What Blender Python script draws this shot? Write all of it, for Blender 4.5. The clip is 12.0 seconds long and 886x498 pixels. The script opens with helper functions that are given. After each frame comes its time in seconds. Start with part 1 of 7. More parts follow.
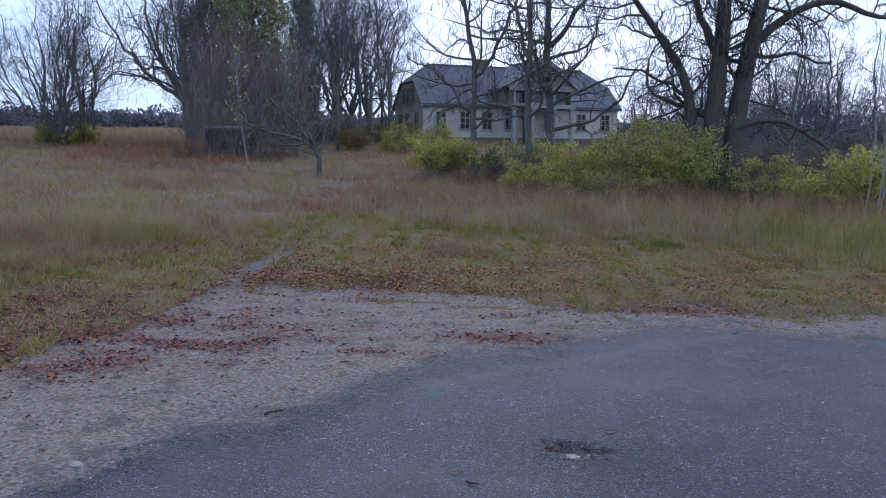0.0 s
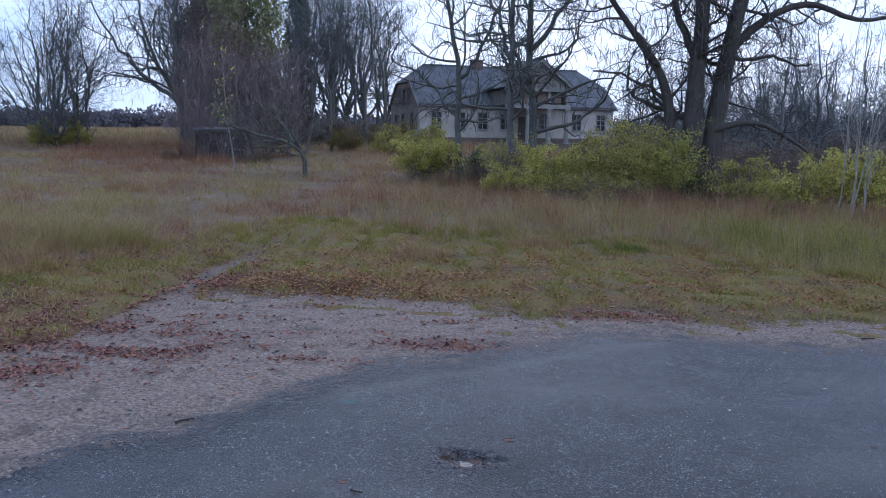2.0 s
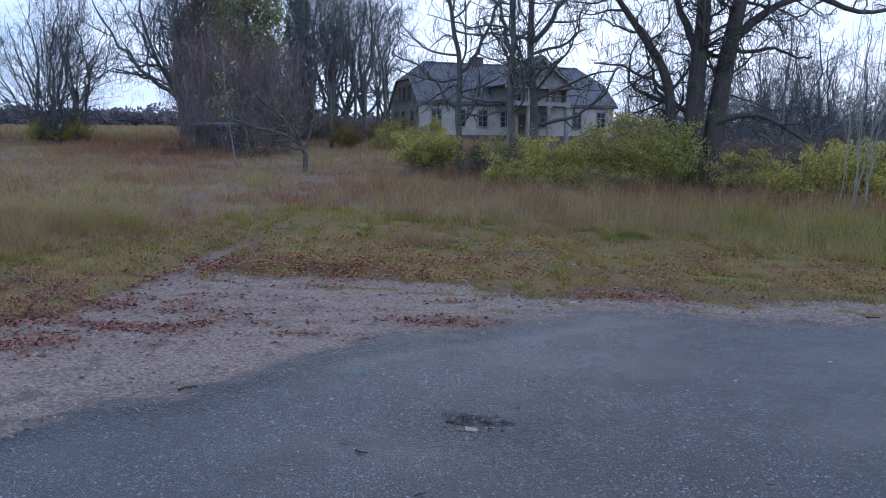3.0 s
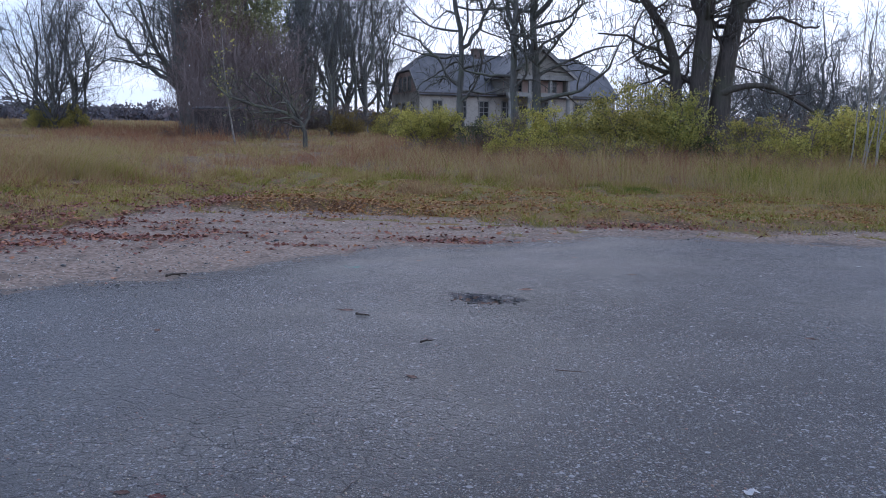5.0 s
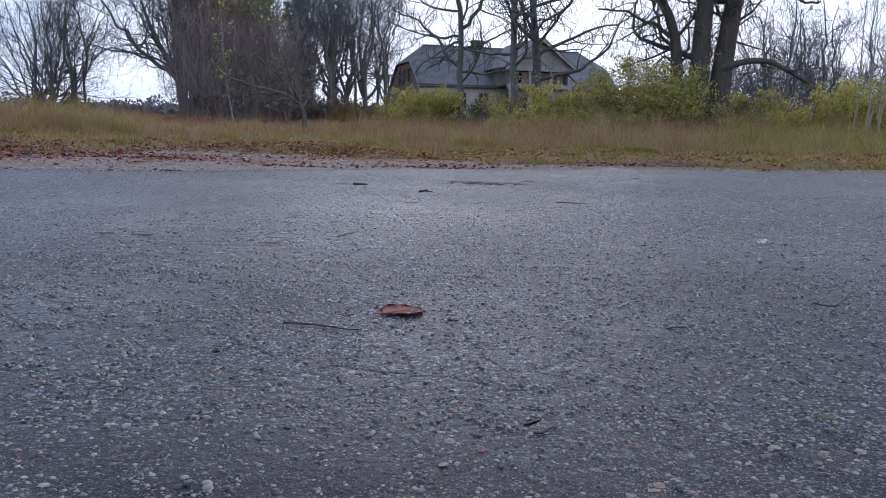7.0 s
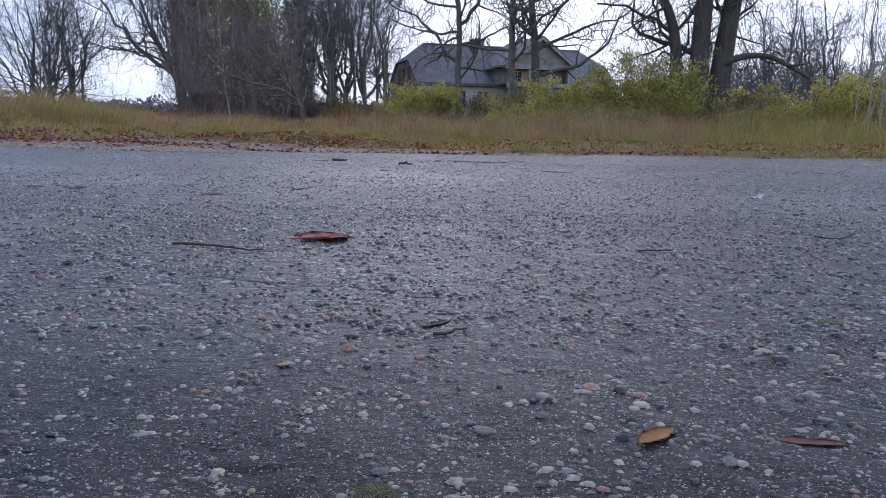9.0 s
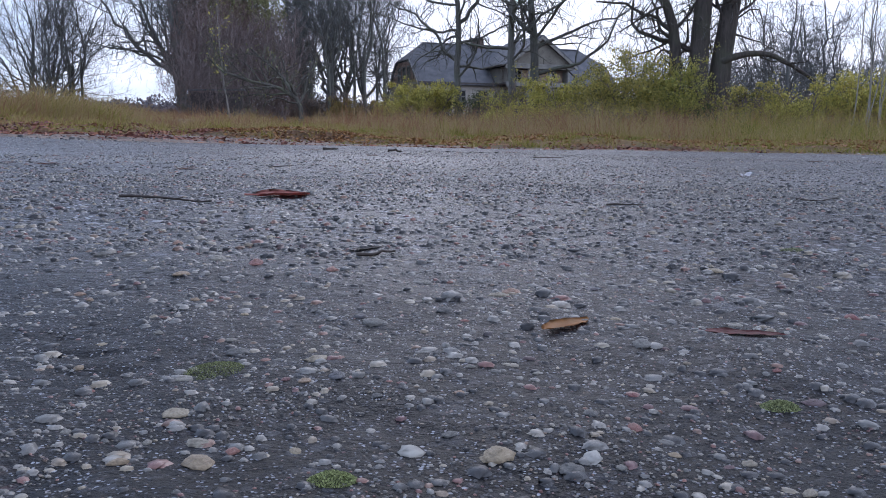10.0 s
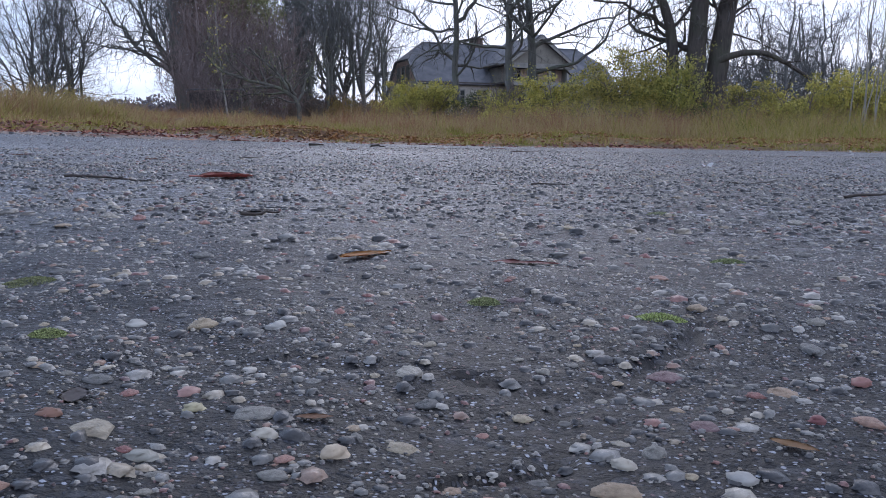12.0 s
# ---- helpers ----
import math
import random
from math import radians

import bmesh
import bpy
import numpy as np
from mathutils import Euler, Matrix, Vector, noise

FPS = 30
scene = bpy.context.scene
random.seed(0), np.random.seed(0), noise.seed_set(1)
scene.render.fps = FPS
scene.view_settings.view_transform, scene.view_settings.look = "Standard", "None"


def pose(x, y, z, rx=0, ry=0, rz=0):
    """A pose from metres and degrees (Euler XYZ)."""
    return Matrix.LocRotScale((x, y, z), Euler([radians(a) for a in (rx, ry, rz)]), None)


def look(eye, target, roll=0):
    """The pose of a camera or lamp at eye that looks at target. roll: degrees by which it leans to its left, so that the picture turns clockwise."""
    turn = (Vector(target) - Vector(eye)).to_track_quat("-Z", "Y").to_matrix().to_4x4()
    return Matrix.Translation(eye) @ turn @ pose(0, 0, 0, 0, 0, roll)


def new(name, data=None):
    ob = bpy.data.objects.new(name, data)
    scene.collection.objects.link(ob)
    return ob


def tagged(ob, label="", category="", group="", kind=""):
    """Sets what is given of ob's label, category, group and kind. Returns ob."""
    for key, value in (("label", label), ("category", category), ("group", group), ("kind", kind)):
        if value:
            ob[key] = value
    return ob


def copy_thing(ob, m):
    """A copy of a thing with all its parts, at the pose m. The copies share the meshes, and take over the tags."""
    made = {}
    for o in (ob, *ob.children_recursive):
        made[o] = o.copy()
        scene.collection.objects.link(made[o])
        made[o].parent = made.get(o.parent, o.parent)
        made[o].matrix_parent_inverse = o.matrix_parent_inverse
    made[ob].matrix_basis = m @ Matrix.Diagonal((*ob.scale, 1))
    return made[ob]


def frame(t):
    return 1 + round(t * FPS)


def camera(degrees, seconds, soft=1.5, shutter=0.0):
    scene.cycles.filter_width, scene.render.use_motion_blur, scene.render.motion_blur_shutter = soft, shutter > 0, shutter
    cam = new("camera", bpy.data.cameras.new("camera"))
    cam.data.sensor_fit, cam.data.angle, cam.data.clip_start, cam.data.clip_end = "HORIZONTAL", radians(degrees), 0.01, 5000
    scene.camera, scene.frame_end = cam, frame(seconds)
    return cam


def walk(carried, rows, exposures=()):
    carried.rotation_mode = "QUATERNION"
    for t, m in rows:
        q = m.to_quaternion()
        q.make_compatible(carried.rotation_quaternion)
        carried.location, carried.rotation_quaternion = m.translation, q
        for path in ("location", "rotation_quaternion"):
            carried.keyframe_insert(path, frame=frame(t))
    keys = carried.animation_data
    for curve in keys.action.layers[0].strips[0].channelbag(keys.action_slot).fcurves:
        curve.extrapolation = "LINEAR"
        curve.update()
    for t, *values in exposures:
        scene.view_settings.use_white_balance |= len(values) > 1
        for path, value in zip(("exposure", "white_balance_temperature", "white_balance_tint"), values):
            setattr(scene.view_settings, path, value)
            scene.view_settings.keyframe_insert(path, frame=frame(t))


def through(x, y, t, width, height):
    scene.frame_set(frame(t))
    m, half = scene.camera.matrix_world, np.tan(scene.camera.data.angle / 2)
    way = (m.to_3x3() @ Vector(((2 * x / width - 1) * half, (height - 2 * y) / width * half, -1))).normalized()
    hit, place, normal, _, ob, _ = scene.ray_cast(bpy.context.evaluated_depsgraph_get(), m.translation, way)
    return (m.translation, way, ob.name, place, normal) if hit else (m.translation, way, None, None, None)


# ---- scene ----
cam = camera(57.1, 12.0, soft=0.95)
PATH = [
    (0, (0.1599, 0.0985, 1.4998), (0.0875, 2.0812, 1.2478), 0.46),
    (0.5, (0.1974, 0.0412, 1.5407), (0.1218, 2.0237, 1.2879), 0.42),
    (1, (0.4294, 0.0388, 1.5564), (0.3545, 2.0213, 1.3036), 0.41),
    (1.5, (0.5946, 0.033, 1.5821), (0.5196, 2.0154, 1.3284), 0.41),
    (2, (0.6999, 0.0218, 1.5905), (0.6242, 2.0041, 1.3365), 0.41),
    (2.5, (0.7082, 0.0113, 1.5537), (0.6326, 1.9936, 1.2993), 0.43),
    (3, (0.673, 0.0272, 1.4006), (0.5979, 2.0095, 1.1455), 0.45),
    (3.2, (0.6563, 0.0378, 1.3239), (0.5818, 2.0199, 1.0675), 0.48),
    (4.8, (0.6289, 0.3154, 0.7701), (0.5533, 2.2973, 0.5123), 0.43),
    (5, (0.6379, 0.2463, 0.7205), (0.5616, 2.2282, 0.4628), 0.42),
    (5.5, (0.6569, 0.2724, 0.5394), (0.5799, 2.2539, 0.2797), 0.42),
    (6, (0.631, 0.2525, 0.3548), (0.5557, 2.2337, 0.0922), 0.39),
    (6.5, (0.6301, 0.239, 0.2809), (0.5548, 2.2202, 0.018), 0.38),
    (7, (0.6429, 0.2481, 0.1852), (0.567, 2.2293, -0.0779), 0.38),
    (9, (0.7046, 0.3882, 0.0849), (0.6276, 2.3692, -0.1789), 0.34),
    (9.5, (0.7151, 0.4095, 0.0599), (0.6386, 2.3906, -0.204), 0.38),
    (10, (0.7377, 0.4156, 0.0427), (0.6602, 2.3966, -0.2216), 0.35),
    (10.5, (0.7701, 0.3933, 0.0547), (0.6929, 2.3743, -0.2096), 0.35),
    (11, (0.7949, 0.3834, 0.0336), (0.7185, 2.3644, -0.2308), 0.33),
    (11.5, (0.7985, 0.3832, 0.029), (0.7212, 2.3641, -0.2356), 0.31),
    (12, (0.7984, 0.3847, 0.028), (0.7211, 2.3655, -0.237), 0.31),
]
EXPOSURES = [(0.0, 0.24, 5350, 15), (3.2, 0.24, 5350, 15), (5.0, 0.28, 5750, 17), (6.5, 0.28, 6050, 18), (9.0, 0.31, 5950, 18), (12.0, 0.33, 5950, 18)]
walk(cam, [(t, look(eye, target, roll)) for t, eye, target, roll in PATH], EXPOSURES)

# ---- world and light ----
world = bpy.data.worlds.new("overcast_sky")
scene.world = world
world.use_nodes = True
wn, wl = world.node_tree.nodes, world.node_tree.links
wn.clear()
w_out = wn.new("ShaderNodeOutputWorld")
w_bg = wn.new("ShaderNodeBackground")
w_sky = wn.new("ShaderNodeTexSky")
w_sky.sky_type = "NISHITA"
w_sky.sun_disc = False
w_sky.sun_elevation = radians(24)
w_sky.sun_rotation = radians(2)
w_gain = wn.new("ShaderNodeMix")
w_gain.data_type, w_gain.blend_type = "RGBA", "MULTIPLY"
w_gain.inputs[0].default_value = 1.0
w_gain.inputs[7].default_value = (0.10, 0.10, 0.10, 1)
wl.new(w_sky.outputs[0], w_gain.inputs[6])
w_co = wn.new("ShaderNodeTexCoord")
w_map = wn.new("ShaderNodeMapping")
w_map.inputs["Scale"].default_value = (1.0, 1.0, 3.5)
w_noise = wn.new("ShaderNodeTexNoise")
w_noise.inputs["Scale"].default_value = 2.2
w_noise.inputs["Detail"].default_value = 5.0
w_noise.inputs["Distortion"].default_value = 0.4
wl.new(w_co.outputs["Generated"], w_map.inputs[0])
wl.new(w_map.outputs[0], w_noise.inputs["Vector"])
w_ramp = wn.new("ShaderNodeValToRGB")
w_ramp.color_ramp.elements[0].position = 0.36
w_ramp.color_ramp.elements[0].color = (0.50, 0.66, 0.90, 1)
w_ramp.color_ramp.elements[1].position = 0.62
w_ramp.color_ramp.elements[1].color = (0.95, 1.02, 1.15, 1)
w_sep = wn.new("ShaderNodeSeparateXYZ")
wl.new(w_co.outputs["Generated"], w_sep.inputs[0])
w_tilt = wn.new("ShaderNodeMath")
w_tilt.operation = "MULTIPLY_ADD"
w_tilt.inputs[1].default_value = 0.13
wl.new(w_sep.outputs[0], w_tilt.inputs[0])
wl.new(w_noise.outputs["Fac"], w_tilt.inputs[2])
wl.new(w_tilt.outputs[0], w_ramp.inputs[0])
w_mix = wn.new("ShaderNodeMix")
w_mix.data_type = "RGBA"
w_mix.inputs[0].default_value = 0.86
wl.new(w_gain.outputs[2], w_mix.inputs[6])
wl.new(w_ramp.outputs[0], w_mix.inputs[7])
wl.new(w_mix.outputs[2], w_bg.inputs[0])
w_bg.inputs[1].default_value = 1.0
wl.new(w_bg.outputs[0], w_out.inputs[0])

sun = new("sun", bpy.data.lights.new("sun", "SUN"))
sun.data.energy, sun.data.angle, sun.data.color = 0.45, radians(35), (1.0, 0.97, 0.93)
sun.matrix_world = look((0, 0, 0), (-math.sin(radians(2)) * math.cos(radians(24)), -math.cos(radians(2)) * math.cos(radians(24)), -math.sin(radians(24))))


# ---- materials ----
def nodes_of(name, rough=0.8, spec=0.3):
    m = bpy.data.materials.new(name)
    m.use_nodes = True
    nt = m.node_tree
    b = nt.nodes["Principled BSDF"]
    b.inputs["Roughness"].default_value = rough
    b.inputs["Specular IOR Level"].default_value = spec
    return m, nt.nodes, nt.links, b


def node(ns, kind, **values):
    n = ns.new(kind)
    for key, value in values.items():
        n.inputs[key].default_value = value
    return n


def noise_at(ns, ls, vector, scale, detail=4.0, rough=0.55, distortion=0.0):
    n = node(ns, "ShaderNodeTexNoise", Scale=scale, Detail=detail, Roughness=rough, Distortion=distortion)
    if vector is not None:
        ls.new(vector, n.inputs["Vector"])
    return n.outputs["Fac"]


def ramp(ns, ls, fac, stops):
    n = ns.new("ShaderNodeValToRGB")
    e = n.color_ramp.elements
    while len(e) < len(stops):
        e.new(0.5)
    for el, (p, c) in zip(e, stops):
        el.position, el.color = p, (*c, 1) if len(c) == 3 else c
    ls.new(fac, n.inputs[0])
    return n.outputs[0]


def grey(v):
    return (v, v, v)


def mix(ns, ls, fac, a, b, blend="MIX"):
    n = ns.new("ShaderNodeMix")
    n.data_type, n.blend_type = "RGBA", blend
    for value, i in ((fac, 0), (a, 6), (b, 7)):
        if isinstance(value, (int, float)):
            n.inputs[i].default_value = value
        elif isinstance(value, tuple):
            n.inputs[i].default_value = (*value, 1)
        else:
            ls.new(value, n.inputs[i])
    return n.outputs[2]


def calc(ns, ls, op, a, b=None, clamp=False):
    n = ns.new("ShaderNodeMath")
    n.operation, n.use_clamp = op, clamp
    for i, v in enumerate((a, b)):
        if v is None:
            continue
        if isinstance(v, (int, float)):
            n.inputs[i].default_value = v
        else:
            ls.new(v, n.inputs[i])
    return n.outputs[0]


def bump(ns, ls, b, height, strength, distance):
    n = node(ns, "ShaderNodeBump", Strength=strength, Distance=distance)
    ls.new(height, n.inputs["Height"])
    ls.new(n.outputs[0], b.inputs["Normal"])
    return n


def simple(name, stops, scale, rough=0.8, spec=0.3, relief=0.3, fine=None, depth=0.01):
    """Two scales of noise over a ramp of colours, with relief."""
    m, ns, ls, b = nodes_of(name, rough, spec)
    co = ns.new("ShaderNodeTexCoord").outputs["Object"]
    big = noise_at(ns, ls, co, scale, 5)
    small = noise_at(ns, ls, co, fine or scale * 9, 3)
    both = calc(ns, ls, "ADD", calc(ns, ls, "MULTIPLY", big, 0.6), calc(ns, ls, "MULTIPLY", small, 0.4))
    ls.new(ramp(ns, ls, both, stops), b.inputs["Base Color"])
    bump(ns, ls, b, both, relief, depth)
    return m


def leafy(name, stops, rough=0.6, through=0.35):
    """Leaves: each leaf its own tone, some light passing through."""
    m, ns, ls, b = nodes_of(name, rough, 0.25)
    rnd = ns.new("ShaderNodeNewGeometry").outputs["Random Per Island"]
    co = ns.new("ShaderNodeTexCoord").outputs["Object"]
    patch = noise_at(ns, ls, co, 1.6, 3)
    f = calc(ns, ls, "ADD", calc(ns, ls, "MULTIPLY", rnd, 0.55), calc(ns, ls, "MULTIPLY", patch, 0.5))
    col = ramp(ns, ls, f, stops)
    ls.new(col, b.inputs["Base Color"])
    if through:
        tr = ns.new("ShaderNodeBsdfTranslucent")
        ls.new(col, tr.inputs[0])
        mx = ns.new("ShaderNodeMixShader")
        mx.inputs[0].default_value = through
        out = ns["Material Output"]
        ls.new(b.outputs[0], mx.inputs[1])
        ls.new(tr.outputs[0], mx.inputs[2])
        ls.new(mx.outputs[0], out.inputs[0])
    return m


def bark(name, dark, light, moss=None):
    m, ns, ls, b = nodes_of(name, 0.9, 0.15)
    co = ns.new("ShaderNodeTexCoord").outputs["Object"]
    mp = ns.new("ShaderNodeMapping")
    mp.inputs["Scale"].default_value = (14, 14, 2.5)
    ls.new(co, mp.inputs[0])
    ridge = noise_at(ns, ls, mp.outputs[0], 1.0, 6, 0.65, 0.6)
    blot = noise_at(ns, ls, co, 1.3, 4)
    col = ramp(ns, ls, ridge, [(0.3, dark), (0.7, light)])
    if moss:
        col = mix(ns, ls, ramp(ns, ls, blot, [(0.5, grey(0)), (0.68, grey(0.7))]), col, moss)
    ls.new(col, b.inputs["Base Color"])
    bump(ns, ls, b, ridge, 0.6, 0.02)
    return m


MAT_BARK = bark("bark_dark", (0.084, 0.085, 0.081), (0.195, 0.192, 0.178), (0.145, 0.165, 0.125))
# bark of distant trees, lightened: haze put into the colour
MAT_BARK_FAR = bark("bark_far_hazed", (0.100, 0.103, 0.106), (0.20, 0.198, 0.193), (0.155, 0.17, 0.14))
MAT_BARK_OAK = bark("bark_oak", (0.048, 0.043, 0.040), (0.115, 0.100, 0.090), (0.095, 0.10, 0.07))
MAT_TWIG = simple("twig_bark", [(0.3, (0.092, 0.094, 0.090)), (0.7, (0.178, 0.175, 0.163))], 3.0, 0.9, 0.1, 0.0)
MAT_TWIG_RED = simple("twig_purple_brown", [(0.3, (0.155, 0.126, 0.122)), (0.7, (0.255, 0.208, 0.198))], 3.0, 0.9, 0.1, 0.0)
MAT_TWIG_BRUSH = simple("twig_brush", [(0.3, (0.140, 0.098, 0.090)), (0.7, (0.225, 0.160, 0.142))], 3.0, 0.9, 0.1, 0.0)
# twigs of distant trees, pale and bluish with haze painted in
MAT_TWIG_FAR = simple("twig_hazed_grey", [(0.3, (0.112, 0.119, 0.126)), (0.7, (0.195, 0.200, 0.204))], 2.0, 0.9, 0.1, 0.0)
MAT_TWIG_APPLE = simple("twig_lichen", [(0.3, (0.095, 0.093, 0.080)), (0.7, (0.185, 0.185, 0.150))], 3.0, 0.9, 0.1, 0.0)
MAT_BIRCH = simple("bark_birch", [(0.35, (0.08, 0.075, 0.07)), (0.5, (0.26, 0.235, 0.215)), (0.8, (0.38, 0.35, 0.32))], 6.0, 0.8, 0.2, 0.2)
MAT_SAPLING = simple("bark_sapling", [(0.3, (0.20, 0.19, 0.16)), (0.7, (0.38, 0.355, 0.31))], 8.0, 0.85, 0.2, 0.2)
MAT_LEAF_YG = leafy("leaf_yellow_green", [(0.22, (0.17, 0.175, 0.055)), (0.34, (0.31, 0.30, 0.085)), (0.5, (0.50, 0.46, 0.12)), (0.7, (0.60, 0.53, 0.15)), (0.9, (0.68, 0.54, 0.16))])
MAT_LEAF_G = leafy("leaf_green", [(0.22, (0.14, 0.155, 0.055)), (0.34, (0.25, 0.265, 0.08)), (0.55, (0.43, 0.41, 0.11)), (0.85, (0.54, 0.48, 0.13))])
MAT_LEAF_OL = leafy("leaf_olive", [(0.22, (0.14, 0.14, 0.055)), (0.34, (0.24, 0.235, 0.08)), (0.55, (0.43, 0.38, 0.11)), (0.8, (0.54, 0.45, 0.12)), (0.95, (0.58, 0.38, 0.12))])
MAT_LEAF_DK = leafy("leaf_dark", [(0.25, (0.055, 0.075, 0.04)), (0.6, (0.10, 0.13, 0.06)), (0.9, (0.17, 0.17, 0.08))])
MAT_LEAF_BR = leafy("leaf_brown", [(0.25, (0.13, 0.10, 0.05)), (0.6, (0.26, 0.20, 0.07)), (0.9, (0.38, 0.29, 0.09))])
MAT_NEEDLE = leafy("needles_dark", [(0.25, (0.082, 0.100, 0.092)), (0.6, (0.115, 0.135, 0.115)), (0.9, (0.165, 0.178, 0.145))], 0.7, 0.0)
MAT_NEEDLE_GR = leafy("needles_green", [(0.25, (0.17, 0.185, 0.095)), (0.6, (0.25, 0.265, 0.12)), (0.9, (0.34, 0.32, 0.15))], 0.7, 0.2)
MAT_LEAF_DULL = leafy("leaf_dull_brown", [(0.25, (0.135, 0.112, 0.103)), (0.6, (0.19, 0.152, 0.13)), (0.9, (0.25, 0.195, 0.14))])
MAT_LITTER = leafy("fallen_leaves", [(0.1, (0.115, 0.060, 0.056)), (0.40, (0.185, 0.080, 0.068)), (0.62, (0.27, 0.110, 0.076)), (0.82, (0.36, 0.17, 0.092)), (0.96, (0.40, 0.26, 0.14))], 0.65, 0.0)


# ---- shape helpers ----
def wob(x, y, size, seed):
    """Smooth irregular values of about -1 to 1, with bumps of that size in metres."""
    r = np.random.RandomState(seed)
    out = np.zeros(np.broadcast(x, y).shape)
    for k in range(6):
        a, f, p = r.uniform(0, 2 * np.pi), r.uniform(0.6, 1.9) * 2 * np.pi / size / 1.6, r.uniform(0, 2 * np.pi)
        out = out + np.sin((x * np.cos(a) + y * np.sin(a)) * f + p)
    return out / 3.0


def step(v, lo, hi):
    u = np.clip((v - lo) / (hi - lo), 0, 1)
    return u * u * (3 - 2 * u)


ASPHALT_X = [-80, -8, -3.2, -1.60, -1.30, -1.0, -0.50, -0.10, 0.70, 1.33, 1.96, 2.6, 3.5, 4.4, 9, 80]
ASPHALT_Y = [-9, 0.3, 2.38, 3.29, 3.96, 4.28, 4.98, 5.68, 6.12, 6.66, 7.0, 6.78, 6.66, 6.8, 7.0, 12]
GRAVEL_X = [-80, -9, -5, -3.0, -2.5, -2.4, -2.2, -1.3, -0.3, 0.7, 1.4, 2.3, 3.4, 5.0, 9, 80]
GRAVEL_Y = [-7, 2.6, 3.9, 4.9, 6.0, 7.7, 8.1, 8.3, 8.4, 8.0, 7.75, 7.75, 7.6, 7.75, 7.8, 13]
SLOPE_X, SLOPE_Y = -0.014, 0.022


def asphalt_line(x, y):
    return np.interp(x, ASPHALT_X, ASPHALT_Y) + 0.10 * wob(x, y, 0.9, 3) + 0.05 * wob(x, y, 0.25, 4) - y


def gravel_line(x, y):
    return np.interp(x, GRAVEL_X, GRAVEL_Y) + 0.18 * wob(x, y, 1.1, 5) + 0.08 * wob(x, y, 0.3, 6) - y


def path_dist(x, y):
    return np.abs(x - np.interp(y, [7.5, 9.5, 11.5, 13.3, 19.3, 31, 47], [-2.3, -2.38, -2.47, -2.6, -3.2, -4.2, -5.4]) + 0.06 * wob(x, y, 1.2, 7))


def rut_dist(x, y):
    return np.abs(x - np.interp(y, [9.5, 14.2, 20, 27], [-3.3, -3.75, -3.6, -3.2]) + 0.08 * wob(x, y, 1.5, 8))


CRACKS = [[(0.765, 0.525), (0.779, 0.519), (0.795, 0.521), (0.810, 0.513), (0.815, 0.510), (0.823, 0.518), (0.830, 0.526), (0.845, 0.555), (0.862, 0.582)],
          [(0.799, 0.475), (0.806, 0.479), (0.810, 0.489), (0.812, 0.497), (0.815, 0.510)],
          [(0.54, 0.60), (0.577, 0.640), (0.582, 0.724), (0.602, 0.771), (0.637, 0.807), (0.689, 0.884), (0.742, 1.047), (0.868, 1.198)],
          [(0.582, 0.66), (0.655, 0.60), (0.672, 0.624)],
          [(0.40, 0.95), (0.50, 1.02), (0.58, 1.25), (0.56, 1.45)]]


def crack_depth(x, y):
    d = np.full(np.shape(x), 9.0)
    xx, yy = x + 0.003 * wob(x, y, 0.03, 41), y + 0.003 * wob(x, y, 0.03, 42)
    for line in CRACKS:
        for (ax, ay), (bx, by) in zip(line, line[1:]):
            ux, uy = bx - ax, by - ay
            t = np.clip(((xx - ax) * ux + (yy - ay) * uy) / (ux * ux + uy * uy), 0, 1)
            d = np.minimum(d, np.hypot(xx - ax - t * ux, yy - ay - t * uy))
    return np.exp(-(d / (0.0017 + 0.0035 * step(y, 0.6, 1.1))) ** 2)


TROUGH = [(1.50, 7.33), (1.62, 7.53), (1.73, 7.70)]


def near_line(x, y, line):
    """How far the places lie from a bent line."""
    d = np.full(np.shape(x), 99.0)
    for (ax, ay), (bx, by) in zip(line, line[1:]):
        ux, uy = bx - ax, by - ay
        t = np.clip(((x - ax) * ux + (y - ay) * uy) / (ux * ux + uy * uy), 0, 1)
        d = np.minimum(d, np.hypot(x - ax - t * ux, y - ay - t * uy))
    return d


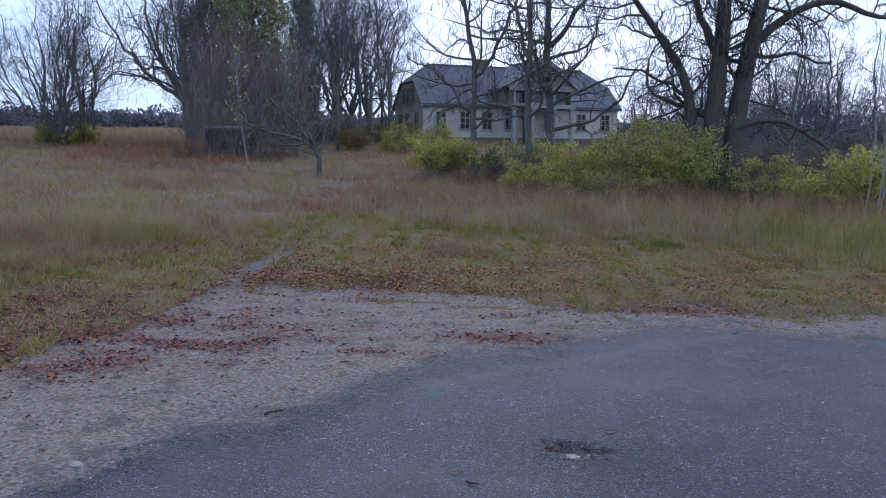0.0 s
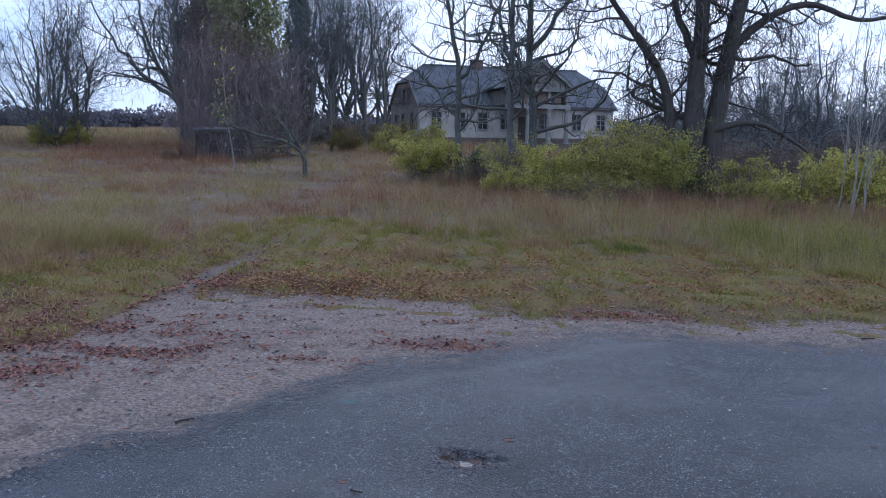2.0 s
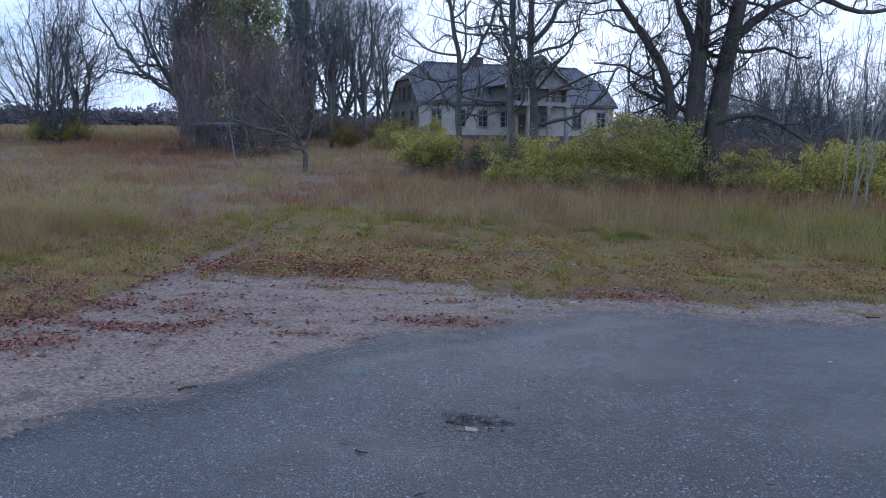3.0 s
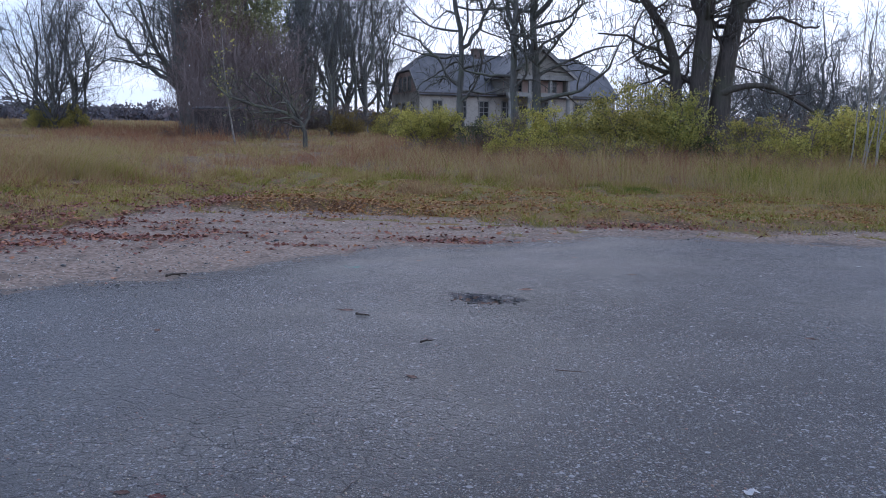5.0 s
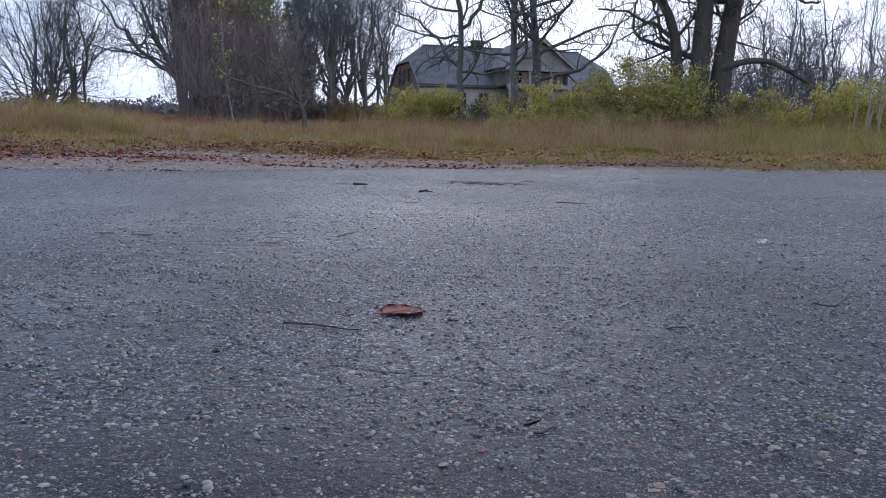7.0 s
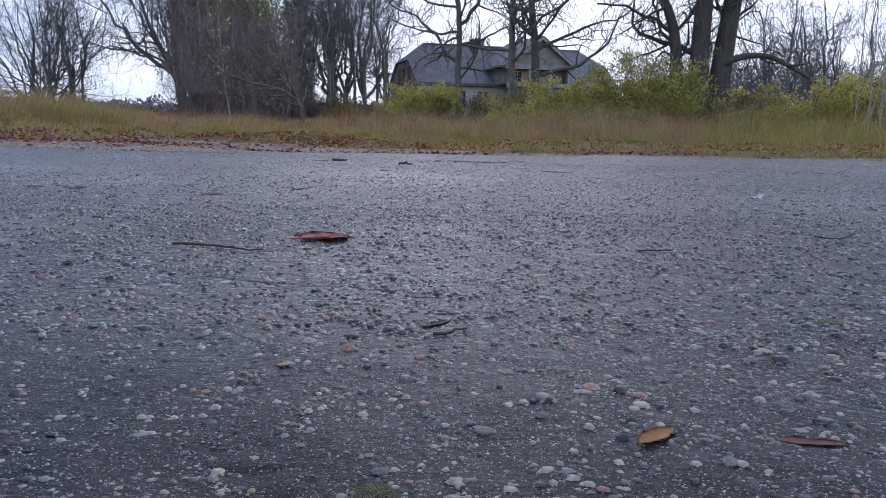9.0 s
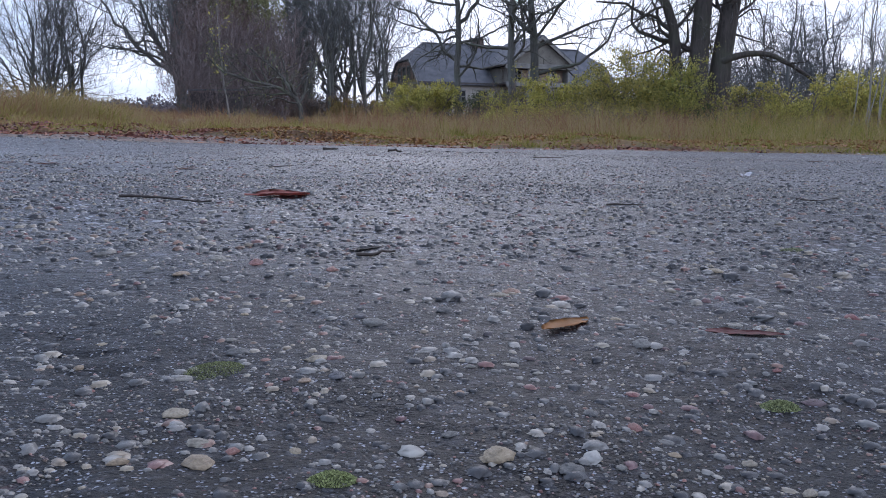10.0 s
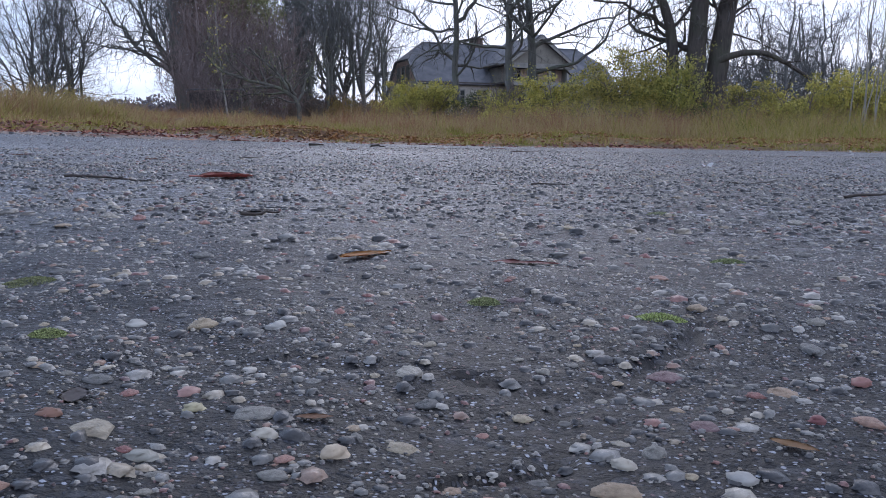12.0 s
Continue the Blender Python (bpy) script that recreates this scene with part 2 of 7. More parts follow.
def ground_z(x, y):
    x, y = np.asarray(x, float), np.asarray(y, float)
    far = step(y, 9, 40)
    z = SLOPE_X * np.clip(x, -60, 60) + SLOPE_Y * (np.logaddexp(0, (np.minimum(y, 160) - 9.5) / 1.2) * 1.2)
    z = z + 0.006 * wob(x, y, 1.7, 11) * step(np.hypot(x - 0.8, y - 0.5), 0.4, 1.8)
    z = z + 0.045 * step(-x, -0.2, 2.2) * step(y, 1.6, 3.6)
    near = step(x, -0.4, 0.0) * (1 - step(x, 1.6, 2.2)) * (1 - step(y, 1.3, 2.0))
    z = z + near * (0.0009 * wob(x, y, 0.06, 17) + 0.0016 * wob(x, y, 0.22, 18) + 0.0004 * wob(x, y, 0.02, 19) - 0.0024 * crack_depth(x, y) * (0.35 + 0.65 * step(wob(x, y, 0.035, 47), -0.3, 0.4)))
    grass = 1 - step(gravel_line(x, y), -0.6, 0.1)
    z = z + 0.16 * (1 - step(x, -5.2, -3.2)) * step(-gravel_line(x, y), 0.6, 2.6) * (1 - step(y, 14, 24))
    z = z + grass * (0.025 * wob(x, y, 0.8, 12) + 0.05 * wob(x, y, 3.0, 13) + 0.12 * far * wob(x, y, 11, 14) + 0.03)
    z = z - grass * 0.06 * (1 - step(path_dist(x, y), 0.12, 0.4)) * (1 - step(y, 20, 30))
    gravel = step(gravel_line(x, y), -0.2, 0.3) * (1 - step(asphalt_line(x, y), -0.15, 0.1))
    z = z - gravel * (0.018 + 0.010 * wob(x, y, 0.45, 15))
    hole = np.hypot((x - 0.68) / 1.35, y - 4.02) + 0.035 * wob(x, y, 0.25, 16) + 0.022 * wob(x, y, 0.09, 20)
    trough = np.exp(-(near_line(x, y, TROUGH) / 0.07) ** 2)
    return z - 0.034 * (1 - step(hole, 0.03, 0.14)) - 0.022 * trough


def gz(x, y):
    return float(ground_z(x, y))


def mesh_of(name, verts, faces, material=None, smooth=False):
    me = bpy.data.meshes.new(name)
    verts = np.asarray(verts, np.float32).reshape(-1, 3)
    faces = np.asarray(faces, np.int32)
    n, k = faces.shape
    me.vertices.add(len(verts))
    me.vertices.foreach_set("co", verts.ravel())
    me.loops.add(n * k)
    me.loops.foreach_set("vertex_index", faces.ravel())
    me.polygons.add(n)
    me.polygons.foreach_set("loop_start", np.arange(n, dtype=np.int32) * k)
    me.polygons.foreach_set("loop_total", np.full(n, k, np.int32))
    if smooth:
        me.polygons.foreach_set("use_smooth", np.ones(n, bool))
    me.update(calc_edges=True)
    if material:
        me.materials.append(material)
    return me


def thing(name, label, category, m=None, group="", kind=""):
    ob = new(name)
    ob.empty_display_size = 0.1
    if m is not None:
        ob.matrix_world = m
    return tagged(ob, label, category, group, kind)


def attach(name, me, parent, label="", kind=""):
    ob = new(name, me)
    ob.parent = parent
    return tagged(ob, label, "", "", kind)


def part(name, bm, material, parent, label=""):
    me = bpy.data.meshes.new(name)
    bm.to_mesh(me)
    bm.free()
    me.materials.append(material)
    return attach(name, me, parent, label)


def add_box(bm, lo, hi, bevel=0.0):
    lo, hi = Vector(lo), Vector(hi)
    m = Matrix.Translation((lo + hi) / 2) @ Matrix.Diagonal((*(hi - lo), 1))
    made = bmesh.ops.create_cube(bm, size=1, matrix=m)["verts"]
    if bevel:
        edges = {e for v in made for e in v.link_edges}
        bmesh.ops.bevel(bm, geom=list(edges), offset=bevel, segments=1, affect="EDGES")
    return bm


def box(lo, hi, bevel=0.0):
    return add_box(bmesh.new(), lo, hi, bevel)


def tubes(batches):
    """One mesh from batches of (points N x K x 3, radii N x K, sides)."""
    vs, fs, base = [], [], 0
    for P, r, n in batches:
        N, K, _ = P.shape
        if N == 0:
            continue
        T = np.gradient(P, axis=1)
        T /= np.linalg.norm(T, axis=2, keepdims=True) + 1e-9
        ref = np.where(np.abs(T[:, :, 2:3]) < 0.9, np.array([0, 0, 1.0]), np.array([1.0, 0, 0]))
        ref = np.repeat(ref[:, :1], K, axis=1)
        U = np.cross(T, ref)
        U /= np.linalg.norm(U, axis=2, keepdims=True) + 1e-9
        W = np.cross(T, U)
        a = np.arange(n) * 2 * np.pi / n
        ring = P[:, :, None] + r[:, :, None, None] * (np.cos(a)[:, None] * U[:, :, None] + np.sin(a)[:, None] * W[:, :, None])
        idx = base + np.arange(N * K * n).reshape(N, K, n)
        nxt = np.roll(idx, -1, axis=2)
        if n == 2:
            q = np.stack([idx[:, :-1, 0], idx[:, :-1, 1], idx[:, 1:, 1], idx[:, 1:, 0]], -1)
        else:
            q = np.stack([idx[:, :-1], nxt[:, :-1], nxt[:, 1:], idx[:, 1:]], -1)
        vs.append(ring.reshape(-1, 3))
        fs.append(q.reshape(-1, 4))
        base += N * K * n
    return np.concatenate(vs), np.concatenate(fs)


def resample(pts, k, bend=0.0, rng=None):
    pts = np.asarray(pts, float)
    d = np.r_[0, np.cumsum(np.linalg.norm(np.diff(pts, axis=0), axis=1))]
    u = np.linspace(0, d[-1], k)
    out = np.stack([np.interp(u, d, pts[:, i]) for i in range(3)], 1)
    for _ in range(2):
        out[1:-1] = 0.25 * out[:-2] + 0.5 * out[1:-1] + 0.25 * out[2:]
    if rng is not None and bend:
        j = rng.normal(0, bend, (k, 3))
        j[0] = 0
        out += np.cumsum(j, 0) - np.linspace(0, 1, k)[:, None] * np.sum(j, 0)
    return out


def sprout(rng, P, r, count, f0, f1, a0, a1, l0, l1, segs, gnarl, up, thin=0.62, tip=0.25, shrink=0.55):
    """Side shoots of every branch in P: count each, between the fractions f0 and f1, at a0 to a1 degrees, l0 to l1 times its length."""
    N, K, _ = P.shape
    L = np.linalg.norm(np.diff(P, axis=1), axis=2).sum(1)
    own = np.repeat(np.arange(N), count)
    f = f0 + (f1 - f0) * ((np.tile(np.arange(count), N) + rng.uniform(0, 1, len(own))) / count)
    keep = rng.uniform(0, 1, len(own)) < 1.3 * L[own] / np.percentile(L, 90)
    own, f = own[keep], f[keep]
    M = len(own)
    g = f * (K - 1)
    i = np.minimum(g.astype(int), K - 2)
    w = (g - i)[:, None]
    A, B = P[own, i], P[own, i + 1]
    start = A * (1 - w) + B * w
    T = (B - A) / (np.linalg.norm(B - A, axis=1, keepdims=True) + 1e-9)
    rad = r[own, i] * (1 - w[:, 0]) + r[own, i + 1] * w[:, 0]
    side = rng.normal(0, 1, (M, 3))
    side -= (side * T).sum(1, keepdims=True) * T
    side /= np.linalg.norm(side, axis=1, keepdims=True) + 1e-9
    ang = np.radians(rng.uniform(a0, a1, M))[:, None]
    D = np.cos(ang) * T + np.sin(ang) * side
    length = L[own] * rng.uniform(l0, l1, M) * (1 - shrink * f)
    length = np.maximum(length, 0.45 * length.mean())
    pts = [start]
    for _ in range(segs):
        D = D + rng.normal(0, gnarl, (M, 3)) + np.array([0, 0, up])
        D /= np.linalg.norm(D, axis=1, keepdims=True)
        pts.append(pts[-1] + D * (length / segs)[:, None])
    Q = np.stack(pts, 1)
    r0 = np.minimum(rad * thin, 0.018 * length + 0.004)
    R = r0[:, None] * np.linspace(1, tip, segs + 1)[None]
    return Q, R


def bare_tree(label, seeds, rng, levels, bark_mat, twig_mat, min_r=0.004, name="tree", group="", twig_sides=2, foliage=None, base=None):
    """A leafless tree. seeds: trunk and main limbs as (points, first radius, last radius); levels: arguments of sprout."""
    base = Vector(base if base is not None else seeds[0][0][0])
    ob = thing(name, label, "tree", Matrix.Translation(base), group)
    K = 14
    P = np.stack([resample(s[0], K, s[3] if len(s) > 3 else 0.02, rng) for s in seeds]) - np.array(base)
    R = np.stack([s[1] + (s[2] - s[1]) * np.linspace(0, 1, K) ** 0.8 for s in seeds])
    R[0, 0] *= 1.35
    R[0, 1] *= 1.08
    for k in range(len(seeds)):
        attach("trunk" if k == 0 else "limb", mesh_of("trunk", *tubes([(P[k:k + 1], R[k:k + 1], 10)]), bark_mat, True), ob)
    limbs, twigs = [], []
    for n, lv in enumerate(levels):
        Q, q = sprout(rng, P, R, *lv)
        q = np.maximum(q, min_r)
        (limbs if n < 2 else twigs).append((Q, q, 4 if n == 0 else 3 if n == 1 else twig_sides))
        P, R = Q, q
    v1, f1 = tubes(limbs)
    v2, f2 = tubes(twigs) if twigs else (np.zeros((0, 3)), np.zeros((0, 4), int))
    me = mesh_of("crown", np.concatenate([v1, v2]), np.concatenate([f1, f2 + len(v1)]), bark_mat, True)
    me.materials.append(twig_mat)
    me.polygons.foreach_set("material_index", np.r_[np.zeros(len(f1), np.int32), np.ones(len(f2), np.int32)])
    attach("crown", me, ob, kind="stuff")
    if foliage:
        fm, share, size, flabel = foliage
        tip = twigs[-1][0][:, -1] if twigs else limbs[-1][0][:, -1]
        pick = tip[rng.uniform(0, 1, len(tip)) < share]
        attach("foliage", leaf_mesh(rng, pick, size, fm), ob, flabel, "stuff")
    return ob


def leaf_mesh(rng, C, size, material, flat=0.0, name="foliage", lift=0.0):
    """A folded leaf of four corners at each place in C."""
    n = len(C)
    a = rng.uniform(0, 2 * np.pi, n)
    tilt = rng.normal(0, 1, n) * (1 - flat) * 0.9 + flat * rng.normal(0, 0.15, n)
    u = np.stack([np.cos(a) * np.cos(tilt), np.sin(a) * np.cos(tilt), np.sin(tilt)], 1)
    b = rng.normal(0, 1, (n, 3))
    if flat:
        b[:, 2] *= 1 - flat * 0.85
    v = b - (b * u).sum(1, keepdims=True) * u
    v /= np.linalg.norm(v, axis=1, keepdims=True) + 1e-9
    w = np.cross(u, v)
    s = (size * rng.uniform(0.6, 1.3, n))[:, None]
    fold = rng.uniform(0.05, 0.3, n)[:, None] * s
    V = np.stack([C - u * s * 0.5, C + v * s * 0.32 + w * fold, C + u * s * 0.55, C - v * s * 0.32 + w * fold], 1)
    V[:, :, 2] += lift
    idx = np.arange(n * 4).reshape(n, 4)
    F = np.concatenate([idx[:, [0, 1, 2]], idx[:, [0, 2, 3]]])
    return mesh_of(name, V.reshape(-1, 3), F, material)


def bush(label, x, y, rx, ry, h, leaves, size, material, seed, bottom=0.12, stems=22, twig_mat=None, name="bush", group="roadside bushes", lumps=46):
    rng = np.random.RandomState(seed)
    leaves, size = int(leaves * 1.5), size * 0.74
    z = gz(x, y)
    ob = thing(name, label, "bush", pose(x, y, z), group)
    tops = []
    for _ in range(lumps):
        a, q = rng.uniform(0, 2 * np.pi), rng.uniform(0.1, 1) ** 0.55
        e = rng.uniform(0.22, 1.0) * (0.80 + 0.28 * math.sin(3 * a + seed) * q)
        tops.append((q * rx * 0.90 * np.cos(a), q * ry * 0.8 * np.sin(a), h * (bottom + (0.98 - bottom) * e * np.sqrt(1 - 0.72 * q * q))))
    tops = np.array(tops)
    spray = rng.uniform(0, 1, len(tops)) < 0.48
    tops[spray] *= np.stack([rng.uniform(0.9, 1.3, spray.sum()), rng.uniform(0.9, 1.3, spray.sum()), rng.uniform(0.8, 1.28, spray.sum())], 1)
    seeds = []
    for k in range(stems):
        t = tops[k % len(tops)] * np.array([1, 1, rng.uniform(0.9, 1.1)])
        b = np.array([t[0] * 0.25 + rng.normal(0, rx * 0.08), t[1] * 0.25 + rng.normal(0, ry * 0.08), -0.05])
        mid = (b * 0.45 + t * 0.55) * np.array([0.8, 0.8, 1.05])
        seeds.append(resample([b, mid, t], 8, 0.012, rng))
    P = np.stack(seeds)
    R = np.linspace(0.017, 0.006, 8)[None] * rng.uniform(0.7, 1.3, (len(seeds), 1))
    Q, q = sprout(rng, P, R, 9, 0.08, 1.0, 25, 80, 0.25, 0.55, 3, 0.2, 0.05)
    S, s = sprout(rng, Q, q, 2, 0.2, 1.0, 25, 70, 0.35, 0.7, 2, 0.2, 0.05)
    attach("stem", mesh_of("stem", *tubes([(P, R, 4), (Q, np.maximum(q, 0.0055), 3), (S, np.maximum(s, 0.004), 2)]), twig_mat or MAT_TWIG_RED), ob, kind="stuff")
    share = np.where(spray, 0.3, 1.0)
    own = rng.choice(len(tops), leaves, p=share / share.sum())
    rad = np.where(spray, rng.uniform(0.07, 0.16, len(tops)), rng.uniform(0.13, 0.30, len(tops)))[own] * min(1.25, max(0.6, h / 1.7))
    d = rng.normal(0, 1, (leaves, 3))
    d /= np.linalg.norm(d, axis=1, keepdims=True)
    C = tops[own] + d * (rad * rng.uniform(0.25, 1.25, leaves) ** 0.6)[:, None] * np.array([1.2, 1.2, 0.95])
    extra = S[:, -1][rng.randint(0, len(S), leaves // 2)] + rng.normal(0, 0.06, (leaves // 2, 3))
    C = np.concatenate([C, extra])
    gap = wob(C[:, 0] + 0.7 * C[:, 1], C[:, 2], 0.42, seed + 500) + 0.5 * wob(C[:, 0] - C[:, 1], C[:, 2], 0.2, seed + 501)
    C = C[(C[:, 2] > h * bottom * rng.uniform(0.4, 1.6, len(C))) & (gap + rng.normal(0, 0.3, len(C)) > -0.45)]
    attach("foliage", leaf_mesh(rng, C, size, material), ob, kind="stuff")
    return ob


# ---- ground, gravel verge and road ----
def ground_material():
    m, ns, ls, b = nodes_of("ground_surface", 0.85, 0.5)
    co = ns.new("ShaderNodeTexCoord").outputs["Object"]
    at = ns.new("ShaderNodeAttribute")
    at.attribute_name = "zone"
    sep = ns.new("ShaderNodeSeparateColor")
    ls.new(at.outputs["Color"], sep.inputs[0])
    asph, grav, litter = sep.outputs
    at2 = ns.new("ShaderNodeAttribute")
    at2.attribute_name = "veg"
    sep2 = ns.new("ShaderNodeSeparateColor")
    ls.new(at2.outputs["Color"], sep2.inputs[0])
    green, trod, straw = sep2.outputs
    fine = noise_at(ns, ls, co, 38, 4)
    med = noise_at(ns, ls, co, 5, 5, 0.6)
    wide = noise_at(ns, ls, co, 0.9, 5, 0.6)

    # asphalt: dark binder, pale stones of several sizes, worn patches, fine cracks
    jit = node(ns, "ShaderNodeTexNoise", Scale=520.0, Detail=2.0)
    ls.new(co, jit.inputs["Vector"])
    shift = ns.new("ShaderNodeVectorMath")
    shift.operation = "MULTIPLY_ADD"
    shift.inputs[1].default_value = (0.0014, 0.0014, 0.0)
    ls.new(jit.outputs["Color"], shift.inputs[0])
    ls.new(co, shift.inputs[2])

    def stones(scale, edge, share):
        """Grains of one size: how much grain is here, and the grain's own random tone."""
        v = node(ns, "ShaderNodeTexVoronoi", Scale=scale)
        v.voronoi_dimensions = "2D"
        ls.new(shift.outputs[0], v.inputs["Vector"])
        sp = ns.new("ShaderNodeSeparateColor")
        ls.new(v.outputs["Color"], sp.inputs[0])
        body = ramp(ns, ls, calc(ns, ls, "SUBTRACT", v.outputs["Distance"], calc(ns, ls, "MULTIPLY", sp.outputs[2], edge * 0.6)), [(edge * 0.45, grey(1)), (edge * 0.75, grey(0))])
        return calc(ns, ls, "MULTIPLY", body, ramp(ns, ls, sp.outputs[0], [(1 - share, grey(0)), (1.03 - share, grey(1))])), sp.outputs[1]

    near = at.outputs["Alpha"]
    rest = calc(ns, ls, "SUBTRACT", 1.0, near, True)
    binder = ramp(ns, ls, med, [(0.3, (0.016, 0.016, 0.019)), (0.7, (0.036, 0.036, 0.039))])
    binder = mix(ns, ls, ramp(ns, ls, noise_at(ns, ls, co, 900, 5, 0.7), [(0.35, grey(0)), (0.65, grey(1))]), mix(ns, ls, 1.0, binder, grey(0.45), "MULTIPLY"), mix(ns, ls, 1.0, binder, grey(1.7), "MULTIPLY"))
    tones = [(0.05, (0.030, 0.031, 0.036)), (0.42, (0.070, 0.071, 0.076)), (0.60, (0.14, 0.14, 0.14)), (0.72, (0.60, 0.59, 0.57)), (0.86, (0.48, 0.46, 0.43)), (0.91, (0.30, 0.19, 0.16)), (0.95, (0.36, 0.29, 0.19)), (1.0, (0.20, 0.10, 0.095))]
    speck, tn = stones(1250.0, 0.36, 0.42)
    speck = calc(ns, ls, "MULTIPLY", speck, near)
    stone0, t0 = stones(330.0, 0.46, 0.62)
    stone1, t1 = stones(125.0, 0.44, 0.38)
    stone2, t2 = stones(52.0, 0.34, 0.16)
    drift = ramp(ns, ls, noise_at(ns, ls, co, 2.4, 4, 0.65), [(0.36, grey(0.25)), (0.62, grey(1))])
    stone0, stone1 = calc(ns, ls, "MULTIPLY", stone0, drift), calc(ns, ls, "MULTIPLY", stone1, drift)
    coarse = ramp(ns, ls, near, [(0.74, grey(1)), (0.96, grey(0.12))])
    stone0 = calc(ns, ls, "MULTIPLY", stone0, coarse)
    stone1 = calc(ns, ls, "MULTIPLY", calc(ns, ls, "MULTIPLY", stone1, coarse), calc(ns, ls, "ADD", calc(ns, ls, "MULTIPLY", rest, 0.5), 0.5))
    stone2 = calc(ns, ls, "MULTIPLY", stone2, rest)
    # binder darkened before the low camera: shade between stones put into the colour
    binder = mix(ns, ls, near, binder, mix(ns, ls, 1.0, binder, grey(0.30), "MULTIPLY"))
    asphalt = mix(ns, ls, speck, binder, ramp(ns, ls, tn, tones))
    asphalt = mix(ns, ls, stone0, asphalt, ramp(ns, ls, t0, tones))
    asphalt = mix(ns, ls, stone1, asphalt, ramp(ns, ls, t1, tones))
    asphalt = mix(ns, ls, calc(ns, ls, "MULTIPLY", stone2, 0.7), asphalt, ramp(ns, ls, t2, tones))
    broad = node(ns, "ShaderNodeTexNoise", Scale=0.42, Detail=4.0, Distortion=1.2)
    ls.new(co, broad.inputs["Vector"])
    asphalt = mix(ns, ls, 1.0, asphalt, ramp(ns, ls, wide, [(0.3, (0.62, 0.66, 0.74)), (0.52, (0.94, 0.97, 1.04)), (0.72, (1.16, 1.15, 1.17))]), "MULTIPLY")
    asphalt = mix(ns, ls, calc(ns, ls, "MULTIPLY", rest, ramp(ns, ls, broad.outputs["Fac"], [(0.48, grey(0)), (0.66, grey(0.40))])), asphalt, (0.105, 0.096, 0.098))
    asphalt = mix(ns, ls, 1.0, asphalt, (0.80, 0.82, 0.90), "MULTIPLY")
    at3 = ns.new("ShaderNodeAttribute")
    at3.attribute_name = "wear"
    sep3 = ns.new("ShaderNodeSeparateColor")
    ls.new(at3.outputs["Color"], sep3.inputs[0])
    dust, damp = sep3.outputs[0], sep3.outputs[1]
    asphalt = mix(ns, ls, damp, asphalt, mix(ns, ls, 1.0, asphalt, (0.50, 0.53, 0.56), "MULTIPLY"))
    asphalt = mix(ns, ls, calc(ns, ls, "MULTIPLY", dust, ramp(ns, ls, fine, [(0.3, grey(0.45)), (0.65, grey(1))])), asphalt, (0.150, 0.138, 0.130))
    warp = node(ns, "ShaderNodeTexNoise", Scale=7.0, Detail=3.0)
    ls.new(co, warp.inputs["Vector"])
    bent = mix(ns, ls, 0.12, co, warp.outputs["Color"])
    cr = node(ns, "ShaderNodeTexVoronoi", Scale=7.5)
    cr.feature = "DISTANCE_TO_EDGE"
    ls.new(bent, cr.inputs["Vector"])
    where = ramp(ns, ls, noise_at(ns, ls, co, 0.55, 2), [(0.54, grey(0)), (0.70, grey(0.6))])
    crack = calc(ns, ls, "MULTIPLY", ramp(ns, ls, cr.outputs["Distance"], [(0.010, grey(1)), (0.035, grey(0))]), where)
    net = node(ns, "ShaderNodeTexVoronoi", Scale=17.0)
    net.feature = "DISTANCE_TO_EDGE"
    ls.new(mix(ns, ls, 0.05, co, warp.outputs["Color"]), net.inputs["Vector"])
    where2 = ramp(ns, ls, noise_at(ns, ls, co, 0.8, 3), [(0.54, grey(0)), (0.70, grey(0.55))])
    where2 = calc(ns, ls, "MAXIMUM", where2, at2.outputs["Alpha"])
    fine_crack = calc(ns, ls, "MULTIPLY", ramp(ns, ls, net.outputs["Distance"], [(0.012, grey(1)), (0.060, grey(0))]), where2)
    crack = calc(ns, ls, "MAXIMUM", crack, calc(ns, ls, "MULTIPLY", fine_crack, calc(ns, ls, "MULTIPLY", ramp(ns, ls, med, [(0.32, grey(0.15)), (0.56, grey(1))]), 0.82)))
    asphalt = mix(ns, ls, calc(ns, ls, "MULTIPLY", crack, 0.85), asphalt, (0.016, 0.016, 0.017))

    # gravel: sandy grit with larger stones and dark damp patches
    v3 = node(ns, "ShaderNodeTexVoronoi", Scale=42.0)
    ls.new(co, v3.inputs["Vector"])
    s3 = ns.new("ShaderNodeSeparateColor")
    ls.new(v3.outputs["Color"], s3.inputs[0])
    grit = ramp(ns, ls, fine, [(0.28, (0.094, 0.067, 0.053)), (0.5, (0.220, 0.164, 0.134)), (0.72, (0.345, 0.268, 0.226))])
    grit = mix(ns, ls, calc(ns, ls, "MULTIPLY", ramp(ns, ls, v3.outputs["Distance"], [(0.25, grey(1)), (0.4, grey(0))]), ramp(ns, ls, s3.outputs[0], [(0.6, grey(0)), (0.7, grey(1))])), grit, ramp(ns, ls, s3.outputs[1], [(0.0, (0.16, 0.14, 0.13)), (1.0, (0.36, 0.33, 0.31))]))
    grit = mix(ns, ls, ramp(ns, ls, med, [(0.53, grey(0)), (0.66, grey(0.65))]), grit, (0.095, 0.076, 0.064))

    at4 = ns.new("ShaderNodeAttribute")
    at4.attribute_name = "wear"
    sep4 = ns.new("ShaderNodeSeparateColor")
    ls.new(at4.outputs["Color"], sep4.inputs[0])
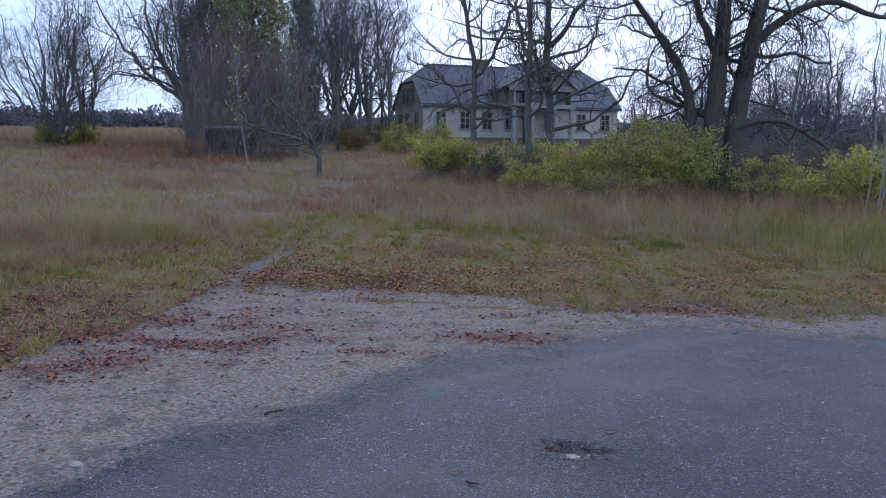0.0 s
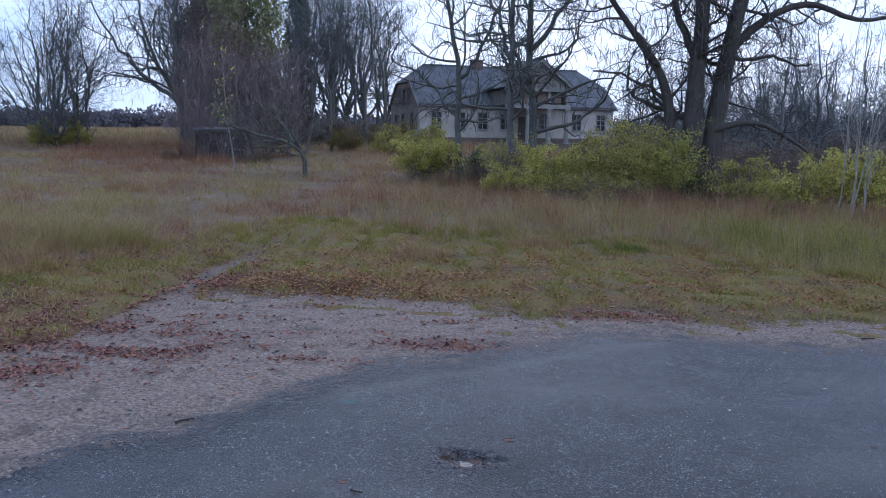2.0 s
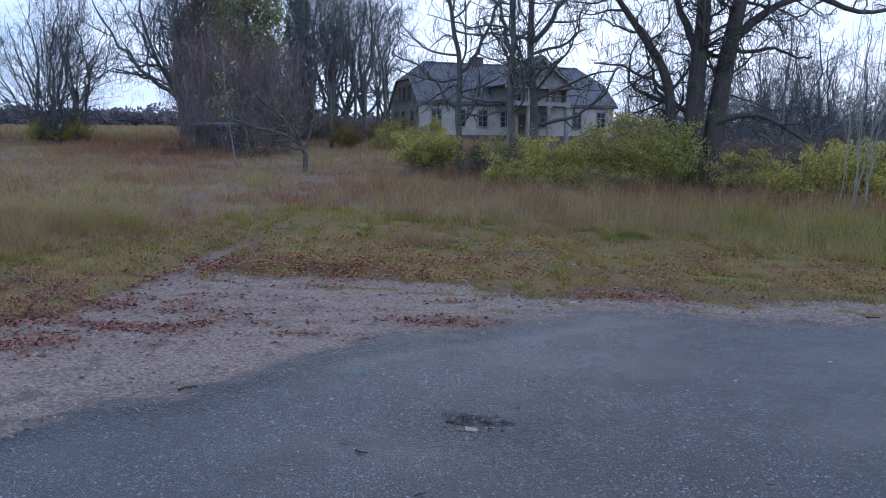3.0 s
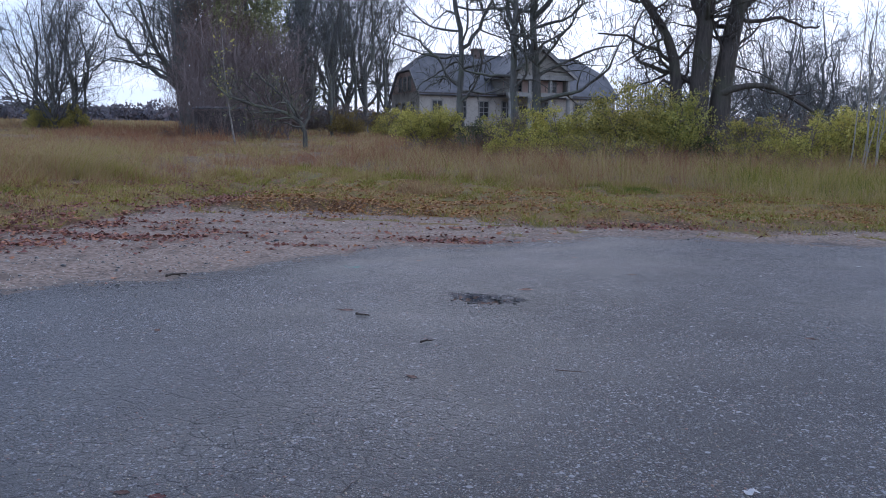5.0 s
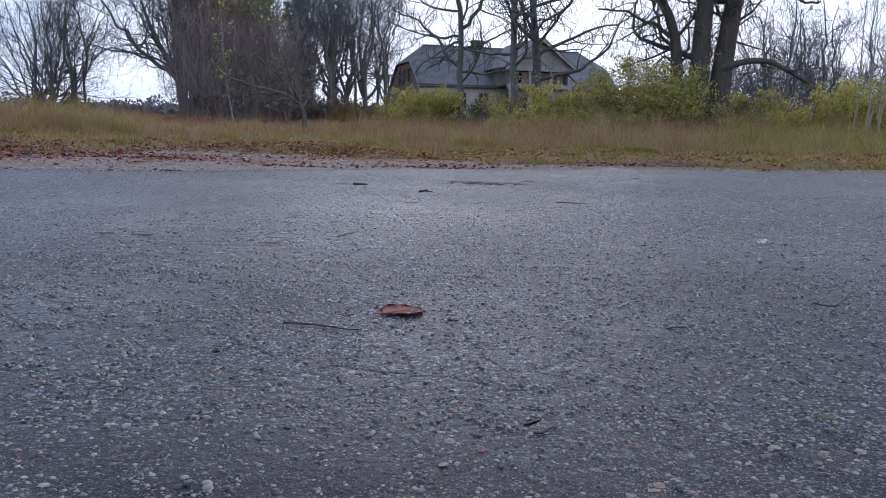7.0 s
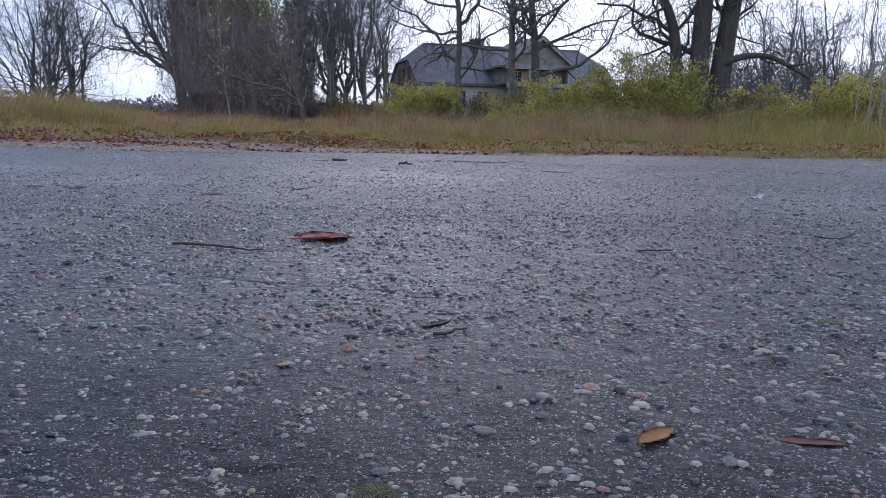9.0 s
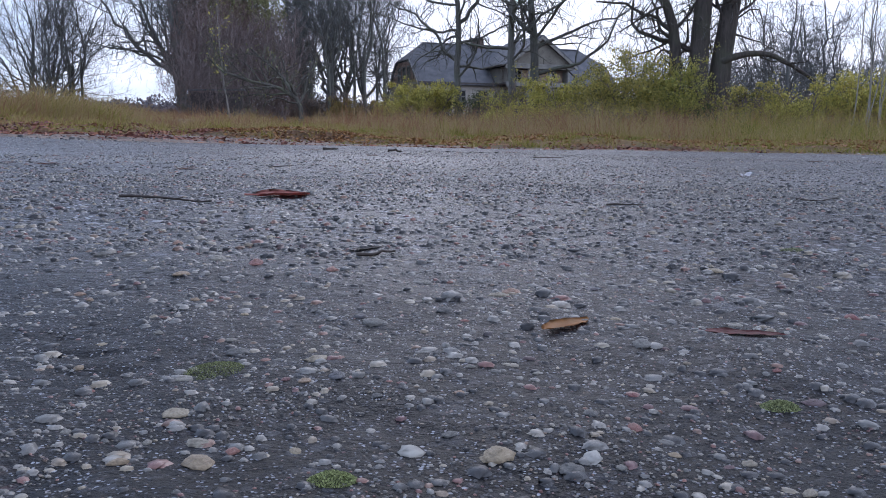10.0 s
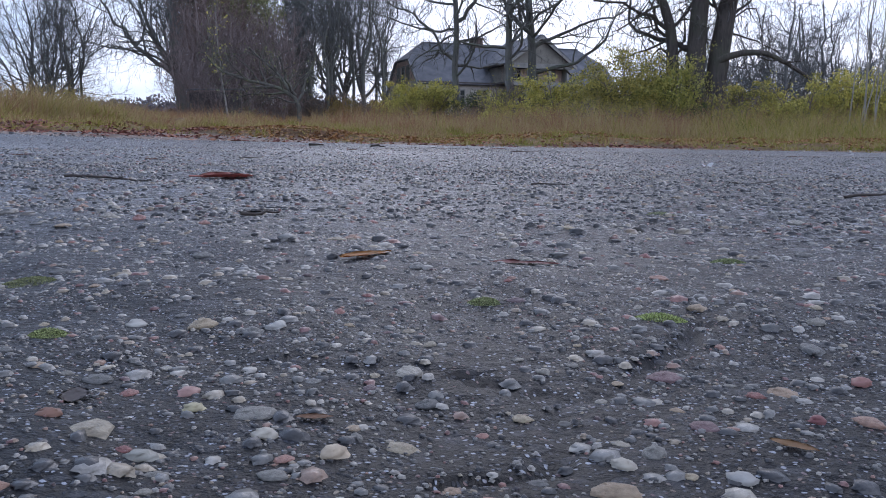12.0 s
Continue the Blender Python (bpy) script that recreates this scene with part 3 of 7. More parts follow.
    grit = mix(ns, ls, calc(ns, ls, "MULTIPLY", sep4.outputs[2], ramp(ns, ls, fine, [(0.35, grey(1)), (0.62, grey(0.35))])), grit, ramp(ns, ls, med, [(0.3, (0.050, 0.050, 0.052)), (0.7, (0.105, 0.100, 0.098))]))

    # soil under the grass: moss and dead thatch
    soil = ramp(ns, ls, fine, [(0.3, (0.065, 0.052, 0.034)), (0.7, (0.17, 0.13, 0.080))])
    moss = ramp(ns, ls, calc(ns, ls, "ADD", calc(ns, ls, "MULTIPLY", fine, 0.5), calc(ns, ls, "MULTIPLY", noise_at(ns, ls, co, 130, 3), 0.5)), [(0.34, (0.055, 0.052, 0.014)), (0.50, (0.155, 0.142, 0.030)), (0.66, (0.29, 0.25, 0.055))])
    moss = mix(ns, ls, ramp(ns, ls, noise_at(ns, ls, co, 2.2, 4, 0.65), [(0.40, grey(0)), (0.58, grey(0.85))]), moss, ramp(ns, ls, fine, [(0.3, (0.13, 0.062, 0.024)), (0.7, (0.30, 0.165, 0.060))]))
    gfac = calc(ns, ls, "MULTIPLY", green, ramp(ns, ls, med, [(0.3, grey(0.35)), (0.6, grey(1))]))
    soil = mix(ns, ls, gfac, soil, moss)
    thatch = ramp(ns, ls, wide, [(0.3, (0.115, 0.080, 0.055)), (0.7, (0.205, 0.148, 0.100))])
    soil = mix(ns, ls, straw, soil, thatch)
    soil = mix(ns, ls, calc(ns, ls, "MULTIPLY", litter, 0.7), soil, ramp(ns, ls, fine, [(0.3, (0.055, 0.025, 0.018)), (0.7, (0.16, 0.07, 0.042))]))
    soil = mix(ns, ls, trod, soil, ramp(ns, ls, fine, [(0.3, (0.10, 0.085, 0.070)), (0.7, (0.21, 0.18, 0.155))]))

    grit = mix(ns, ls, calc(ns, ls, "MULTIPLY", litter, 0.55), grit, ramp(ns, ls, fine, [(0.3, (0.050, 0.024, 0.020)), (0.7, (0.14, 0.065, 0.048))]))
    ragged = calc(ns, ls, "SUBTRACT", calc(ns, ls, "ADD", fine, med), 1.0)
    g_edge = ramp(ns, ls, calc(ns, ls, "ADD", grav, calc(ns, ls, "MULTIPLY", ragged, 0.9)), [(0.35, grey(0)), (0.65, grey(1))])
    rim = calc(ns, ls, "MULTIPLY", calc(ns, ls, "MULTIPLY", asph, calc(ns, ls, "SUBTRACT", 1.0, asph)), 4.0)
    a_edge = ramp(ns, ls, calc(ns, ls, "ADD", asph, calc(ns, ls, "MULTIPLY", calc(ns, ls, "MULTIPLY", ragged, rim), 6.5)), [(0.40, grey(0)), (0.60, grey(1))])
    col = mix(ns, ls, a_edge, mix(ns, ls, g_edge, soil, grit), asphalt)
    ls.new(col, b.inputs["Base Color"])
    rough = mix(ns, ls, a_edge, (0.92, 0.92, 0.92), mix(ns, ls, calc(ns, ls, "MULTIPLY", at3.outputs["Alpha"], 0.7), ramp(ns, ls, wide, [(0.3, grey(0.42)), (0.7, grey(0.58))]), (0.28, 0.28, 0.28)))
    ls.new(rough, b.inputs["Roughness"])
    h = calc(ns, ls, "ADD", calc(ns, ls, "ADD", calc(ns, ls, "MULTIPLY", stone1, 0.8), calc(ns, ls, "MULTIPLY", stone2, 0.6)), calc(ns, ls, "ADD", calc(ns, ls, "MULTIPLY", stone0, 0.6), calc(ns, ls, "ADD", calc(ns, ls, "ADD", calc(ns, ls, "MULTIPLY", noise_at(ns, ls, co, 1000, 3, 0.7), 0.25), calc(ns, ls, "MULTIPLY", speck, 0.12)), calc(ns, ls, "MULTIPLY", noise_at(ns, ls, co, 160, 4, 0.6), 1.0))))
    h = calc(ns, ls, "ADD", h, calc(ns, ls, "MULTIPLY", noise_at(ns, ls, co, 75, 2, 0.5), calc(ns, ls, "ADD", calc(ns, ls, "MULTIPLY", at2.outputs["Alpha"], 1.3), 0.5)))
    h = calc(ns, ls, "SUBTRACT", h, calc(ns, ls, "MULTIPLY", crack, 1.6))
    h2 = calc(ns, ls, "MULTIPLY", calc(ns, ls, "ADD", fine, med), 1.9)
    h = calc(ns, ls, "MULTIPLY", h, calc(ns, ls, "SUBTRACT", 1.0, calc(ns, ls, "MULTIPLY", near, 0.55)))
    hh = mix(ns, ls, a_edge, h2, h)
    spec = mix(ns, ls, a_edge, (0.15, 0.15, 0.15), mix(ns, ls, near, mix(ns, ls, at3.outputs["Alpha"], (0.34, 0.34, 0.34), (0.60, 0.60, 0.60)), mix(ns, ls, at3.outputs["Alpha"], (0.15, 0.15, 0.15), (0.42, 0.42, 0.42))))
    spec = mix(ns, ls, calc(ns, ls, "MULTIPLY", crack, a_edge), spec, (0.04, 0.04, 0.04))
    ls.new(spec, b.inputs["Specular IOR Level"])
    bump(ns, ls, b, hh, 1.0, 0.004)
    return m


MAT_GROUND = ground_material()


def spread(lo, hi, near_lo, near_hi, cell, grow):
    mid = list(np.arange(near_lo, near_hi + cell / 2, cell))
    up, dn, s = [mid[-1]], [mid[0]], cell
    while up[-1] < hi:
        s *= grow
        up.append(min(up[-1] + s, hi))
    s = cell
    while dn[-1] > lo:
        s *= grow
        dn.append(max(dn[-1] - s, lo))
    return np.array(dn[:0:-1] + mid + up[1:])


DUST = [(-0.1, 5.05), (0.33, 5.38), (0.90, 5.78), (1.35, 6.12), (1.81, 6.49), (2.32, 6.72)]


def dust_on(x, y):
    """Sandy dust that the wheels have left on the asphalt."""
    wide = 0.5 + 0.5 * wob(x, y, 0.5, 61)
    band = 0.75 * np.exp(-(near_line(x, y, DUST) / (0.06 + 0.07 * wide)) ** 2)
    spots = 0.0
    for cx, cy, rx, ry, k in ((2.75, 4.1, 0.7, 0.35, 0.5), (0.1, 3.62, 0.6, 0.16, 0.45), (1.2, 2.95, 0.45, 0.22, 0.35), (-0.32, 2.05, 0.35, 0.3, 0.45), (1.5, 5.2, 0.8, 0.25, 0.35), (3.3, 5.6, 0.9, 0.3, 0.4), (0.4, 2.4, 0.7, 0.12, 0.3), (1.9, 2.2, 0.5, 0.2, 0.3)):
        spots = np.maximum(spots, k * np.exp(-((x - cx + 0.12 * wob(x, y, 0.4, 62)) / rx) ** 2 - ((y - cy + 0.08 * wob(x, y, 0.35, 63)) / ry) ** 2))
    return np.clip(np.maximum(band, spots) * (0.55 + 0.45 * wide), 0, 1)


def damp_on(x, y):
    """Darker asphalt: the crumbling margin and the broken ground round the pothole."""
    edge = asphalt_line(x, y)
    margin = step(edge, -0.05, 0.1) * (1 - step(edge, 0.15, 0.75 + 0.3 * wob(x, y, 0.8, 64))) * (1 - 0.75 * step(x, 0.4, 1.6))
    hole = np.exp(-((x - 0.80) / 0.34) ** 2 - ((y - 3.98) / 0.24) ** 2)
    return np.clip(np.maximum(0.75 * margin, 0.8 * hole) * (0.7 + 0.5 * wob(x, y, 0.22, 65)), 0, 1)


def crumble_on(x, y):
    """Grey crumbs of asphalt strewn over the gravel beside its edge."""
    edge = asphalt_line(x, y)
    return np.clip(np.exp(-((edge + 0.05) / (0.34 + 0.18 * wob(x, y, 0.7, 66))) ** 2) * (0.75 + 0.4 * wob(x, y, 0.2, 67)) * (1 - 0.15 * step(x, -0.6, 0.6)), 0, 1)


def build_ground():
    gx = spread(-900, 900, -8, 9.5, 0.08, 1.16)
    gy = spread(-300, 1500, -1.5, 13.5, 0.08, 1.13)
    gx = np.unique(np.r_[gx[(gx < 0.35) | (gx > 1.30)], np.arange(0.35, 0.66, 0.016), np.arange(0.66, 0.94, 0.004), np.arange(0.94, 1.30, 0.016)])
    gy = np.unique(np.r_[gy[(gy < 0.42) | (gy > 1.7)], np.arange(0.42, 0.62, 0.003), np.arange(0.62, 0.72, 0.006), np.arange(0.72, 1.1, 0.012), np.arange(1.1, 1.7, 0.03)])
    gy = np.unique(np.r_[gy[(gy < 3.78) | (gy > 4.28)], np.arange(3.78, 4.28, 0.018)])
    X, Y = np.meshgrid(gx, gy, indexing="ij")
    Z = ground_z(X, Y)
    a = step(asphalt_line(X, Y), -0.34, 0.34)
    g = step(gravel_line(X, Y), -0.40, 0.40)
    spots = moss_spots(X, Y)
    g = g * (1 - 0.85 * spots)
    litter = litter_density(X, Y)
    hole = 1 - step(np.hypot((X - 0.68) / 1.35, Y - 4.02) + 0.035 * wob(X, Y, 0.25, 16), 0.05, 0.13)
    a = a * (1 - 0.8 * hole)
    litter = np.maximum(litter, hole)
    green = step(-gravel_line(X, Y), -0.05, 0.45) * (1 - step(tall_line(X, Y), -0.3, 1.5)) * (0.72 + 0.35 * wob(X, Y, 1.3, 21))
    green = np.maximum(green, 0.9 * spots)
    trod = (1 - step(path_dist(X, Y), 0.05, 0.17)) * (1 - step(Y, 10.6, 12.5))
    straw = step(tall_line(X, Y), -0.9, 0.6)
    verts = np.stack([X, Y, Z], -1).reshape(-1, 3)
    ny = len(gy)
    idx = np.arange(len(verts)).reshape(len(gx), ny)
    q = np.stack([idx[:-1, :-1], idx[1:, :-1], idx[1:, 1:], idx[:-1, 1:]], -1).reshape(-1, 4)
    # near: wedge before the camera's lowest place, where the binder is painted darker
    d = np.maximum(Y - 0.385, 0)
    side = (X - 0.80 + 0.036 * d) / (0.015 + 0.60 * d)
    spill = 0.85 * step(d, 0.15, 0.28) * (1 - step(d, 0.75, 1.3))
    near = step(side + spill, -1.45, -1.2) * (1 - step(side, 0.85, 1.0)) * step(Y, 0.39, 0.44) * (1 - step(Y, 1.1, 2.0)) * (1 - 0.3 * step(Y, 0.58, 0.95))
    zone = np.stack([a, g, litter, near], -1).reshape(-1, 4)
    worn = (1 - step(asphalt_line(X, Y), 0.25, 1.1)) * (1 - step(X, 0.3, 1.5))
    worn = np.maximum(worn, 1.1 * np.exp(-((X - 0.78) / 0.5) ** 2 - ((Y - 3.95) / 0.42) ** 2))
    worn = np.maximum(worn, (0.55 + 0.3 * wob(X, Y, 0.6, 68)) * step(X, -3.5, -2.0) * (1 - step(X, 0.45, 0.95)) * step(Y, 0.6, 0.9) * (1 - step(Y, 2.2, 4.2)))
    veg = np.stack([np.clip(green, 0, 1), trod, straw, worn], -1).reshape(-1, 4)
    polish = np.clip(0.6 + 0.4 * wob(X, Y, 0.6, 68), 0, 1) * step(X, -4.5, -2.5) * (1 - step(X, 0.3, 1.1)) * step(Y, 0.6, 0.9) * (1 - step(Y, 2.4, 4.4))
    wear = np.stack([dust_on(X, Y), damp_on(X, Y), crumble_on(X, Y), polish], -1).reshape(-1, 4)
    fa, fg = zone[q, 0].mean(1), zone[q, 1].mean(1)
    kinds = np.where(fa > 0.5, 0, np.where(fg > 0.5, 1, 2))
    made = []
    for k, name, label, cat in ((0, "road", "worn grey asphalt road with pale stones and cracks", "road"),
                                (1, "gravel_verge", "sandy grey gravel verge with leaves beside the road", "verge"),
                                (2, "ground", "grassy field with moss, fallen leaves and dry grass", "ground")):
        f = q[kinds == k]
        used, inv = np.unique(f, return_inverse=True)
        me = mesh_of(name, verts[used], inv.reshape(-1, 4), MAT_GROUND, True)
        for attr, data in (("zone", zone), ("veg", veg), ("wear", wear)):
            la = me.attributes.new(attr, "FLOAT_COLOR", "POINT")
            la.data.foreach_set("color", data[used].astype(np.float32).ravel())
        ob = tagged(new(name, me), label, cat, kind="structure")
        made.append(ob)
    return made


def moss_spots(x, y):
    """Low patches of moss and grass that have crept over the gravel."""
    line = gravel_line(x, y)
    return step(wob(x, y * 1.7, 0.62, 71) + 0.4 * wob(x, y, 0.2, 72), 0.42, 0.75) * step(line, -0.15, 0.0) * (1 - step(line, 0.5, 1.7)) * (1 - step(asphalt_line(x, y), -0.5, -0.25))


def tall_line(x, y):
    """Above zero where the tall dry grass stands."""
    lo = np.interp(x, [-30, -7, -5, -4.2, -4.0, -3.85, -3.6, -3.4, -2.65, -1.2, 0.3, 1.6, 2.5, 3.8, 4.4, 5.1, 6.6, 9, 30], [5.5, 5.8, 6.6, 7.4, 8.1, 9.0, 10.2, 12.0, 14.0, 13.8, 13.3, 13.2, 12.9, 12.8, 11.2, 10.3, 9.9, 10.2, 13])
    return y - lo + 0.35 * wob(x, y, 1.4, 22)


def litter_density(x, y):
    left = np.exp(-((x + 3.4) / 1.5) ** 2 - ((y - 6.7 + 0.25 * x + 0.8) / 1.4) ** 2) * (1 - 0.6 * step(y, 6.6, 7.8))
    mat = np.exp(-((x + 1.85) / 0.55) ** 2 - ((y - 6.15) / 0.55) ** 2) + 1.2 * np.exp(-((x + 2.55 - 0.6 * (y - 5.2)) / 0.45) ** 2 - ((y - 5.25) / 0.5) ** 2) + 0.5 * np.exp(-((x + 0.65) / 0.6) ** 2 - ((y - 5.95) / 0.14) ** 2)
    patch = np.exp(-((x - 0.45) / 0.45) ** 2 - ((y - 6.5) / 0.18) ** 2) + 0.45 * np.exp(-((x + 0.9) / 1.2) ** 2 - ((y - 8.6) / 0.35) ** 2)
    patch = patch + 1.4 * mat * np.clip(0.25 + 1.3 * wob(x, y, 0.55, 24), 0, 1)
    patch = patch + 0.9 * np.exp(-((x - 2.2) / 0.7) ** 2 - ((y - 7.75) / 0.25) ** 2) + 0.3 * np.exp(-((x - 0.4) / 1.1) ** 2 - ((y - 9.6) / 0.5) ** 2)
    line = gravel_line(x, y)
    patch = patch + (0.70 + 0.35 * (1 - step(x, -1.5, 0))) * np.exp(-((line + 0.42) / 0.48) ** 2) * np.clip(0.6 + 0.9 * wob(x, y, 0.45, 30), 0, 1) * (1 - 0.72 * step(x, -0.2, 1.4))
    band = 0.40 * step(y, 7.7, 8.6) * (1 - step(y, 10.8, 13.0))
    drift = step(x, -4.0, -2.6) * (1 - step(x, 0.6, 1.6)) * step(y, 4.9, 5.8) * (1 - step(y, 7.6, 8.2))
    patch = patch + 0.38 * drift * np.clip(1.5 * wob(x, y, 0.42, 26) + 0.7 * wob(x, y, 0.15, 27) - 0.45, 0, 1)
    spots = np.clip(0.5 + 0.9 * wob(x, y, 0.7, 23), 0, 1)
    off = 1 - step(asphalt_line(x, y), -0.1, 0.15)
    return np.clip((left * (0.13 + 0.66 * spots) + patch + band * spots), 0, 1) * off


road = build_ground()[0]


# ---- grass and fallen leaves ----
def grass_material():
    m, ns, ls, b = nodes_of("grass_blades", 0.75, 0.15)
    at = ns.new("ShaderNodeAttribute")
    at.attribute_name = "tint"
    col = ramp(ns, ls, at.outputs["Fac"], [(0.0, (0.095, 0.130, 0.024)), (0.22, (0.23, 0.215, 0.040)), (0.42, (0.35, 0.285, 0.098)), (0.60, (0.40, 0.315, 0.165)), (0.80, (0.33, 0.210, 0.118)), (1.0, (0.26, 0.120, 0.068))])
    ls.new(col, b.inputs["Base Color"])
    tr = ns.new("ShaderNodeBsdfTranslucent")
    ls.new(col, tr.inputs[0])
    mx = ns.new("ShaderNodeMixShader")
    mx.inputs[0].default_value = 0.3
    ls.new(b.outputs[0], mx.inputs[1])
    ls.new(tr.outputs[0], mx.inputs[2])
    ls.new(mx.outputs[0], ns["Material Output"].inputs[0])
    return m


MAT_GRASS = grass_material()


def blade_mesh(name, rng, x, y, z, h, w, tint, lean=0.35, segs=2):
    n = len(x)
    a, d = rng.uniform(0, 2 * np.pi, n), rng.uniform(0, 2 * np.pi, n)
    B = np.stack([x, y, z - 0.02], 1)
    side = np.stack([np.cos(a), np.sin(a), np.zeros(n)], 1) * (w / 2)[:, None]
    bend = np.stack([np.cos(d), np.sin(d), np.zeros(n)], 1) * (h * np.abs(rng.normal(0, lean, n)))[:, None]
    up = np.stack([np.zeros(n), np.zeros(n), h], 1)
    tip = B + up + bend
    if segs == 1:
        V = np.stack([B - side, B + side, tip], 1)
        F = np.arange(n * 3).reshape(n, 3)
        k = 3
    else:
        mid = B + up * 0.58 + bend * 0.32
        V = np.stack([B - side, B + side, mid + side * 0.75, mid - side * 0.75, tip], 1)
        i = np.arange(n * 5).reshape(n, 5)
        F = np.concatenate([i[:, [0, 1, 2]], i[:, [0, 2, 3]], i[:, [3, 2, 4]]])
        k = 5
    me = mesh_of(name, V.reshape(-1, 3), F, MAT_GRASS)
    la = me.attributes.new("tint", "FLOAT", "POINT")
    la.data.foreach_set("value", np.repeat(np.clip(tint, 0, 1), k).astype(np.float32))
    return me


def build_grass():
    rng = np.random.RandomState(5)
    # short mossy grass along the verge
    n = 760000
    x, y = rng.uniform(-7, 8, n), rng.uniform(3.2, 15.0, n)
    keep = ((gravel_line(x, y) < -0.02 + 0.25 * rng.normal(0, 0.5, n)) | (rng.uniform(0, 0.8, n) < moss_spots(x, y))) & (tall_line(x, y) < 0.8)
    keep &= rng.uniform(0, 1, n) < 0.25 + 0.75 * np.clip(0.5 + wob(x, y, 0.5, 31), 0, 1)
    keep &= rng.uniform(0, 1, n) > 0.9 * (1 - step(path_dist(x, y), 0.10, 0.24)) * (1 - step(y, 10.6, 12))
    keep &= rng.uniform(0, 1, n) > 0.92 * litter_density(x, y)
    x, y = x[keep], y[keep]
    n = len(x)
    lush = np.clip(0.5 + 0.8 * wob(x, y, 1.6, 32), 0, 1)
    clump = np.clip(0.4 + 0.9 * wob(x, y, 0.45, 33), 0, 1)
    h = (0.018 + 0.048 * rng.uniform(0, 1, n) ** 1.5) * (0.5 + 1.1 * clump) * (1 + 0.3 * (1 - step(x, -3.2, -1.8))) * (1 - 0.45 * step(gravel_line(x, y), 0.05, 0.3)) * (1 + 0.9 * step(tall_line(x, y), -1.2, 0.4))
    tint = 0.20 + 0.14 * (1 - step(x, -3.4, -2.2)) + 0.22 * (1 - lush) + rng.normal(0, 0.08, n) + 0.40 * (rng.uniform(0, 1, n) < 0.22)
    ob = new("verge_grass", blade_mesh("verge_grass", rng, x, y, ground_z(x, y), h, 0.010 + 0.007 * rng.uniform(0, 1, n), tint, 0.9, 1))
    tagged(ob, "short mossy green and yellow grass along the verge", "grass", kind="stuff")

    # tall dry grass of the field, in tussocks
    m = 13500
    cy = 6.5 * np.exp(rng.uniform(0, 1, m) * math.log(64 / 6.5))
    cx = rng.uniform(-0.70, 0.62, m) * (cy + 1.2) + 0.3
    keep = tall_line(cx, cy) > rng.normal(-0.1, 0.6, m)
    cx, cy = cx[keep], cy[keep]
    m = len(cx)
    ch, cs, ct = rng.uniform(0.35, 1.4, m), rng.uniform(0.4, 1.5, m), rng.normal(0, 0.13, m)
    per = 18
    own = np.repeat(np.arange(m), per)
    n = len(own)
    a, q = rng.uniform(0, 2 * np.pi, n), np.abs(rng.normal(0, 1, n))
    r = q * (0.05 + 0.0075 * cy[own]) * cs[own]
    x, y = cx[own] + r * np.cos(a), cy[own] + r * np.sin(a)
    patch = np.clip(0.5 + 0.55 * wob(x, y, 2.6, 34) + 0.3 * wob(x, y, 0.9, 35), 0, 1)
    right = step(x - 0.02 * y, 3.6, 4.6) * (1 - step(y, 14, 15.5))
    left = 1 - step(x + 0.13 * y, -2.2, 2.2)
    h = (0.42 + 0.20 * patch - 0.06 * step(y, 17, 25)) * (1 - left * (0.70 - 0.34 * patch) * step(y, 8.0, 10.5)) * ch[own] * rng.uniform(0.5, 1.15, n) * np.exp(-0.12 * q * q)
    h *= 0.5 + 0.5 * step(tall_line(x, y), 0.0, 1.8)
    trail = (1 - step(path_dist(x, y), 0.15, 0.6)) * step(y, 12.0, 13.5) * (1 - step(y, 22, 32))
    h *= 1 - 0.30 * trail
    low_rut = (1 - step(rut_dist(x, y), 0.20, 0.55)) * step(y, 9.0, 10.0) * (1 - step(y, 24, 30))
    h *= (1 - 0.10 * right) * (1 - 0.22 * low_rut)
    red = step(0.5 + 0.5 * wob(x, y, 6, 36) + 0.2 * wob(x, y, 2, 37), 0.35, 0.9)
    rust = step(y, 25, 29) * (1 - step(y, 48, 54)) * step(x + 0.50 * y, -1.5, 1.5) * (1 - step(x + 0.28 * y, -0.5, 1))
    red = np.maximum(red * 0.7, rust)
    h *= 1 + 0.9 * rust
    green = np.clip(wob(x, y, 3.4, 39) * 1.2, 0, 1) * left
    tint = 0.71 + 0.02 * left + (0.10 + 0.06 * left) * wob(x, y, 2.2, 51) + (0.07 + 0.07 * left) * wob(x, y, 0.6, 52) + 0.22 * red * (1 - 0.55 * left) - 0.10 * green + 0.07 * step(y, 14, 20) + ct[own] + rng.normal(0, 0.07, n) - 0.36 * right + 0.16 * low_rut + 0.30 * trail
    tint += 0.16 * rust + 0.10 * step(y, 38, 50) - 0.07 * left * (1 - rust)
    tint -= 0.28 * (rng.uniform(0, 1, n) < 0.14 + 0.14 * green)
    w = np.maximum(0.0045, 0.00050 * np.hypot(x, y)) * rng.uniform(0.6, 1.3, n)
    h = np.maximum(h, 0.05)
    for far in (False, True):
        c = (y > 19) == far
        ob = new("field_grass", blade_mesh("field_grass", rng, x[c], y[c], ground_z(x[c], y[c]), h[c], w[c], tint[c], 0.85 + 0.5 * left[c], 1 if far else 2))
        tagged(ob, "tall dry brown and straw-coloured grass in the field", "grass", kind="stuff")
    # the same grass thinning out towards the far wood
    n = 42000
    y = 54 * np.exp(rng.uniform(0, 1, n) * math.log(170 / 54))
    x = rng.uniform(-0.70, 0.0, n) * y
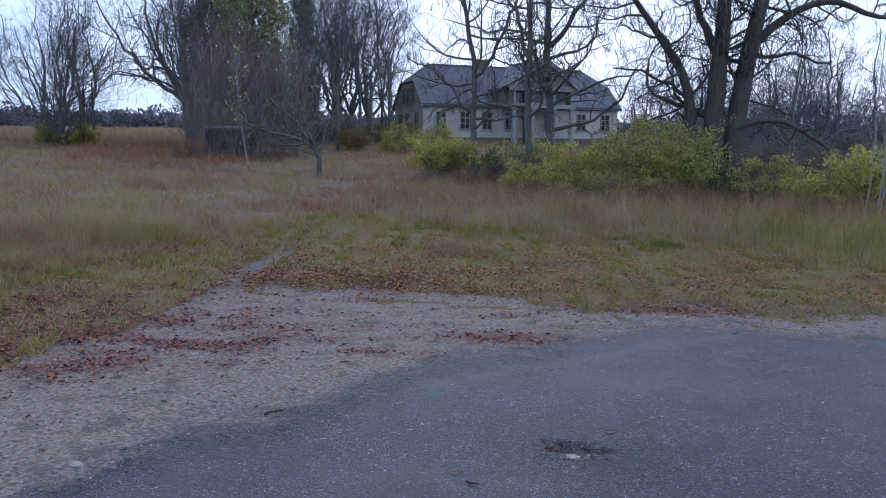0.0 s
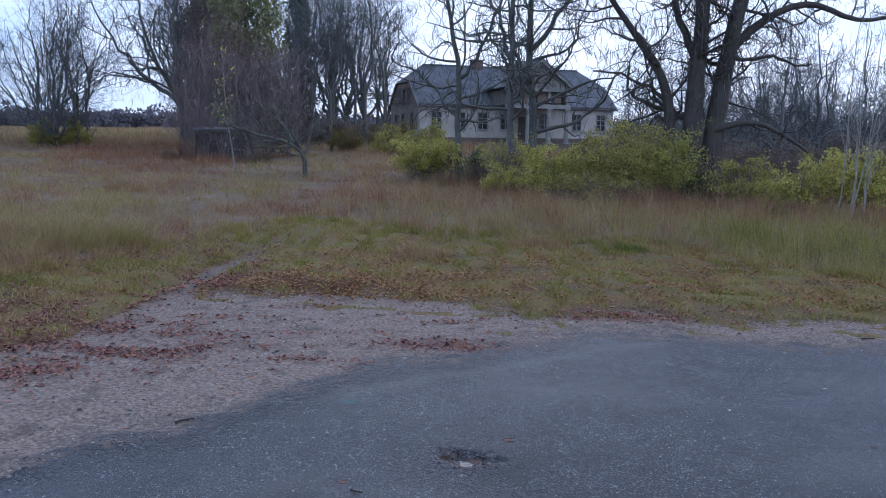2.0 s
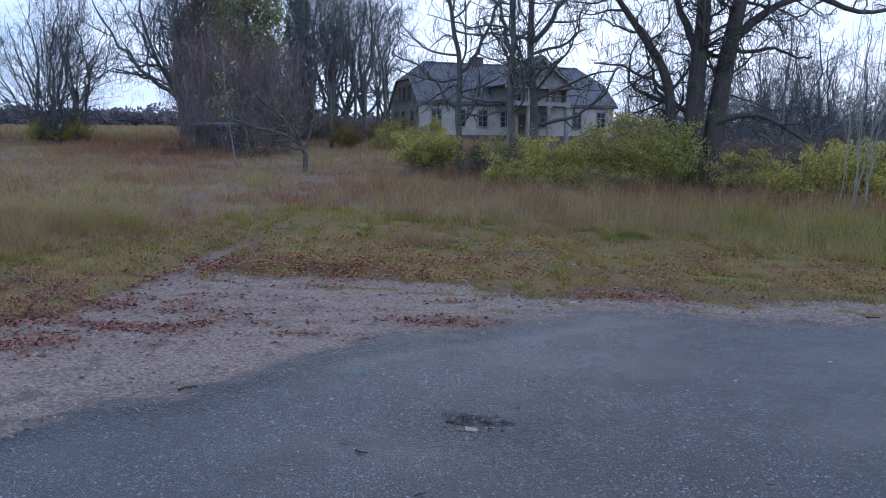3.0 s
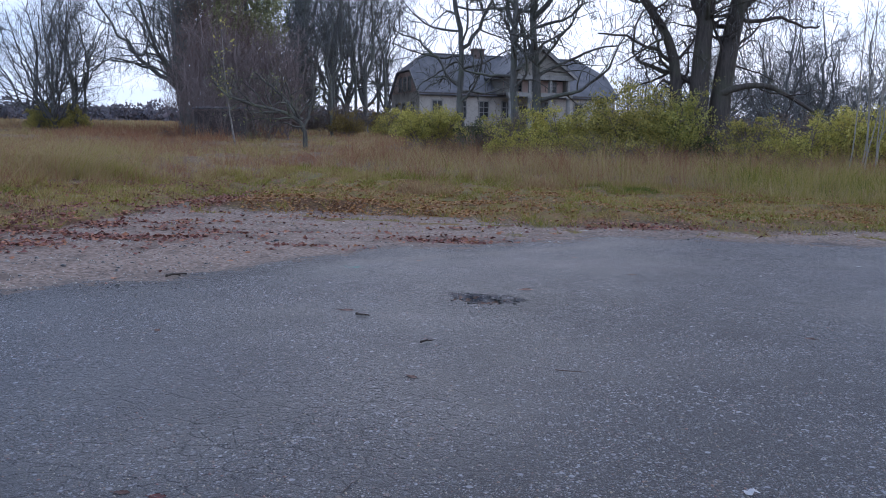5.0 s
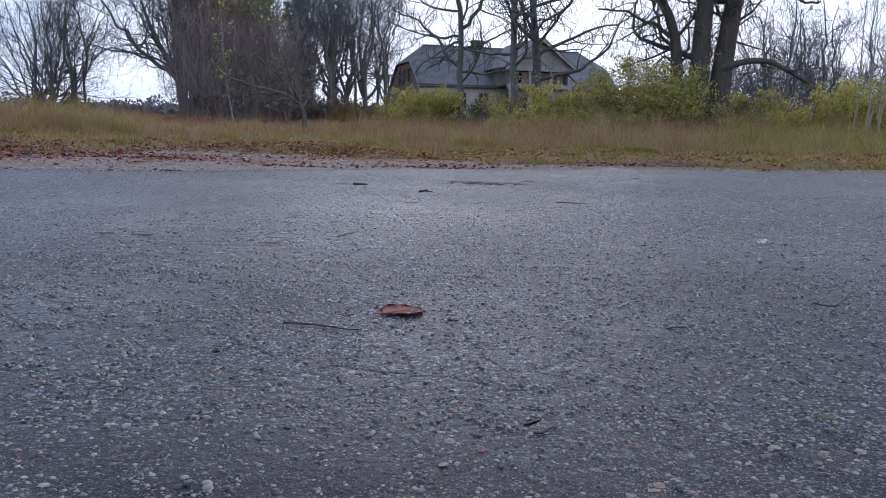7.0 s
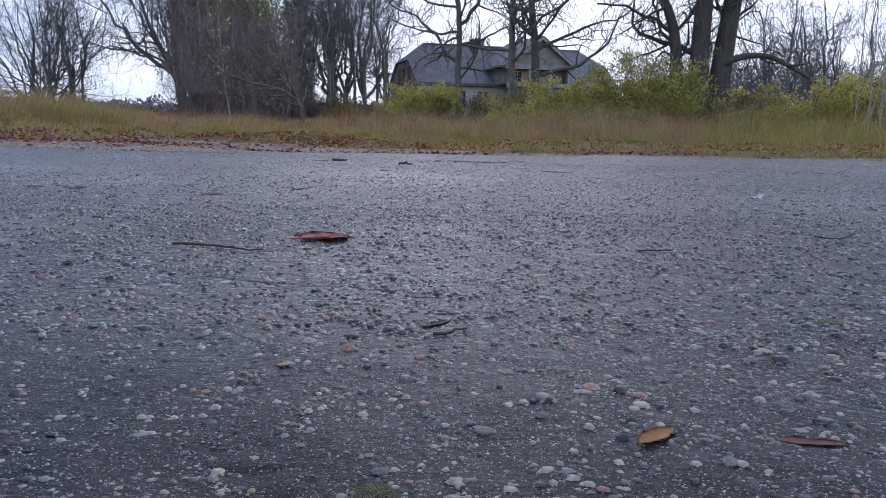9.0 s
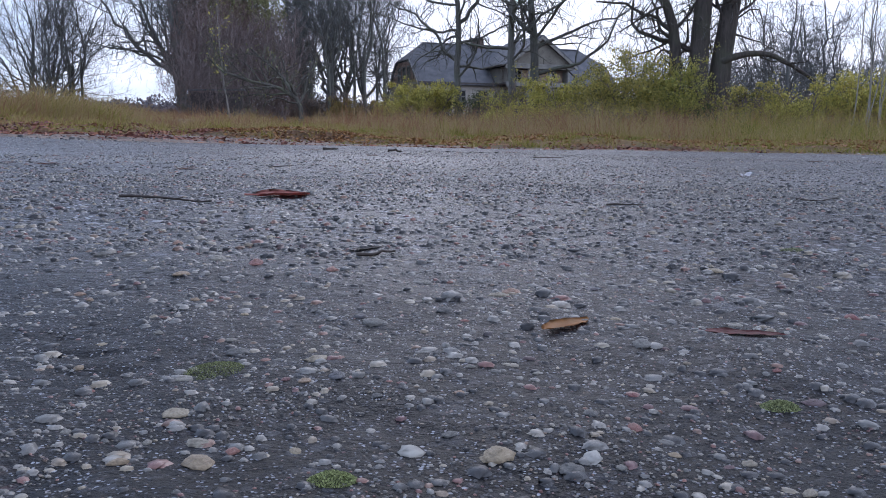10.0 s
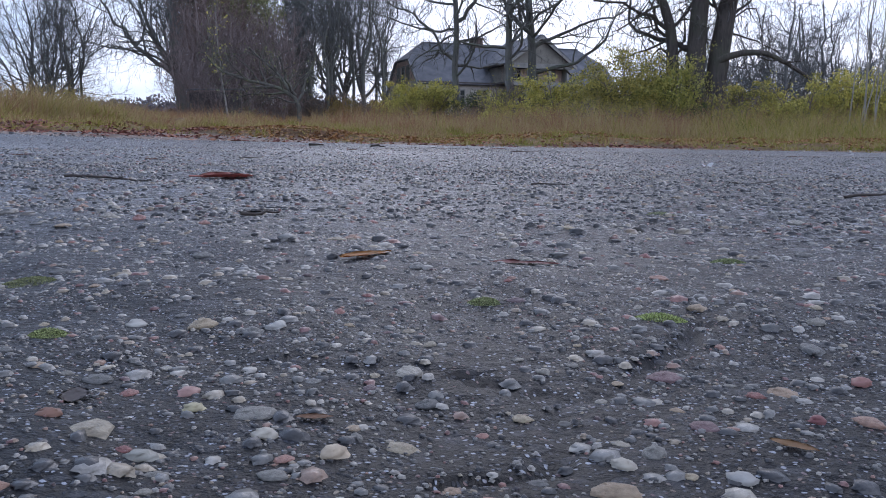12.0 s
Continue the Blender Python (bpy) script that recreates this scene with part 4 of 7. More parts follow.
    h = 0.55 * rng.uniform(0.5, 1.2, n) * (0.8 + 0.3 * wob(x, y, 4, 77))
    tint = 0.74 + 0.12 * wob(x, y, 9, 78) + rng.normal(0, 0.08, n)
    ob = new("field_grass", blade_mesh("field_grass", rng, x, y, ground_z(x, y), h, 0.0014 * y, tint, 0.6, 1))
    tagged(ob, "dry brown grass on the far side of the field", "grass", kind="stuff")

    # far field
    n = 40000
    y = 60 * np.exp(rng.uniform(0, 1, n) * math.log(170 / 60.0))
    x = rng.uniform(-0.70, 0.62, n) * y
    h, w = rng.uniform(0.25, 0.6, n), 0.0007 * y
    tint = 0.62 + 0.12 * wob(x, y, 14, 38) + rng.normal(0, 0.08, n)
    ob = new("far_grass", blade_mesh("far_grass", rng, x, y, ground_z(x, y), h, w, tint, 0.4, 1))
    tagged(ob, "dry straw-coloured grass far across the field", "grass", kind="stuff")


build_grass()


def tuft(label, x, y, r, h, n, tint, seed, w=0.006):
    rng = np.random.RandomState(seed)
    a, q = rng.uniform(0, 2 * np.pi, n), r * np.sqrt(rng.uniform(0, 1, n))
    px, py = q * np.cos(a), q * np.sin(a)
    pz = ground_z(x + px, y + py) - gz(x, y)
    hh = h * rng.uniform(0.4, 1.1, n) * (1 - 0.5 * (q / r) ** 2)
    ob = new("grass_tuft", blade_mesh("grass_tuft", rng, px, py, pz, hh, np.full(n, w), tint + rng.normal(0, 0.11, n), 1.0))
    ob.location = (x, y, gz(x, y))
    return tagged(ob, label, "grass tuft", "grass tufts", "stuff")


tuft("brown grass tuft in the short verge grass", -0.02, 11.3, 0.40, 0.27, 620, 0.76, 1)
tuft("brown grass tuft beside the tall grass", 1.60, 12.5, 0.42, 0.27, 620, 0.76, 2)
tuft("dark grey-green low tuft in the verge", 3.05, 12.3, 0.30, 0.12, 900, 0.02, 3)
tuft("brown dead tuft on the leafy bank", -5.1, 8.9, 0.42, 0.40, 1400, 0.86, 4)
tuft("bright green grass tuft at the leafy edge", -3.7, 7.7, 0.36, 0.085, 1000, 0.21, 5, 0.008)
tuft("green grass tuft beside the trodden path", -3.3, 9.3, 0.6, 0.11, 1300, 0.20, 6, 0.008)
tuft("olive grass tuft at the field's edge", -4.4, 10.1, 0.5, 0.38, 1500, 0.50, 7)
tuft("tall brown grass clump on the bank", -4.6, 10.4, 0.55, 0.52, 1100, 0.66, 9, 0.007)
tuft("tall dull green grass clump on the bank", -4.15, 10.9, 0.40, 0.34, 900, 0.34, 10, 0.007)
tuft("tall rusty grass clump on the bank", -5.3, 10.0, 0.50, 0.50, 1000, 0.78, 11, 0.007)
tuft("dark brown tuft in the pale field", -7.4, 18.5, 0.45, 0.42, 900, 0.82, 8, 0.009)


def fallen_leaves():
    rng = np.random.RandomState(8)
    n = 230000
    x, y = rng.uniform(-7, 8.5, n), rng.uniform(3.5, 13, n)
    keep = rng.uniform(0, 1, n) < litter_density(x, y) ** 1.15 * 0.72 + 0.0015  + 0.10 * step(y, 7.9, 8.5) * np.clip(0.35 + 1.1 * wob(x, y, 1.0, 28) + 0.5 * wob(x, y, 0.35, 29), 0.05, 1.4)
    x, y = x[keep], y[keep]
    keep = asphalt_line(x, y) < 0.02
    x, y = x[keep], y[keep]
    C = np.stack([x, y, ground_z(x, y) + 0.005 + 0.007 * rng.uniform(0, 1, len(x)) + 0.014 * step(-gravel_line(x, y), 0.0, 0.3)], 1)
    far = (y > 8.0) & (x > -1.8)
    ob = new("fallen_leaves", leaf_mesh(rng, C[~far], 0.038, MAT_LITTER, 0.93, "fallen_leaves"))
    tagged(ob, "red-brown fallen leaves on gravel and grass", "fallen leaves", kind="stuff")
    tan = leafy("tan_leaves", [(0.1, (0.13, 0.055, 0.028)), (0.4, (0.23, 0.105, 0.042)), (0.65, (0.32, 0.16, 0.055)), (0.95, (0.40, 0.27, 0.11))], 0.65, 0.0)
    ob = new("fallen_leaves", leaf_mesh(rng, C[far], 0.036, tan, 0.9, "fallen_leaves", 0.006))
    tagged(ob, "orange and tan leaves caught in the verge grass", "fallen leaves", kind="stuff")


fallen_leaves()


# ---- the house ----
def house_materials():
    plaster = simple("old_plaster", [(0.3, (0.27, 0.245, 0.215)), (0.5, (0.46, 0.43, 0.385)), (0.75, (0.60, 0.57, 0.53))], 0.8, 0.9, 0.2, 0.2)
    wood = simple("weathered_boards", [(0.3, (0.070, 0.062, 0.060)), (0.7, (0.130, 0.112, 0.104))], 1.2, 0.9, 0.2, 0.2)
    trim = simple("pale_trim", [(0.3, (0.19, 0.19, 0.18)), (0.7, (0.36, 0.355, 0.335))], 2.0, 0.8, 0.2, 0.1)
    brick = simple("old_brick", [(0.3, (0.11, 0.085, 0.075)), (0.7, (0.20, 0.155, 0.135))], 3.0, 0.9, 0.2, 0.2)
    m, ns, ls, b = nodes_of("slate_roof", 0.75, 0.3)
    co = ns.new("ShaderNodeTexCoord").outputs["Object"]
    br = ns.new("ShaderNodeTexNoise")
    br.inputs["Scale"].default_value = 1.4
    br.inputs["Detail"].default_value = 6.0
    ls.new(co, br.inputs["Vector"])
    ls.new(ramp(ns, ls, br.outputs["Fac"], [(0.3, (0.092, 0.098, 0.112)), (0.7, (0.160, 0.160, 0.174))]), b.inputs["Base Color"])
    wv = node(ns, "ShaderNodeTexWave", Scale=3.2, Distortion=0.6)
    wv.bands_direction = "Z"
    ls.new(co, wv.inputs["Vector"])
    bump(ns, ls, b, wv.outputs["Fac"], 0.4, 0.03)
    glass, gs, gl, gb = nodes_of("dark_pane", 0.12, 0.5)
    gb.inputs["Base Color"].default_value = (0.02, 0.022, 0.026, 1)
    return plaster, wood, trim, brick, m, glass


PLASTER, BOARDS, TRIM, BRICK, SLATE, PANE = house_materials()
PEDIMENT = simple("pale_weathered_boards", [(0.3, (0.16, 0.15, 0.13)), (0.7, (0.30, 0.285, 0.25))], 1.5, 0.9, 0.2, 0.2)
GABLE = simple("reddish_boards", [(0.3, (0.40, 0.29, 0.25)), (0.7, (0.56, 0.43, 0.37))], 1.2, 0.9, 0.2, 0.2)


def slab(bm, quad, thick):
    """A slab under the flat face with these corners."""
    q = [Vector(p) for p in quad]
    n = (q[1] - q[0]).cross(q[2] - q[0]).normalized()
    top = [bm.verts.new(p) for p in q]
    low = [bm.verts.new(p - n * thick) for p in q]
    bm.faces.new(top)
    bm.faces.new(low[::-1])
    k = len(q)
    for i in range(k):
        bm.faces.new([top[i], low[i], low[(i + 1) % k], top[(i + 1) % k]])
    return bm


def house_window(parent, u, v, z, w, h, cross=2, axis="front"):
    """A sash window with frame, panes and sill; the wall lies behind it."""
    def at(a0, b0, a1, b1, d0, d1):
        return ((u + a0, v - d1, z + b0), (u + a1, v - d0, z + b1)) if axis == "front" else ((v - d1, u + a0, z + b0), (v - d0, u + a1, z + b1))
    win = part("window", box(*at(0, 0, w, h, 0.0, 0.03), 0), PANE, parent, "dark window with pale wooden frame")
    fr = bmesh.new()
    for a0, b0, a1, b1 in ((-0.08, -0.05, 0, h + 0.08), (w, -0.05, w + 0.08, h + 0.08), (-0.08, h, w + 0.08, h + 0.1)):
        add_box(fr, *at(a0, b0, a1, b1, 0.0, 0.09))
    part("window_frame", fr, TRIM, win)
    for k in range(1, cross):
        part("glazing_bar", box(*at(w * k / cross - 0.035, 0, w * k / cross + 0.035, h, 0.032, 0.07)), TRIM, win)
    for f, t in ((0.64, 0.06), (0.32, 0.04)):
        part("glazing_bar", box(*at(0, h * f, w, h * f + t, 0.032, 0.064 + t / 30)), TRIM, win)
    part("window_sill", box(*at(-0.12, -0.12, w + 0.12, -0.05, 0.0, 0.16)), TRIM, win)
    return win


def prism(profile, v0, v1):
    """A solid with this outline of (u, z) corners between two depths."""
    bm = bmesh.new()
    near = [bm.verts.new((u, v0, z)) for u, z in profile]
    back = [bm.verts.new((u, v1, z)) for u, z in profile]
    bm.faces.new(near)
    bm.faces.new(back[::-1])
    k = len(profile)
    for i in range(k):
        bm.faces.new([near[i], back[i], back[(i + 1) % k], near[(i + 1) % k]])
    return bm


def build_house():
    L, D, E, C, RZ = 20.2, 8.6, 3.72, 5.55, 7.30
    h0 = 1.72
    ob = thing("house", "old plastered manor house with dark roof and pediment", "house", pose(-4.40, 74.0, h0, 0, 0, 22.6))
    w = bmesh.new()
    add_box(w, (0, 0, -1.2), (L, 0.4, E))
    part("wall", w, PLASTER, ob, "stained pale plaster wall")
    part("wall", box((0, D - 0.4, -1.2), (L, D, E)), PLASTER, ob)
    k = (C - E) / (RZ - E)
    o, oe, rid = 0.45, 0.22, 1.8
    yc = D / 2
    slope = (RZ - E) / (D / 2)
    fy, fz = -o, E - o * slope
    jc = (D / 2) * k
    for x0, x1 in ((0.0, 0.4), (L - 0.4, L)):
        part("end_wall", box((x0, 0.402, -1.2), (x1, D - 0.402, E)), PLASTER, ob)
        # upright boards of the gable, each with its own length under the slope
        n = 22
        pitch = (D - 0.3) / n
        for i in range(n):
            v = 0.15 + i * pitch
            top = min(C, E + (min(v, D - v - pitch) - 0.05) * slope)
            if top > E + 0.05:
                part("gable_board", box((x0 - 0.04 + 0.012 * (i % 2), v + 0.012, E - 0.05), (x1 + 0.04, v + pitch - 0.012, top)), GABLE, ob)
    front = [(-oe, fy, fz), (L + oe, fy, fz), (L + oe, jc, C + 0.12), (L - rid, yc, RZ + 0.12), (rid, yc, RZ + 0.12), (-oe, jc, C + 0.12)]
    part("roof", slab(bmesh.new(), front, 0.12), SLATE, ob, "dark slate roof slope")
    part("roof", slab(bmesh.new(), [(L - u, D - v, z) for u, v, z in front], 0.12), SLATE, ob)
    for s in (0, 1):
        x0, x1 = (-oe, rid) if s == 0 else (L + oe, L - rid)
        q = [(x0, D - jc, C + 0.12), (x0, jc, C + 0.12), (x1, yc, RZ + 0.12)]
        part("roof", slab(bmesh.new(), q if s == 0 else q[::-1], 0.12), SLATE, ob)
        # pale verge boards beside the gable
        e = -oe - 0.03 if s == 0 else L + oe + 0.03
        q = [(e, fy, fz - 0.20), (e, jc, C - 0.12), (e, jc, C + 0.12), (e, fy, fz + 0.02)]
        part("verge_board", slab(bmesh.new(), q if s == 1 else q[::-1], 0.05), TRIM, ob)
    part("ridge_cap", box((rid, yc - 0.14, RZ + 0.08), (L - rid, yc + 0.14, RZ + 0.17)), SLATE, ob)
    part("eave_board", box((-0.2, -0.40, E - 0.42), (L + 0.2, -0.30, E - 0.20)), BOARDS, ob, "dark weathered eave board")
    part("cornice", box((-0.1, -0.12, E - 0.5), (L + 0.1, 0.0, E - 0.22)), TRIM, ob)
    part("plinth", box((-0.06, -0.06, -1.2), (L + 0.06, -0.002, 0.55)), BRICK, ob)
    u, hh = 7.35, 0.62
    ch = bmesh.new()
    add_box(ch, (u - 0.55, yc - 0.4, RZ - 0.6), (u + 0.55, yc + 0.4, RZ + hh), 0.02)
    add_box(ch, (u - 0.64, yc - 0.5, RZ + hh), (u + 0.64, yc + 0.5, RZ + hh + 0.13), 0.02)
    part("chimney", ch, BRICK, ob, "weathered brick chimney")
    # projecting portico with pediment; its roof runs back to the ridge
    uc, hw, v0, ge, gr = 10.5, 3.25, -3.0, 5.15, 7.48
    u0, u1 = uc - hw, uc + hw
    part("pediment", prism([(u0 + 0.15, ge), (u1 - 0.15, ge), (uc, gr - 0.12)], v0, v0 + 0.3), PEDIMENT, ob, "weathered pale boarded pediment")
    part("entablature", box((u0 - 0.1, v0 - 0.12, ge - 0.42), (u1 + 0.1, v0 + 0.35, ge - 0.003)), TRIM, ob, "pale wooden entablature")
    for i in range(16):
        du = u0 + 0.1 + i * (2 * hw - 0.2) / 16
        part("dentil", box((du, v0 - 0.20, ge - 0.12), (du + 0.2, v0 - 0.121, ge - 0.02)), TRIM, ob)
    for s, e in ((u0 - 0.35, 1), (u1 + 0.35, -1)):
        low = ge - 0.25
        q = [(s, v0 - 0.4, low), (uc, v0 - 0.4, gr + 0.1), (uc, yc, gr + 0.1), (s, yc, low)]
        part("gable_roof", slab(bmesh.new(), q if e < 0 else q[::-1], 0.14), SLATE, ob)
        q = [(s, v0 - 0.44, low - 0.24), (uc, v0 - 0.44, gr - 0.18), (uc, v0 - 0.44, gr + 0.10), (s, v0 - 0.44, low + 0.02)]
        part("rake_board", slab(bmesh.new(), q if e > 0 else q[::-1], 0.1), TRIM, ob, "pale rake board")
        side = u0 + 0.15 if e > 0 else u1 - 0.40
        part("gable_side", box((side, v0 + 0.352, E - 0.3), (side + 0.25, yc - 0.6, ge - 0.25)), PEDIMENT, ob)
    part("upper_wall", box((u0 + 0.15, v0 + 1.1, 3.55), (u1 - 0.15, v0 + 1.35, ge - 0.43)), GABLE, ob, "reddish-brown boarded wall over the porch")
    part("porch_beam", box((u0, v0 - 0.1, 3.2), (u1, v0 + 0.3, 3.55)), TRIM, ob, "pale beam over the porch")
    part("porch_ceiling", box((u0 + 0.1, v0 + 0.302, 3.4), (u1 - 0.1, -0.002, 3.53)), BOARDS, ob)
    for cu in (u0 + 0.35, uc - 1.05, uc + 1.05, u1 - 0.35):
        c = bmesh.new()
        bmesh.ops.create_cone(c, cap_ends=True, segments=14, radius1=0.24, radius2=0.19, depth=2.9, matrix=Matrix.Translation((cu, v0 + 0.1, 1.6)))
        add_box(c, (cu - 0.3, v0 - 0.2, 0.0), (cu + 0.3, v0 + 0.4, 0.15))
        add_box(c, (cu - 0.27, v0 - 0.17, 3.05), (cu + 0.27, v0 + 0.37, 3.199))
        part("column", c, TRIM, ob, "pale round porch column")
        part("post", box((cu - 0.11, v0 - 0.02, 3.552), (cu + 0.11, v0 + 0.2, ge - 0.422)), TRIM, ob, "pale square post over the porch")
    part("porch_floor", box((u0 - 0.2, v0 - 0.5, -1.2), (u1 + 0.2, -0.061, 0.0)), BRICK, ob)
    d = part("door", box((uc - 0.6, -0.06, 0.05), (uc + 0.6, -0.001, 2.5)), BOARDS, ob, "dark wooden double door")
    part("door_frame", box((uc - 0.75, -0.05, 2.502), (uc + 0.75, -0.001, 2.7)), TRIM, d)
    for u in (1.25, 3.6, 5.8, 8.1, 12.2, 15.7, 18.35):
        house_window(ob, u, -0.001, 1.35, 0.85, 1.45)
    for u in (uc - 2.1, uc - 0.35, uc + 1.4):
        house_window(ob, u, v0 + 1.099, 3.72, 0.7, 0.85)
    for v in (1.4, 4.0, 6.2):
        house_window(ob, v, -0.001, 1.25, 0.85, 1.45, axis="end")
    for v in (2.3, 3.7, 5.1):
        house_window(ob, v, -0.042, 3.85, 0.7, 1.15, axis="end")


build_house()


# ---- bushes along the hedge ----
YG, GR, OL, DK, BR = MAT_LEAF_YG, MAT_LEAF_G, MAT_LEAF_OL, MAT_LEAF_DK, MAT_LEAF_BR
bush("yellow-green spreading bush with a dark twiggy base", -0.72, 25.2, 1.32, 0.9, 1.62, 9500, 0.075, YG, 41, 0.28, 44, lumps=70)
bush("low tangle of purple-brown twigs under the bush", -0.7, 24.9, 1.25, 0.5, 0.62, 350, 0.06, BR, 58, 0.05, 60)
bush("yellow-green low bush in front of the hedge", 1.45, 21.8, 0.62, 0.5, 0.90, 2600, 0.07, YG, 42, 0.10, 30)
bush("dark leafless bush with a few brown leaves", 0.75, 24.6, 1.05, 0.7, 1.45, 1700, 0.06, DK, 43, 0.15, 50, MAT_TWIG_RED)
bush("bare brown thorny bush in the hedge", 1.5, 23.6, 0.8, 0.6, 1.5, 900, 0.06, OL, 59, 0.3, 50)
bush("bright yellow-green bush in the hedge", 2.75, 21.0, 0.95, 0.8, 1.60, 6200, 0.072, YG, 44, lumps=60)
bush("tall olive-green bush with yellowing leaves", 4.35, 20.2, 1.40, 0.9, 2.05, 11000, 0.072, OL, 45, lumps=80)
bush("yellow-green bush beside the big oak", 5.30, 20.0, 0.85, 0.8, 1.90, 6200, 0.07, GR, 46, lumps=60)
bush("low bush with brown twigs under the hedge", 3.6, 19.2, 1.6, 0.45, 0.75, 2400, 0.06, OL, 47, 0.2, 60)
bush("low dark green juniper-like shrub", 6.15, 19.7, 0.60, 0.5, 0.85, 4500, 0.05, DK, 48)
bush("tangle of bare brown twigs beside the oak", 6.5, 20.3, 0.75, 0.5, 1.35, 500, 0.06, BR, 60, 0.2, 50)
bush("olive bush with brown and yellow leaves", 6.80, 18.9, 0.72, 0.6, 1.45, 3800, 0.065, OL, 49, 0.16, 34)
bush("yellow-leaved bush in the hedge", 7.75, 18.3, 0.80, 0.65, 1.40, 4600, 0.065, YG, 50, 0.12, 34)
bush("tall yellow-green bush at the hedge's end", 8.9, 18.4, 1.0, 0.8, 1.80, 6800, 0.07, YG, 51, lumps=60)
bush("olive bush further along the hedge", 10.6, 18.6, 1.2, 0.8, 1.8, 6500, 0.07, OL, 52)
bush("yellow-green bush behind the hedge", 1.7, 28.0, 1.3, 0.9, 1.5, 4000, 0.08, GR, 53)
bush("small green bush near the house", -4.4, 50.0, 1.3, 1.1, 1.9, 4000, 0.11, OL, 54, 0.1)
bush("brown-leaved bush near the house", -7.6, 52.5, 1.2, 1.0, 1.9, 3500, 0.11, BR, 55, 0.1)
bush("dark green bush beside the house corner", -2.6, 58.0, 1.5, 1.2, 2.4, 4000, 0.12, OL, 56, 0.1)
bush("yellow-green bush under the bare field trees", -25.5, 50.5, 2.2, 1.4, 2.25, 7500, 0.13, OL, 57, 0.1)


MAT_WEED = simple("russet_stalks", [(0.3, (0.15, 0.085, 0.062)), (0.7, (0.27, 0.155, 0.11))], 3.0, 0.9, 0.1, 0.0)


for n, (x, y, w, h) in enumerate(((0.2, 23.9, 0.9, 0.62), (1.9, 20.9, 0.8, 0.55), (3.2, 19.4, 0.9, 0.70), (4.7, 18.9, 0.9, 0.72), (6.1, 18.8, 0.8, 0.66), (7.3, 17.6, 0.8, 0.60))):
    bush("tangle of red-brown stems at the hedge's foot", x, y, w, 0.4, h, 260, 0.05, BR, 340 + n, 0.05, 40, MAT_WEED, "weed_clump", "weeds under the hedge", 40)

for n, (x, y, w, h) in enumerate(((9.4, 34.0, 2.2, 2.0), (12.4, 35.5, 2.3, 1.9), (15.4, 34.5, 2.2, 2.1), (18.4, 36.0, 2.3, 1.9), (6.6, 35.0, 2.0, 1.9), (13.6, 31.0, 2.0, 1.7), (21.4, 37.0, 2.4, 2.0), (10.6, 30.0, 1.8, 1.6))):
    bush("dull brown undergrowth behind the hedge", x, y, w, 0.8, h, 4200, 0.10, MAT_LEAF_DULL, 260 + n, 0.04, 40, group="undergrowth", lumps=70)

for n, (x, y) in enumerate(((-10.2, 62.0), (-7.6, 64.0), (-12.6, 63.0), (-5.6, 66.0), (-8.8, 60.0))):
    bush("brown undergrowth between the park trees", x, y, 1.9, 0.9, 2.5, 2600, 0.15, (MAT_LEAF_DULL, BR)[n % 2], 280 + n, 0.04, 40, group="undergrowth", lumps=60)


# ---- trees ----
def trunk_line(x, y, x1, z1, y1=None, sway=0.25, rng=None):
    z0 = gz(x, y) - 0.1
    y1 = y if y1 is None else y1
    m = [(x + (x1 - x) * f + (rng.normal(0, sway) if rng is not None else 0), y + (y1 - y) * f, z0 + (z1 - z0) * f) for f in (0.3, 0.6, 0.85)]
    return [(x, y, z0), *m, (x1, y1, z1)]


CROWN = [(22, 0.18, 1.0, 50, 92, 0.32, 0.50, 11, 0.20, 0.035, 0.5), (7, 0.12, 1.0, 35, 80, 0.34, 0.56, 7, 0.26, 0.03, 0.62, 0.25, 0.35), (5, 0.12, 1.0, 30, 75, 0.42, 0.70, 4, 0.24, 0.03, 0.66, 0.3, 0.25), (2, 0.15, 1.0, 30, 70, 0.42, 0.75, 2, 0.2, 0.02, 0.7, 0.4, 0.2)]
